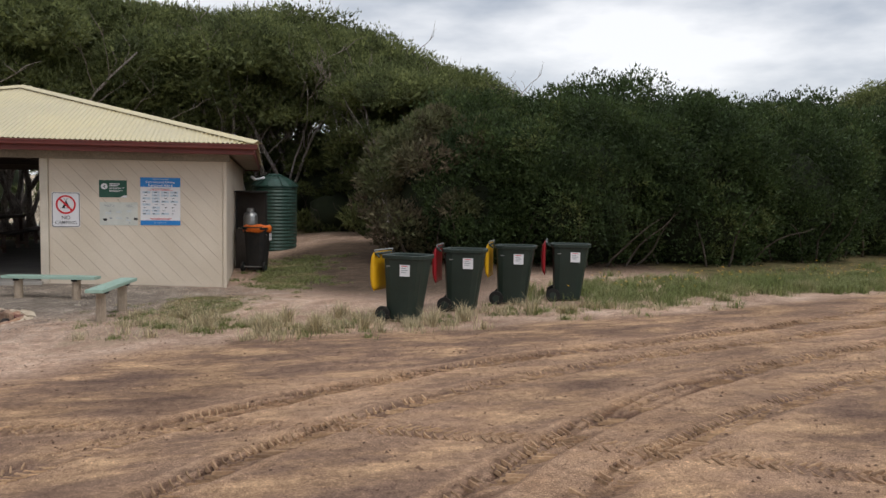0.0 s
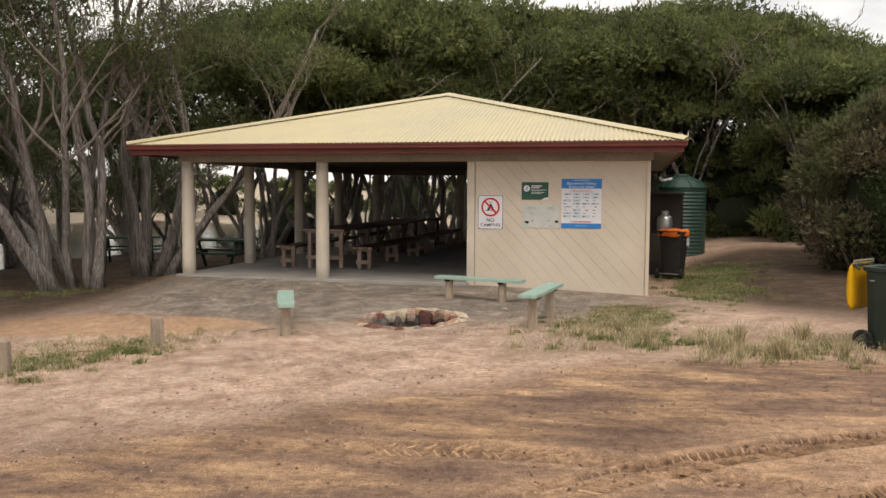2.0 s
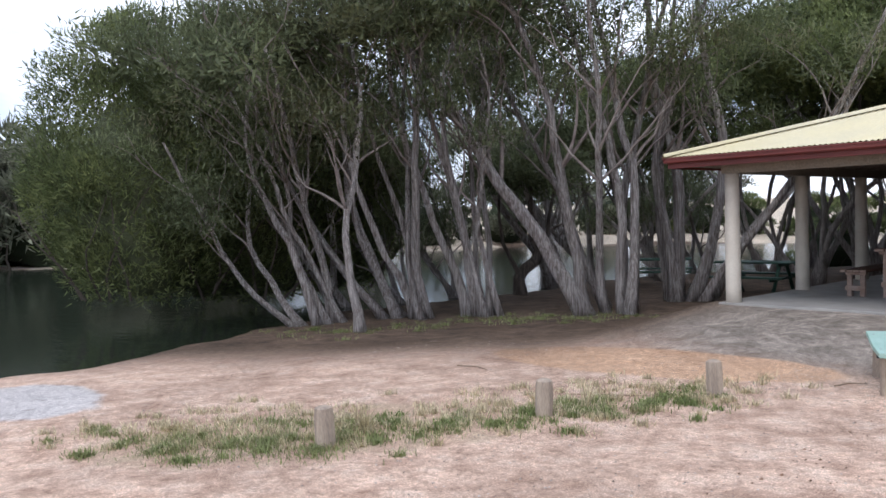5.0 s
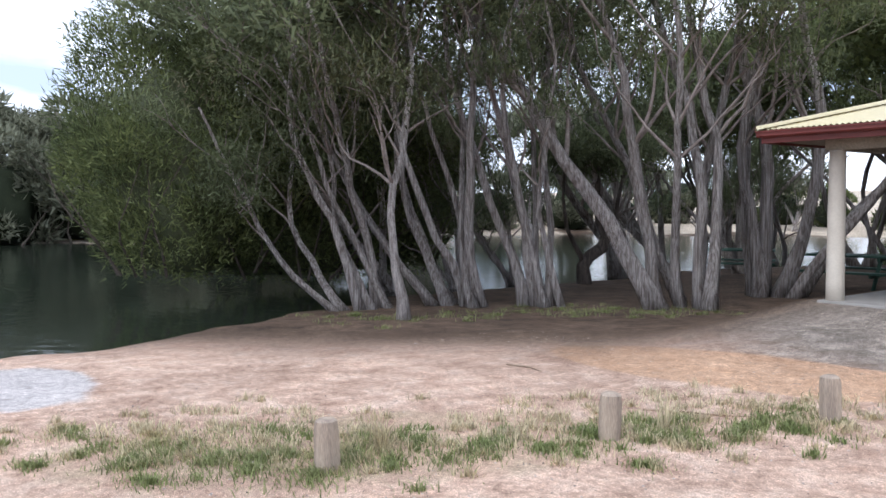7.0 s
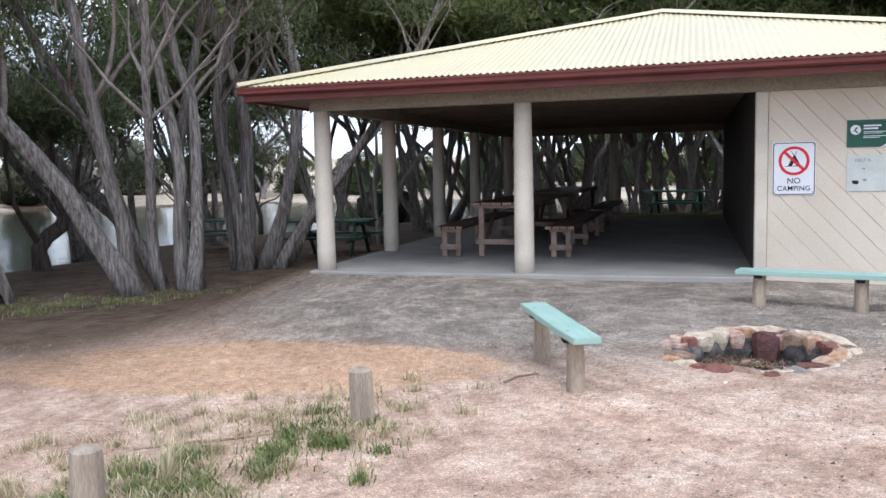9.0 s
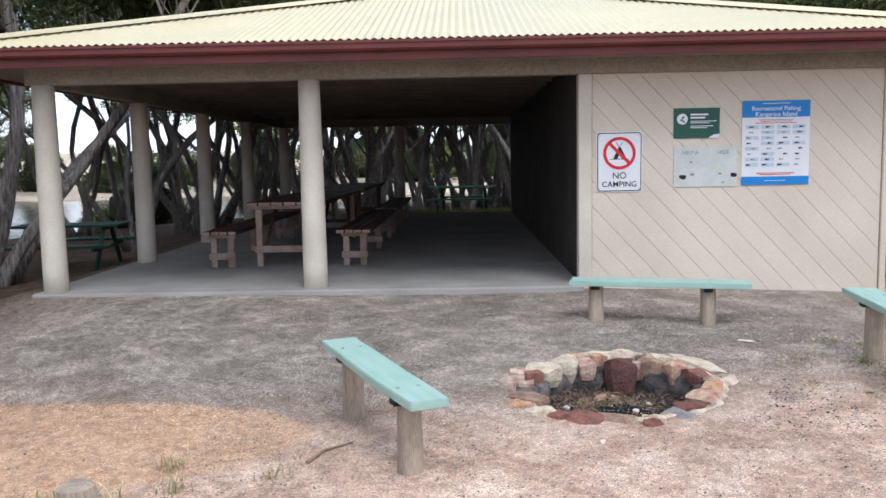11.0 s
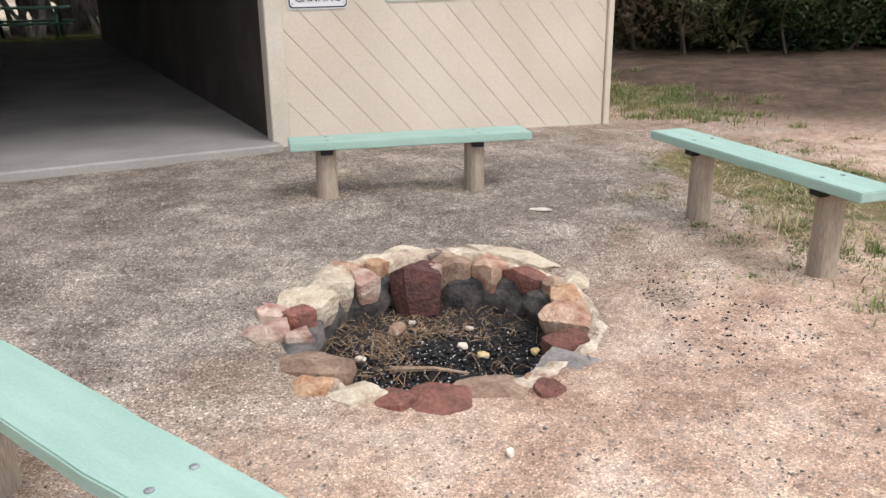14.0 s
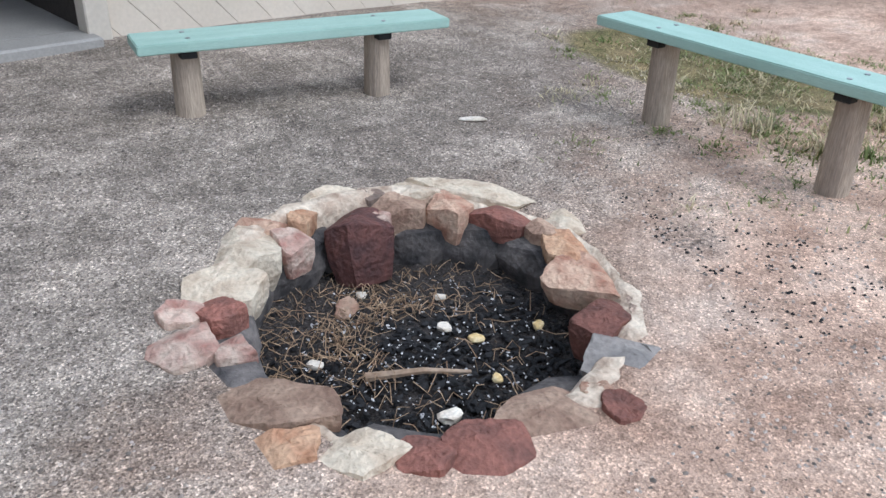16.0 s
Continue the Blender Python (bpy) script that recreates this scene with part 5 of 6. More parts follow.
for i in range(ringn + 1):
    a = 2 * math.pi * (i % ringn) / ringn
    row = []
    for rr, zz in ((0.61, -0.16), (0.615, -0.03), (0.64, 0.006), (0.69, 0.012), (0.73, -0.004), (0.775, -0.07)):
        r = rr + (0.05 * noise.noise((math.cos(a) * 4.5, math.sin(a) * 4.5, 7.0)) if rr > 0.7 else 0.0) + 0.03 * noise.noise((math.cos(a) * 3, math.sin(a) * 3, rr * 4)) + 0.02 * noise.noise((math.cos(a) * 9, math.sin(a) * 9, rr))
        x, y = r * math.cos(a), r * 0.96 * math.sin(a)
        g = gz(PIT[0] + math.cos(a) * 0.88, PIT[1] + math.sin(a) * 0.88) - pit.location.z - 0.006
        g -= 0.05 * (smooth01(-1.8 * math.cos(a) - 0.5) + smooth01(4 * math.cos(a) - 2.9)) * (rr > 0.65)
        g += -0.016 * smooth01(2.2 * noise.noise((math.cos(a) * 3.1, math.sin(a) * 3.1, 4.0)) + 0.3) * (rr > 0.7) + 0.018 * smooth01(0.4 + 0.55 * math.sin(a) + 0.25 * math.cos(a)) * (zz > -0.05)
        row.append((x, y, g + zz + 0.014 * noise.noise((x * 8, y * 8, 1.0)) + 0.010 * noise.noise((x * 23, y * 23, 3.0))))
    row = [bm.verts.new(v) for v in row]
    if prev:
        for q in range(5):
            bm.faces.new((prev[q], prev[q + 1], row[q + 1], row[q]))
    prev = row
bmesh.ops.remove_doubles(bm, verts=bm.verts, dist=0.0005)
part("mortar", bm, MORTAR, pit, "pale crumbling mortar between the stones", smooth=True)
tagged(pit, "sunken ring of red, tan and pale stones set in mortar", "fire pit")


def scatter_bits(name, material, n, seed, spread, size, shape, label, z0):
    """Small loose bits on the pit floor."""
    rng = random.Random(seed)
    bm = bmesh.new()
    for _ in range(n):
        a, r = rng.uniform(0, 6.283), math.sqrt(rng.random()) * spread
        x, y = PIT[0] + r * math.cos(a), PIT[1] + r * math.sin(a)
        s = size * rng.uniform(0.5, 1.5)
        g = bmesh.ops.create_icosphere(bm, subdivisions=1, radius=s)
        m = pose(x, y, z0 + s * 0.3 + 0.02 * rng.random(), rng.uniform(-25, 25), rng.uniform(-25, 25), rng.uniform(0, 360)) @ Matrix.Diagonal((shape[0] * rng.uniform(0.6, 1.4), shape[1], shape[2], 1))
        for v in g["verts"]:
            v.co *= rng.uniform(0.55, 1.35)
        bmesh.ops.transform(bm, matrix=m, verts=g["verts"])
    return tagged(finish(name, bm, material), label, "debris", kind="stuff")


FLOOR = gz(*PIT)
scatter_bits("charcoal", CHAR, 2100, 1, 0.56, 0.009, (1.7, 0.9, 0.7), "black charcoal pieces and ash in the fire pit", FLOOR)
scatter_bits("ash_flakes", ASHGREY, 520, 2, 0.42, 0.003, (1.6, 1, 0.4), "pale ash flakes among the charcoal", FLOOR + 0.02)
rng = random.Random(9)
bm = bmesh.new()
for k in range(650):
    a = rng.choice([rng.gauss(2.5, 0.6), rng.gauss(1.1, 0.5), rng.gauss(2.0, 0.7), rng.uniform(0, 6.283)])
    r = rng.uniform(0.16, 0.57)
    x, y = PIT[0] + r * math.cos(a), PIT[1] + r * math.sin(a)
    th = rng.uniform(0, 6.283)
    L = rng.uniform(0.03, 0.11)
    pts = [(x, y, FLOOR + rng.uniform(0.01, 0.05)), (x + math.cos(th) * L / 2, y + math.sin(th) * L / 2, FLOOR + rng.uniform(0.02, 0.07)), (x + math.cos(th + 0.2) * L, y + math.sin(th + 0.2) * L, FLOOR + rng.uniform(0.01, 0.06))]
    tube(bm, pts, [0.0019, 0.0015, 0.001], 4)
tagged(finish("straw_and_twigs", bm, LITTERSTRAW), "dry brown straw and twigs along the pit edge", "debris", kind="stuff")
for x, y, s, mtl, nm in ((5.038, -2.658, 0.045, STONE_TAN, "loose_stone"), (5.127, -2.623, 0.022, SHELL, "shell"), (5.214, -2.959, 0.024, SHELL, "shell"), (5.251, -3.065, 0.022, PEEL, "fruit_peel"), (5.457, -3.14, 0.02, PEEL, "fruit_peel"),
                         (5.152, -3.256, 0.018, PEEL, "fruit_peel"), (4.925, -3.30, 0.032, SHELL, "shell"), (5.33, -2.80, 0.018, SHELL, "shell"), (4.78, -2.86, 0.022, SHELL, "shell")):
    o = rock(nm, x, y, FLOOR + 0.035, s * 2, s * 1.6, s * 1.1, x * 400, mtl, int(x * 1000))
    tagged(o, {"loose_stone": "small tan stone lying among the straw", "shell": "small white shell lying on the charcoal", "fruit_peel": "dried yellow fruit peel lying on the ash"}[nm], "debris")


def stick(pts, r, label, parent=None):
    bm = bmesh.new()
    tube(bm, pts, [r * (1 - 0.6 * i / (len(pts) - 1)) for i in range(len(pts))], 6, 0.15, 1)
    return tagged(finish("stick", bm, STICK), label, "stick")


stick([(4.86, -3.0, FLOOR + 0.03), (5.0, -3.1, FLOOR + 0.045), (5.12, -3.18, FLOOR + 0.03)], 0.014, "charred stick lying in the fire pit")
stick([(4.62, -2.62, FLOOR + 0.03), (4.78, -2.52, FLOOR + 0.1), (4.86, -2.44, FLOOR + 0.17)], 0.005, "thin bent twig leaning on the pit wall")
for q in (((1.45, -5.85), (1.75, -5.68), (2.05, -5.52), (2.3, -5.36)), ((3.3, -4.1), (3.36, -3.95), (3.5, -3.82)), ((-0.9, -5.2), (-0.6, -5.15), (-0.35, -5.22))):
    stick([(x, y, gz(x, y) + 0.006 + 0.008 * (i % 2)) for i, (x, y) in enumerate(q)], 0.011, "thin dry stick lying on the dirt")
tagged(rock("bark_chip", 6.24, -2.0, gz(6.24, -2.0) + 0.008, 0.11, 0.045, 0.02, -40, SHELL, 4), "pale chip of bark lying on the gravel", "debris")
tagged(rock("bark_chip", 4.83, -3.96, gz(4.83, -3.96) + 0.008, 0.05, 0.02, 0.02, 60, SHELL, 5), "pale chip of bark lying on the gravel", "debris")


# ---- timber stakes ----
def stake(x, y, h, r, lx):
    bm = bmesh.new()
    z0 = gz(x, y) - 0.15
    pts = [(x + lx * f, y, z0 + (h + 0.15) * f) for f in (0, 0.3, 0.6, 0.85, 0.97, 1.0)]
    tube(bm, pts, [r, r, r * 0.98, r * 0.97, r * 0.9, r * 0.6], 14, 0.08, x * 3)
    return tagged(finish("stake", bm, LOG), "short weathered log stake set in the ground among grass", "bollard", "log stakes")


stake(2.63, -5.16, 0.35, 0.078, -0.01)
stake(1.84, -6.72, 0.33, 0.080, 0.02)
stake(1.16, -8.58, 0.33, 0.080, -0.02)


# ---- wheelie bins ----
def bin_body(parent, h, d, w, material):
    """A tapered tub with a rolled rim and an open top."""
    bm = bmesh.new()
    rows = []
    for f, z in ((0.70, 0.035), (0.73, 0.10), (0.97, h - 0.05), (1.0, h - 0.045), (1.07, h - 0.04), (1.08, h), (1.02, h + 0.005), (0.95, h - 0.01), (0.93, h - 0.06), (0.70, 0.09)):
        ring = []
        for k in range(24):
            a = 2 * math.pi * k / 24
            c, s = math.cos(a), math.sin(a)
            n = 5.0
            rr = (abs(c) ** n + abs(s) ** n) ** (-1 / n)
            ring.append(bm.verts.new((c * rr * d / 2 * f + (0.02 if z > 0.5 else -0.02), s * rr * w / 2 * f, z)))
        rows.append(ring)
    for a, b in zip(rows, rows[1:]):
        for k in range(24):
            bm.faces.new((a[k], a[(k + 1) % 24], b[(k + 1) % 24], b[k]))
    bm.faces.new(rows[0][::-1])
    bm.faces.new(rows[-1])
    return part("body", bm, material, parent, "dark green moulded plastic tub")


def wheelie_bin(lid_mat, lid_label, h=0.86, d=0.56, w=0.48, lid=True, tub=None):
    b = empty("wheelie_bin", 0, 0, 0)
    bin_body(b, h, d, w, tub or BIN_GREEN)
    for sy in (-1, 1):
        bm = bmesh.new()
        lathe(bm, [(0.06, -0.024), (0.098, -0.024), (0.104, -0.012), (0.104, 0.012), (0.098, 0.024), (0.06, 0.024)], 20)
        wh = part("wheel", bm, BLACK, b, "black rubber wheel")
        wh.matrix_basis = pose(-d * 0.40, sy * w * 0.47, 0.104, 90, 0, 0)
        bm = bmesh.new()
        lathe(bm, [(0.05, -0.028), (0.05, 0.028)], 16)
        part("hub", bm, BIN_GREEN, wh)
    bm = bmesh.new()
    tube(bm, [(-d * 0.40, -w * 0.44, 0.104), (-d * 0.40, w * 0.44, 0.104)], [0.011, 0.011], 8)
    part("axle", bm, STEEL, b)
    bm = bmesh.new()
    tube(bm, [(-d * 0.50, -w * 0.46, h - 0.03), (-d * 0.60, -w * 0.46, h + 0.01), (-d * 0.60, w * 0.46, h + 0.01), (-d * 0.50, w * 0.46, h - 0.03)], [0.014] * 4, 8)
    part("handle", bm, BIN_GREEN, b)
    if lid:
        bm = bmesh.new()
        prof = []
        for i in range(9):
            f = i / 8
            prof.append((-d * 0.60 - 0.03 - 0.052 * max(0.0, math.sin(f * math.pi)) ** 0.4, h + 0.035 - f * 0.50))
        cols = []
        for j in range(7):
            yy = (j / 6 - 0.5) * w * 1.04
            crown = 0.02 * math.cos((j / 6 - 0.5) * math.pi) - 0.02
            cols.append([(bm.verts.new((px - crown, yy, pz)), bm.verts.new((-d * 0.60 - 0.014, yy, pz))) for px, pz in prof])
        for c0, c1 in zip(cols, cols[1:]):
            for i in range(8):
                bm.faces.new((c0[i][0], c0[i + 1][0], c1[i + 1][0], c1[i][0]))
                bm.faces.new((c0[i][1], c1[i][1], c1[i + 1][1], c0[i + 1][1]))
        for c, sgn in ((cols[0], 1), (cols[-1], -1)):
            for i in range(8):
                bm.faces.new((c[i][0], c[i][1], c[i + 1][1], c[i + 1][0]))
        for i in (0, 8):
            for c0, c1 in zip(cols, cols[1:]):
                bm.faces.new((c0[i][0], c1[i][0], c1[i][1], c0[i][1]))
        part("lid", bm, lid_mat, b, lid_label, smooth=True)
        bm = bmesh.new()
        tube(bm, [(-d * 0.60, -w * 0.5, h + 0.03), (-d * 0.60, -w * 0.5, h + 0.055), (-d * 0.60, w * 0.5, h + 0.055), (-d * 0.60, w * 0.5, h + 0.03)], [0.010] * 4, 6)
        part("hinge_bar", bm, STEEL, b, "pale grey hinge bar")
    # label sheet on the side towards the road
    bm = bmesh.new()
    box(bm, 0.02, -w * 0.502, h * 0.70, 0.16, -w * 0.496, h * 0.87)
    lab = part("label", bm, WHITE, b, "white paper label")
    for i in range(4):
        bm = bmesh.new()
        box(bm, 0.045, -w * 0.506, h * (0.845 - 0.03 * i), 0.125 - 0.02 * (i % 2), -w * 0.503, h * (0.855 - 0.03 * i))
        part("print_line", bm, SIGN_RED if i == 0 else GREYINK, lab)
    bm = bmesh.new()
    box(bm, -0.17, -w * 0.502, h * 0.835, -0.12, -w * 0.496, h * 0.847)
    part("stamp", bm, STEEL, b)
    return b


yb, rb = wheelie_bin(YELLOW, "bright yellow lid hanging open"), wheelie_bin(REDLID, "dark red lid hanging open")
for i, (x, y, rz, src) in enumerate(((10.70, -4.40, -36, yb), (11.60, -3.80, -22, rb), (12.47, -3.32, -24, yb), (13.38, -3.14, -20, rb))):
    m = pose(x, y, gz(x, y) - 0.012, 0, 0, rz)
    b = src if i < 2 else copy_thing(src, m)
    b.matrix_basis = m
    tagged(b, "dark green wheelie bin, its %s lid hanging open behind" % ("yellow" if i % 2 == 0 else "red"), "bin", "roadside bins")
wb = wheelie_bin(YELLOW, "", h=0.92, d=0.56, w=0.5, lid=False, tub=BLACK)
wb.matrix_basis = pose(8.76, 3.05, gz(8.76, 3.05), 0, 0, 70)
bm = bmesh.new()
lathe(bm, [(0.285, 0.83), (0.30, 0.86), (0.305, 0.93), (0.27, 0.965), (0.22, 0.95)], 28)
for v in bm.verts:
    a = math.atan2(v.co.y, v.co.x)
    k = 1.06 + 0.05 * math.sin(a * 7) + 0.03 * math.sin(a * 13)
    v.co = Vector((v.co.x * k, v.co.y * k * 0.88, v.co.z + 0.012 * math.sin(a * 5)))
part("liner_bag", bm, ORANGE, wb, "orange-red bin liner folded over the rim", smooth=True)
tagged(wb, "black wheelie bin with an orange liner beside the wall", "bin")

# gas bottle cupboard on the side wall
cup = empty("gas_cage", 8.62, 4.05, gz(8.62, 4.05))
bm = bmesh.new()
box(bm, -0.34, -0.25, 0.0, 0.34, 0.25, 0.86, 0.01)
part("plinth", bm, INNER, cup, "brown boxed base")
for sx in (-0.32, 0.32):
    for sy in (-0.23, 0.23):
        bm = bmesh.new()
        box(bm, sx - 0.02, sy - 0.02, 0.86, sx + 0.02, sy + 0.02, 1.66, 0.003)
        part("upright", bm, BLACK, cup)
bm = bmesh.new()
box(bm, -0.36, -0.27, 1.66, 0.36, 0.27, 1.70, 0.004)
part("top", bm, BLACK, cup)
bm = bmesh.new()
box(bm, -0.30, 0.215, 0.87, 0.30, 0.228, 1.66)
part("back_panel", bm, INNER, cup)
tagged(cup, "dark open gas bottle cage against the side wall", "cage")
gas = empty("gas_bottle", 8.60, 3.93, gz(8.62, 4.05) + 0.86)
bm = bmesh.new()
lathe(bm, [(0.10, 0.0), (0.10, 0.02), (0.145, 0.03), (0.155, 0.07), (0.155, 0.27), (0.14, 0.33), (0.09, 0.37), (0.04, 0.385)], 24)
part("cylinder", bm, STEEL, gas, "dull grey steel cylinder", smooth=True)
bm = bmesh.new()
lathe(bm, [(0.075, 0.37), (0.08, 0.38), (0.08, 0.45), (0.074, 0.455)], 20)
part("collar", bm, STEEL, gas)
bm = bmesh.new()
lathe(bm, [(0.02, 0.38), (0.02, 0.42), (0.035, 0.425), (0.035, 0.44)], 12)
part("valve", bm, BLACK, gas)
tagged(gas, "grey gas bottle standing in the dark cage", "gas bottle")

# rainwater tank
tank = empty("water_tank", 9.18, 9.35, gz(9.18, 9.35))
bm = bmesh.new()
lathe(bm, [(0.62 + (0.014 if i % 2 else -0.004), 0.0 + i * 0.0475) for i in range(39)], 40)
part("wall", bm, TANK, tank, "corrugated dark green steel wall", smooth=False)
bm = bmesh.new()
lathe(bm, [(0.66, 1.80), (0.66, 1.83), (0.45, 2.0), (0.22, 2.10), (0.18, 2.11)], 20)
part("roof", bm, TANK, tank, "ribbed green domed top")
for k in range(10):
    a = 2 * math.pi * k / 10
    bm = bmesh.new()
    tube(bm, [(0.66 * math.cos(a), 0.66 * math.sin(a), 1.845), (0.45 * math.cos(a), 0.45 * math.sin(a), 2.01), (0.2 * math.cos(a), 0.2 * math.sin(a), 2.12)], [0.015] * 3, 5)
    part("rib", bm, TANK, tank)
bm = bmesh.new()
lathe(bm, [(0.2, 2.09), (0.2, 2.15), (0.17, 2.17)], 20)
part("hatch", bm, TANK, tank)
bm = bmesh.new()
tube(bm, [(-0.3, -0.4, 2.05), (-0.55, -0.9, 2.0), (-0.6, -1.6, 2.05)], [0.04] * 3, 10)
part("inlet_pipe", bm, WHITE, tank, "white plastic inlet pipe")
tagged(tank, "round dark green corrugated rainwater tank behind the shelter", "tank")


# ---- signs on the wall ----
def words(parent, body, x, z, size, material, y, align="CENTER"):
    """Lettering as a flat mesh facing the road."""
    c = bpy.data.curves.new("lettering", "FONT")
    c.body, c.size, c.align_x, c.align_y, c.extrude = body, size, align, "CENTER", 0.0006
    c.offset = size * 0.003
    tmp = new("lettering_curve", c)
    bpy.context.view_layer.update()
    mesh = bpy.data.meshes.new_from_object(tmp.evaluated_get(bpy.context.evaluated_depsgraph_get()))
    bpy.data.objects.remove(tmp)
    mesh.materials.clear()
    mesh.materials.append(material)
    ob = new("lettering", mesh)
    ob.parent = parent
    ob.matrix_basis = pose(x, y, z, 90, 0, 0)
    return ob


def sheet(parent, name, x0, z0, x1, z1, y, material, label="", r=0.0):
    bm = bmesh.new()
    pts = []
    if r:
        for cx, cz, a0 in ((x1 - r, z0 + r, -90), (x1 - r, z1 - r, 0), (x0 + r, z1 - r, 90), (x0 + r, z0 + r, 180)):
            for k in range(5):
                a = radians(a0 + k * 22.5)
                pts.append((cx + r * math.cos(a), cz + r * math.sin(a)))
    else:
        pts = [(x0, z0), (x1, z0), (x1, z1), (x0, z1)]
    f = [bm.verts.new((px, y, pz)) for px, pz in pts]
    g = [bm.verts.new((px, y + 0.0018, pz)) for px, pz in pts]
    bm.faces.new(f)
    bm.faces.new(g[::-1])
    for q in range(len(pts)):
        bm.faces.new((f[q], g[q], g[(q + 1) % len(pts)], f[(q + 1) % len(pts)]))
    return part(name, bm, material, parent, label)


def disc(parent, name, x, z, r0, r1, y, material, n=40):
    bm = bmesh.new()
    if r0:
        a_ = [bm.verts.new((x + r0 * math.cos(2 * math.pi * k / n), y, z + r0 * math.sin(2 * math.pi * k / n))) for k in range(n)]
        b_ = [bm.verts.new((x + r1 * math.cos(2 * math.pi * k / n), y, z + r1 * math.sin(2 * math.pi * k / n))) for k in range(n)]
        for k in range(n):
            bm.faces.new((a_[k], b_[k], b_[(k + 1) % n], a_[(k + 1) % n]))
    else:
        bm.faces.new([bm.verts.new((x + r1 * math.cos(2 * math.pi * k / n), y, z + r1 * math.sin(2 * math.pi * k / n))) for k in range(n)])
    return part(name, bm, material, parent)


def poly(parent, name, pts, y, material):
    bm = bmesh.new()
    bm.faces.new([bm.verts.new((px, y, pz)) for px, pz in pts])
    return part(name, bm, material, parent)


SY = -0.006
sg = empty("no_camping_sign", 5.66, SY, 1.195)
plate = sheet(sg, "plate", -0.222, -0.292, 0.222, 0.292, 0, WHITE, "white metal plate", 0.03)
sheet(sg, "border", -0.214, -0.284, 0.214, 0.284, -0.002, SIGN_BLACK, "thin black border line", 0.028)
sheet(sg, "field", -0.205, -0.275, 0.205, 0.275, -0.004, WHITE, "", 0.025)
disc(sg, "ring", 0, 0.085, 0.128, 0.158, -0.0065, SIGN_RED)
poly(sg, "tent", [(-0.062, 0.03), (-0.006, 0.145), (0.012, 0.145), (0.07, 0.03), (0.022, 0.03), (0.004, 0.08), (-0.02, 0.03)], -0.0052, SIGN_BLACK)
poly(sg, "ground_line", [(-0.095, 0.024), (0.095, 0.024), (0.095, 0.03), (-0.095, 0.03)], -0.0054, SIGN_BLACK)
for a0 in (-0.03, 0.03):
    poly(sg, "pole", [(-0.004, 0.14), (0.004, 0.14), (a0 + 0.003, 0.19), (a0 - 0.003, 0.19)], -0.0056, SIGN_BLACK)
c45 = 0.7071
poly(sg, "bar", [(-0.135 * c45 - 0.011, 0.085 + 0.135 * c45 - 0.011), (-0.135 * c45 + 0.011, 0.085 + 0.135 * c45 + 0.011), (0.135 * c45 + 0.011, 0.085 - 0.135 * c45 + 0.011), (0.135 * c45 - 0.011, 0.085 - 0.135 * c45 - 0.011)], -0.0062, SIGN_RED)
words(sg, "NO", 0, -0.135, 0.088, SIGN_BLACK, -0.0068)
words(sg, "CAMPING", 0, -0.218, 0.077, SIGN_BLACK, -0.0068)
for bx, bz in ((-0.19, 0.255), (0.19, 0.255), (-0.19, -0.255), (0.19, -0.255)):
    disc(sg, "screw", bx, bz, 0, 0.006, -0.0066, STEEL, 8)
tagged(sg, "white no camping sign with a crossed-out tent, on the wall", "sign")

gs = empty("green_notice", 6.405, SY, 1.555)
sheet(gs, "plate", -0.222, -0.145, 0.222, 0.145, 0, SIGN_GREEN, "dark green plate")
disc(gs, "badge", -0.138, 0.04, 0, 0.052, -0.002, WHITE)
poly(gs, "mark", [(-0.165, 0.02), (-0.13, 0.07), (-0.115, 0.06), (-0.14, 0.035), (-0.112, 0.012), (-0.122, 0.004), (-0.15, 0.028)], -0.003, SIGN_GREEN)
for i, (w0, hh) in enumerate(((0.17, 0.016), (0.14, 0.016), (0.25, 0.007), (0.18, 0.007), (0.22, 0.007), (0.16, 0.007))):
    z = (0.082, 0.052, 0.018, 0.002, -0.028, -0.044)[i]
    sheet(gs, "text_line", -0.06, z - hh / 2, -0.06 + w0, z + hh / 2, -0.002, WHITE)
poly(gs, "corner", [(0.11, -0.144), (0.221, -0.144), (0.221, -0.105), (0.165, -0.112)], -0.002, WHITE)
tagged(gs, "dark green notice with white text lines on the wall", "sign")

fs_ = empty("faded_notice", 6.495, SY, 1.135)
sheet(fs_, "plate", -0.305, -0.195, 0.305, 0.195, 0, FADED, "faded pale plate with curled edge")
words(fs_, "HELP A", -0.15, 0.135, 0.05, GREYINK, -0.003)
words(fs_, "HIDE", 0.17, 0.135, 0.05, GREYINK, -0.003)
for q, (cx, cz, rr) in enumerate(((-0.22, -0.10, 0.035), (-0.13, -0.075, 0.022), (0.27, -0.085, 0.034), (0.14, -0.07, 0.018), (-0.14, 0.045, 0.015), (0.17, -0.155, 0.012))):
    poly(fs_, "drawing", [(cx + rr * (1 + 0.25 * math.sin(k * 2.3 + q)) * math.cos(k * 0.785), cz + rr * 0.75 * (1 + 0.25 * math.cos(k * 1.7)) * math.sin(k * 0.785)) for k in range(8)], -0.0025, SIGN_BLACK if rr > 0.03 else GREYINK)
for i in range(14):
    cx, cz = ((-0.17, 0.02), (0.0, 0.05), (0.16, 0.06), (0.0, -0.06), (0.15, -0.1))[i % 5]
    z = cz - 0.014 * (i // 5)
    sheet(fs_, "text_line", cx - 0.045, z - 0.002, cx + 0.045, z + 0.002, -0.002, PALEINK)
tagged(fs_, "faded pale information sheet with small drawings on the wall", "sign")

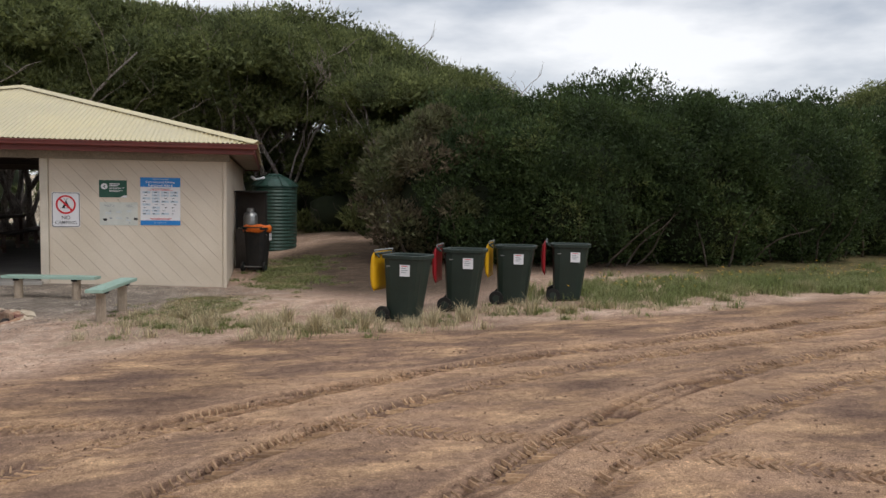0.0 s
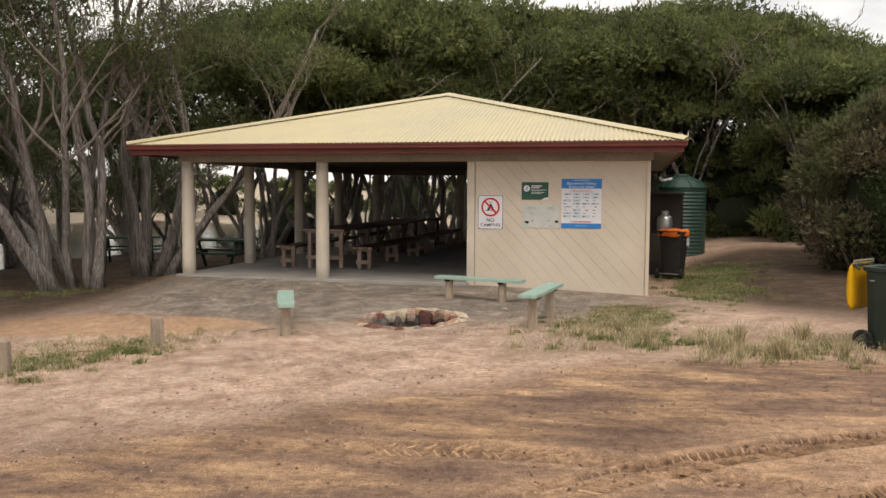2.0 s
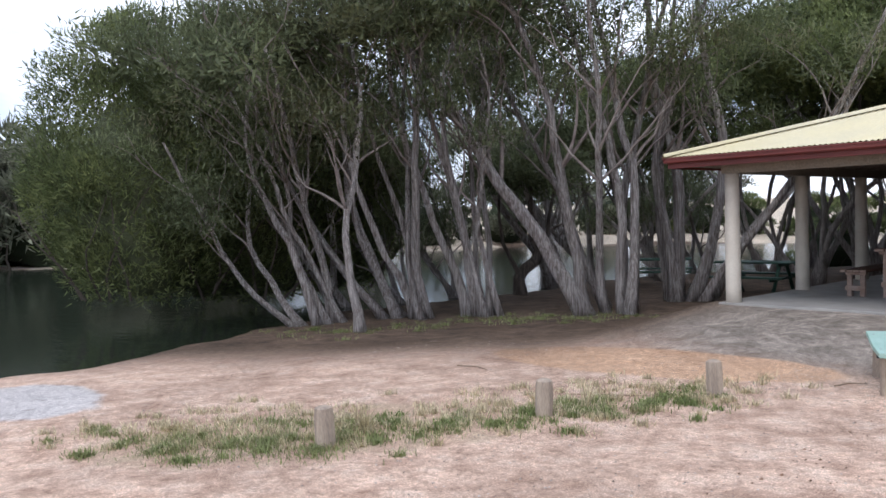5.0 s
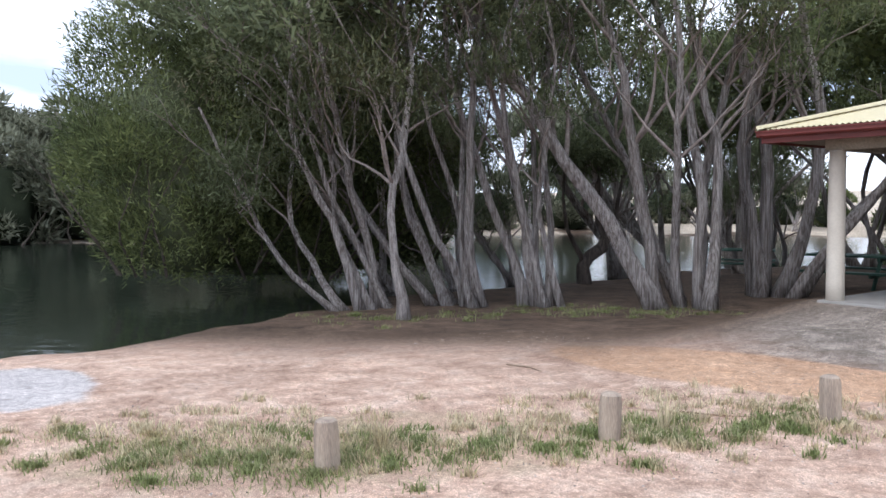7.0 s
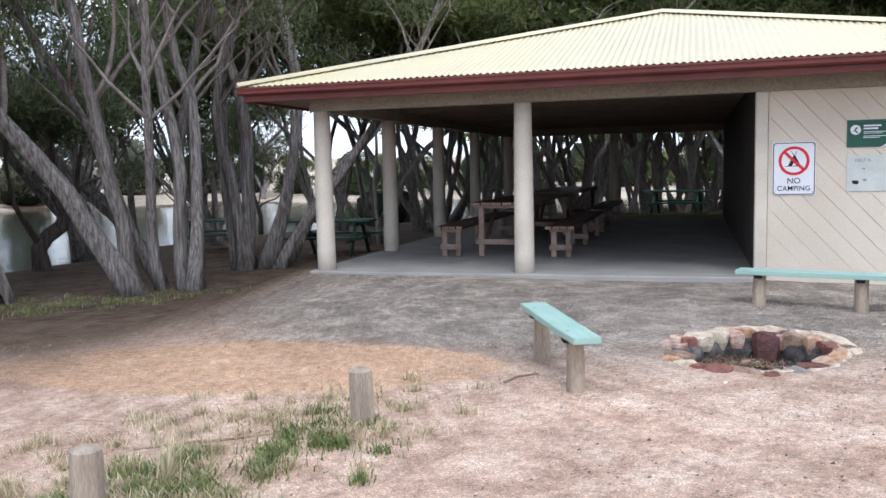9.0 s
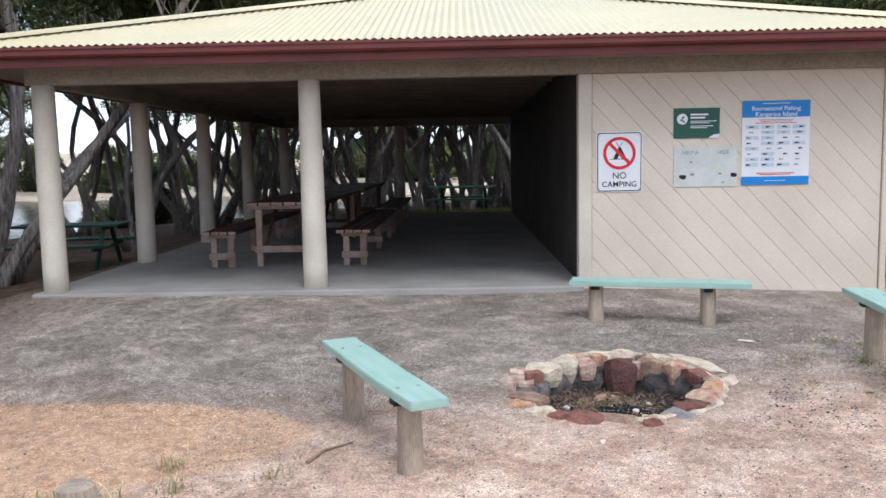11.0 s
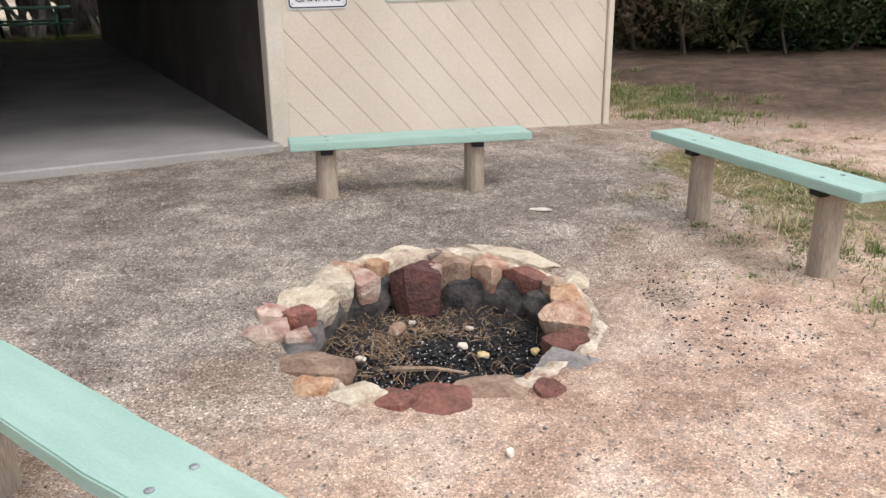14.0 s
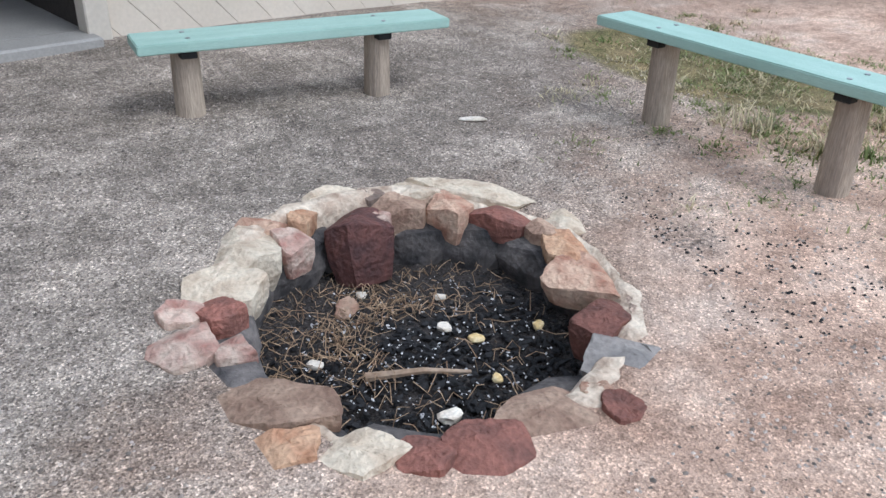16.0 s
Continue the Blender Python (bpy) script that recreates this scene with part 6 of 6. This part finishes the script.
bs = empty("fishing_notice", 7.168, SY, 1.352)
sheet(bs, "plate", -0.325, -0.405, 0.325, 0.405, 0, WHITE, "white printed sheet")
sheet(bs, "header", -0.325, 0.245, 0.325, 0.405, -0.002, SIGN_BLUE, "bright blue band")
sheet(bs, "footer", -0.325, -0.405, 0.325, -0.325, -0.002, SIGN_BLUE, "bright blue band")
words(bs, "Recreational", 0.058, 0.328, 0.058, WHITE, -0.0045, "RIGHT")
words(bs, "Fishing", 0.074, 0.328, 0.058, WHITE, -0.0045, "LEFT")
words(bs, "Kangaroo", 0.042, 0.272, 0.062, WHITE, -0.0045, "RIGHT")
words(bs, "Island", 0.060, 0.272, 0.062, WHITE, -0.0045, "LEFT")
sheet(bs, "text_line", -0.13, 0.374, 0.13, 0.382, -0.004, PALEINK)
for i, (w0, z, mt) in enumerate(((0.34, 0.222, GREYINK), (0.30, 0.207, SIGN_RED), (0.40, 0.190, SIGN_RED), (0.36, -0.292, SIGN_RED), (0.30, -0.306, SIGN_RED), (0.2, -0.365, PALEINK))):
    sheet(bs, "text_line", -w0 / 2, z - 0.003, w0 / 2, z + 0.003, -0.004, mt)
rng = random.Random(3)
for r_ in range(8):
    for c_ in range(4):
        x0, z0 = -0.29 + c_ * 0.15, 0.135 - r_ * 0.052
        sheet(bs, "entry", x0, z0, x0 + 0.125, z0 + 0.036, -0.002, PALEINK if rng.random() < 0.65 else WHITE)
        cx, cz = x0 + rng.uniform(0.02, 0.08), z0 + 0.018
        poly(bs, "fish", [(cx - 0.024, cz), (cx - 0.008, cz + 0.009), (cx + 0.012, cz + 0.004), (cx + 0.022, cz + 0.01), (cx + 0.022, cz - 0.009), (cx + 0.012, cz - 0.003), (cx - 0.008, cz - 0.009)], -0.0045, SIGN_BLACK if rng.random() < 0.6 else GREYINK)
tagged(bs, "blue and white fishing information poster on the wall", "sign")


# ---- tables and benches under the roof ----
def trestle(parent, y, x0, x1, top, inset, material):
    for sx in (x0 + inset, x1 - inset - 0.075):
        bm = bmesh.new()
        box(bm, sx, y, 0.0, sx + 0.075, y + 0.075, top - 0.09, 0.005)
        part("leg", bm, material, parent)
    bm = bmesh.new()
    box(bm, x0 + inset - 0.02, y - 0.028, top * 0.22, x1 - inset + 0.02, y - 0.001, top * 0.22 + 0.08, 0.004)
    part("rail", bm, material, parent)
    bm = bmesh.new()
    box(bm, x0 + 0.03, y - 0.004, top - 0.09, x1 - 0.03, y + 0.08, top - 0.046, 0.004)
    part("bearer", bm, material, parent)


def long_board_top(parent, x0, x1, length, top, n):
    wd = (x1 - x0) / n
    for k in range(n):
        bm = bmesh.new()
        jut = 0.01 * math.sin(k * 2.1)
        box(bm, x0 + k * wd + 0.005, -0.06 + jut, top - 0.045, x0 + (k + 1) * wd - 0.005, length + jut, top, 0.005)
        part("plank", bm, TABLEWOOD, parent)
        bm = bmesh.new()
        box(bm, x0 + k * wd + 0.009, -0.0625 + jut, top - 0.041, x0 + (k + 1) * wd - 0.009, -0.0603 + jut, top - 0.004)
        part("end_grain", bm, TABLE_END, parent, "worn pale plank end")


def long_table(y, length, first):
    t = empty("picnic_table", 1.53, y, 0)
    long_board_top(t, 0, 0.92, length, 0.785, 6)
    for yy in (0.06, length - 0.2):
        trestle(t, yy, 0, 0.92, 0.785, 0.09, TABLE_END if first else TABLEWOOD)
    for sx in (0.2, 0.72):
        bm = bmesh.new()
        tube(bm, [(sx, 0.1, 0.25), (sx, 0.75, 0.70)], [0.03, 0.03], 4)
        part("brace", bm, TABLEWOOD, t)
    return tagged(t, "long dark red-brown timber table on the slab", "table", "shelter tables")


def long_bench(x, y, length):
    t = empty("long_bench", x, y, 0)
    long_board_top(t, 0, 0.42, length, 0.445, 4)
    for yy in (0.06, length * 0.5, length - 0.2):
        trestle(t, yy, 0.02, 0.40, 0.445, 0.05, TABLE_END)
    return tagged(t, "long dark timber bench beside the shelter table", "bench", "shelter benches")


for y0, ln, f_ in ((1.74, 3.9, True), (6.2, 3.9, False)):
    long_table(y0, ln, f_)
    long_bench(1.0, y0 - 0.03, ln)
    long_bench(2.61, y0 - 0.03, ln)


def park_table(x, y, rz, length=1.75):
    """A-frame table with two seats joined on."""
    t = empty("park_table", x, y, gz(x, y), rz)
    for k in range(5):
        bm = bmesh.new()
        box(bm, -length / 2, -0.36 + k * 0.147, 0.70, length / 2, -0.36 + k * 0.147 + 0.135, 0.74, 0.004)
        part("plank", bm, TABLEGREEN, t)
    for s in (-1, 1):
        for k in range(2):
            bm = bmesh.new()
            box(bm, -length / 2, s * 0.72 - 0.13 + k * 0.135, 0.40, length / 2, s * 0.72 - 0.005 + k * 0.135, 0.44, 0.004)
            part("seat_plank", bm, TABLEGREEN, t)
    for sx in (-length * 0.34, length * 0.34):
        for s in (-1, 1):
            bm = bmesh.new()
            tube(bm, [(sx, s * 0.68, -0.02), (sx, s * 0.2, 0.70)], [0.04, 0.04], 6)
            part("leg", bm, TABLEGREEN, t)
        for hw, hz in ((0.8, 0.37), (0.35, 0.67)):
            bm = bmesh.new()
            box(bm, sx - 0.025, -hw, hz - 0.035, sx + 0.025, hw, hz + 0.025, 0.004)
            part("crossbar", bm, TABLEGREEN, t)
    return tagged(t, "dark green outdoor picnic table with joined seats", "table", "park tables")


park_table(-2.45, 5.6, 6)
park_table(4.15, 14.3, -8)
park_table(-6.2, 7.4, 30)


# ---- grass ----
def grass(name, spots_, seed, material, tall, label, lean_=0.9):
    """Tufts of bent blades at the spots (x, y, radius, blades)."""
    rng = random.Random(seed)
    vs, fs = [], []
    for x, y, r, n in spots_:
        for _ in range(n):
            a, d = rng.uniform(0, 6.283), abs(rng.gauss(0, r * 0.6))
            px, py = x + d * math.cos(a), y + d * math.sin(a)
            h = tall * rng.uniform(0.35, 1.25)
            th = rng.uniform(0, 6.283)
            k = rng.uniform(0.1, 1.6) * lean_ * h
            wx, wy = -math.sin(th) * 0.0045, math.cos(th) * 0.0045
            n0 = len(vs)
            pz = ZG(px, py) - 0.01
            vs += [(px - wx, py - wy, pz), (px + wx, py + wy, pz), (px + math.cos(th) * k * 0.4 + wx * 0.7, py + math.sin(th) * k * 0.4 + wy * 0.7, pz + h * 0.65),
                   (px + math.cos(th) * k * 0.4 - wx * 0.7, py + math.sin(th) * k * 0.4 - wy * 0.7, pz + h * 0.65), (px + math.cos(th) * k, py + math.sin(th) * k, pz + h)]
            fs += [(n0, n0 + 1, n0 + 2, n0 + 3), (n0 + 3, n0 + 2, n0 + 4)]
    return tagged(raw_mesh(name, vs, fs, material), label, "grass", kind="stuff")


CELL = {}


def ZG(x, y):
    """Ground height, kept for cells of a few centimetres."""
    key = (round(x * 12), round(y * 12))
    if key not in CELL:
        CELL[key] = gz(x, y)
    return CELL[key]


rng = random.Random(21)


def strew(n, line, width, r, blades):
    out = []
    for _ in range(n):
        f = rng.random() * (len(line) - 1)
        i = int(f)
        f -= i
        x = line[i][0] * (1 - f) + line[i + 1][0] * f + rng.gauss(0, width)
        y = line[i][1] * (1 - f) + line[i + 1][1] * f + rng.gauss(0, width)
        out.append((x, y, r * rng.uniform(0.6, 1.5), int(blades * rng.uniform(0.5, 1.5))))
    return out


stakes_line = [(-0.9, -9.9), (0.5, -9.0), (1.3, -8.3), (1.7, -7.0), (2.1, -6.0), (2.9, -5.3)]
bins_line = [(7.3, -3.5), (8.6, -4.5), (10.0, -4.6), (12, -4.2), (14.5, -4.0)]
grass("grass_by_stakes", strew(110, stakes_line, 0.27, 0.13, 120) + [(2.6, -5.2, 0.2, 160), (1.75, -6.8, 0.25, 220), (1.2, -8.7, 0.35, 600), (0.5, -8.9, 0.45, 700), (-0.2, -9.2, 0.5, 600), (0.9, -8.2, 0.4, 500), (0.0, -8.4, 0.4, 350), (1.5, -7.9, 0.3, 300), (2.1, -6.4, 0.25, 200)], 1, GRASS, 0.062, "green grass tufts round the log stakes")
grass("dry_grass_by_stakes", strew(230, [(x - 0.4, y + 0.3) for x, y in stakes_line], 0.5, 0.11, 45), 2, STRAW, 0.075, "dry straw-coloured grass beside the stakes")
grass("grass_by_bins", strew(105, bins_line, 0.42, 0.14, 65), 3, GRASS, 0.065, "green and dry grass along the road edge by the bins")
grass("dry_grass_by_bins", strew(110, bins_line, 0.5, 0.13, 50), 4, STRAW, 0.12, "dry straw-coloured grass by the bins")
grass("straw_tufts", [(8.9, -4.9, 0.09, 150), (9.5, -5.05, 0.1, 170), (10.1, -4.95, 0.09, 140), (10.95, -4.9, 0.08, 120), (11.4, -4.65, 0.08, 110), (8.2, -4.3, 0.09, 130), (9.9, -3.9, 0.1, 140), (7.9, -3.5, 0.07, 90), (12.4, -4.4, 0.08, 100), (9.2, -4.2, 0.08, 110), (1.05, -8.1, 0.07, 60), (2.0, -6.3, 0.06, 45)], 14, STRAW, 0.24, "tall tufts of straw-coloured grass", 0.8)
grass("grass_beside_wall", strew(240, [(9.2, -0.2), (9.4, 2.5), (9.9, 5.5)], 0.4, 0.16, 80), 5, GRASS, 0.06, "short green grass beside the side wall")
grass("grass_beside_bench", strew(110, [(7.3, -3.4), (7.8, -2.6), (8.6, -1.6)], 0.4, 0.15, 70), 6, GRASS, 0.028, "short green grass beside the bench", 1.5)
grass("dry_grass_beside_bench", strew(70, [(7.4, -3.2), (7.9, -2.5), (8.7, -1.5)], 0.45, 0.14, 50), 16, STRAW, 0.035, "short dry grass beside the bench", 1.5)
grass("road_verge_grass", strew(520, [(13.5, -3.0), (16, -2.4), (19, -1.9), (23, -0.9)], 0.75, 0.2, 70), 7, GRASS, 0.14, "lush green verge grass with yellow flowers")
grass("grove_grass", strew(70, [(-7.0, -3.6), (-5.2, -3.7), (-4.2, -0.6), (-2.6, 0.2)], 0.45, 0.2, 60), 8, GRASS, 0.07, "thin grass under the paperbarks")
grass("back_lawn_grass", strew(260, [(1.5, 13.2), (4, 13.6), (7, 13.8)], 0.9, 0.2, 50), 9, GRASS, 0.1, "green lawn behind the shelter")
rng2 = random.Random(31)
vs, fs = [], []
for _ in range(150):
    f = rng2.random()
    x, y = 14 + 9 * f + rng2.gauss(0, 0.4), -3.0 + 2.0 * f + rng2.gauss(0, 0.5)
    z = ZG(x, y) + rng2.uniform(0.16, 0.30)
    n0 = len(vs)
    vs += [(x + 0.022 * math.cos(k * 1.0472), y + 0.022 * math.sin(k * 1.0472), z + 0.008 * math.sin(k * 2)) for k in range(6)] + [(x, y, z + 0.012)]
    fs += [(n0 + k, n0 + (k + 1) % 6, n0 + 6) for k in range(6)]
tagged(raw_mesh("verge_flowers", vs, fs, YELLOW), "small yellow flowers in the verge grass", "flowers", kind="stuff")


# ---- loose pebbles and clods ----
def pebbles(name, n, seed, x0, y0, x1, y1, size, material, label):
    rng = random.Random(seed)
    vs, fs = [], []
    for _ in range(n):
        x, y = rng.uniform(x0, x1), rng.uniform(y0, y1)
        if (x - PIT[0]) ** 2 + (y - PIT[1]) ** 2 < 0.8:
            continue
        s = size * rng.uniform(0.5, 1.6)
        z = ZG(x, y)
        n0 = len(vs)
        th = rng.uniform(0, 6.28)
        for k in range(5):
            a = th + k * 1.2566
            vs.append((x + s * math.cos(a) * rng.uniform(0.7, 1.3), y + s * math.sin(a) * rng.uniform(0.7, 1.3), z - s * 0.15))
        vs.append((x + s * 0.2, y, z + s * rng.uniform(0.4, 0.9)))
        fs += [(n0 + k, n0 + (k + 1) % 5, n0 + 5) for k in range(5)]
    return tagged(raw_mesh(name, vs, fs, material), label, "pebbles", kind="stuff")


PEBBLE = mat("pebble", (0.36, 0.30, 0.255), (0.24, 0.205, 0.18), 6, 60, 0.9, 0.2, island=0.75)
CLOD = mat("dirt_clod", (0.20, 0.12, 0.08), (0.14, 0.085, 0.06), 6, 60, 0.95, 0.3, island=0.4)
pebbles("gravel_pebbles", 22000, 1, 2.6, -4.8, 7.6, -0.6, 0.005, PEBBLE, "small grey gravel stones round the fire pit")
pebbles("dark_crumbs", 330, 2, 5.65, -3.9, 6.35, -2.9, 0.006, CHAR, "black charcoal crumbs scattered beside the pit")
pebbles("road_clods", 2600, 3, 4, -11.5, 15, -5.2, 0.011, CLOD, "small clods of brown dirt on the road")
pebbles("sand_pebbles", 4200, 4, -3, -9.5, 6, -3.0, 0.007, PEBBLE, "small stones on the bare dirt")


# ---- tyre lugs pressed up along the wheel ruts ----
rng = random.Random(31)
tv, tf = [], []
for k_, pol in enumerate(RUTS):
    x = 6.4
    while x < 17.5:
        sl = float(np.polyval(np.polyder(pol), x))
        sec = math.sqrt(1 + sl * sl)
        ux, uy = 1 / sec, sl / sec
        yc = float(np.polyval(pol, x))
        keep = 0.85 + 0.8 * math.sin(x * 1.1 + k_ * 2.1) * math.sin(x * 0.43 + k_)
        for side in (-1, 1):
            if rng.random() > keep:
                continue
            a0, a1 = 0.018, 0.135 + rng.uniform(-0.02, 0.012)
            sweep, th, up = 0.07, rng.uniform(0.010, 0.017), rng.uniform(0.006, 0.014)
            zb = float(land(np.array([x]), np.array([yc]))[0])
            zg = gz(x, yc) - 0.02
            n0 = len(tv)
            for d_, along in ((a0, 0.0), ((a0 + a1) / 2, sweep * 0.45), (a1, sweep)):
                j = rng.uniform(-0.006, 0.006)
                for off, zz in ((-th, zg), (-th * 0.5, zg + 0.012 + up), (th * 0.5, zg + 0.012 + up * rng.uniform(0.6, 1.2)), (th, zg)):
                    q = along + off + j
                    tv.append((x + ux * q - uy * side * d_, yc + uy * q + ux * side * d_, zz))
            for r_ in (0, 4):
                for c_ in range(3):
                    tf.append((n0 + r_ + c_, n0 + r_ + c_ + 1, n0 + r_ + c_ + 5, n0 + r_ + c_ + 4))
            tf += [(n0, n0 + 1, n0 + 2, n0 + 3), (n0 + 8, n0 + 9, n0 + 10, n0 + 11)]
        x += 0.068 / sec
tagged(raw_mesh("tyre_tracks", tv, tf, TREAD), "orange dirt lugs pressed up by tyres on the road", "tyre tracks", kind="stuff")
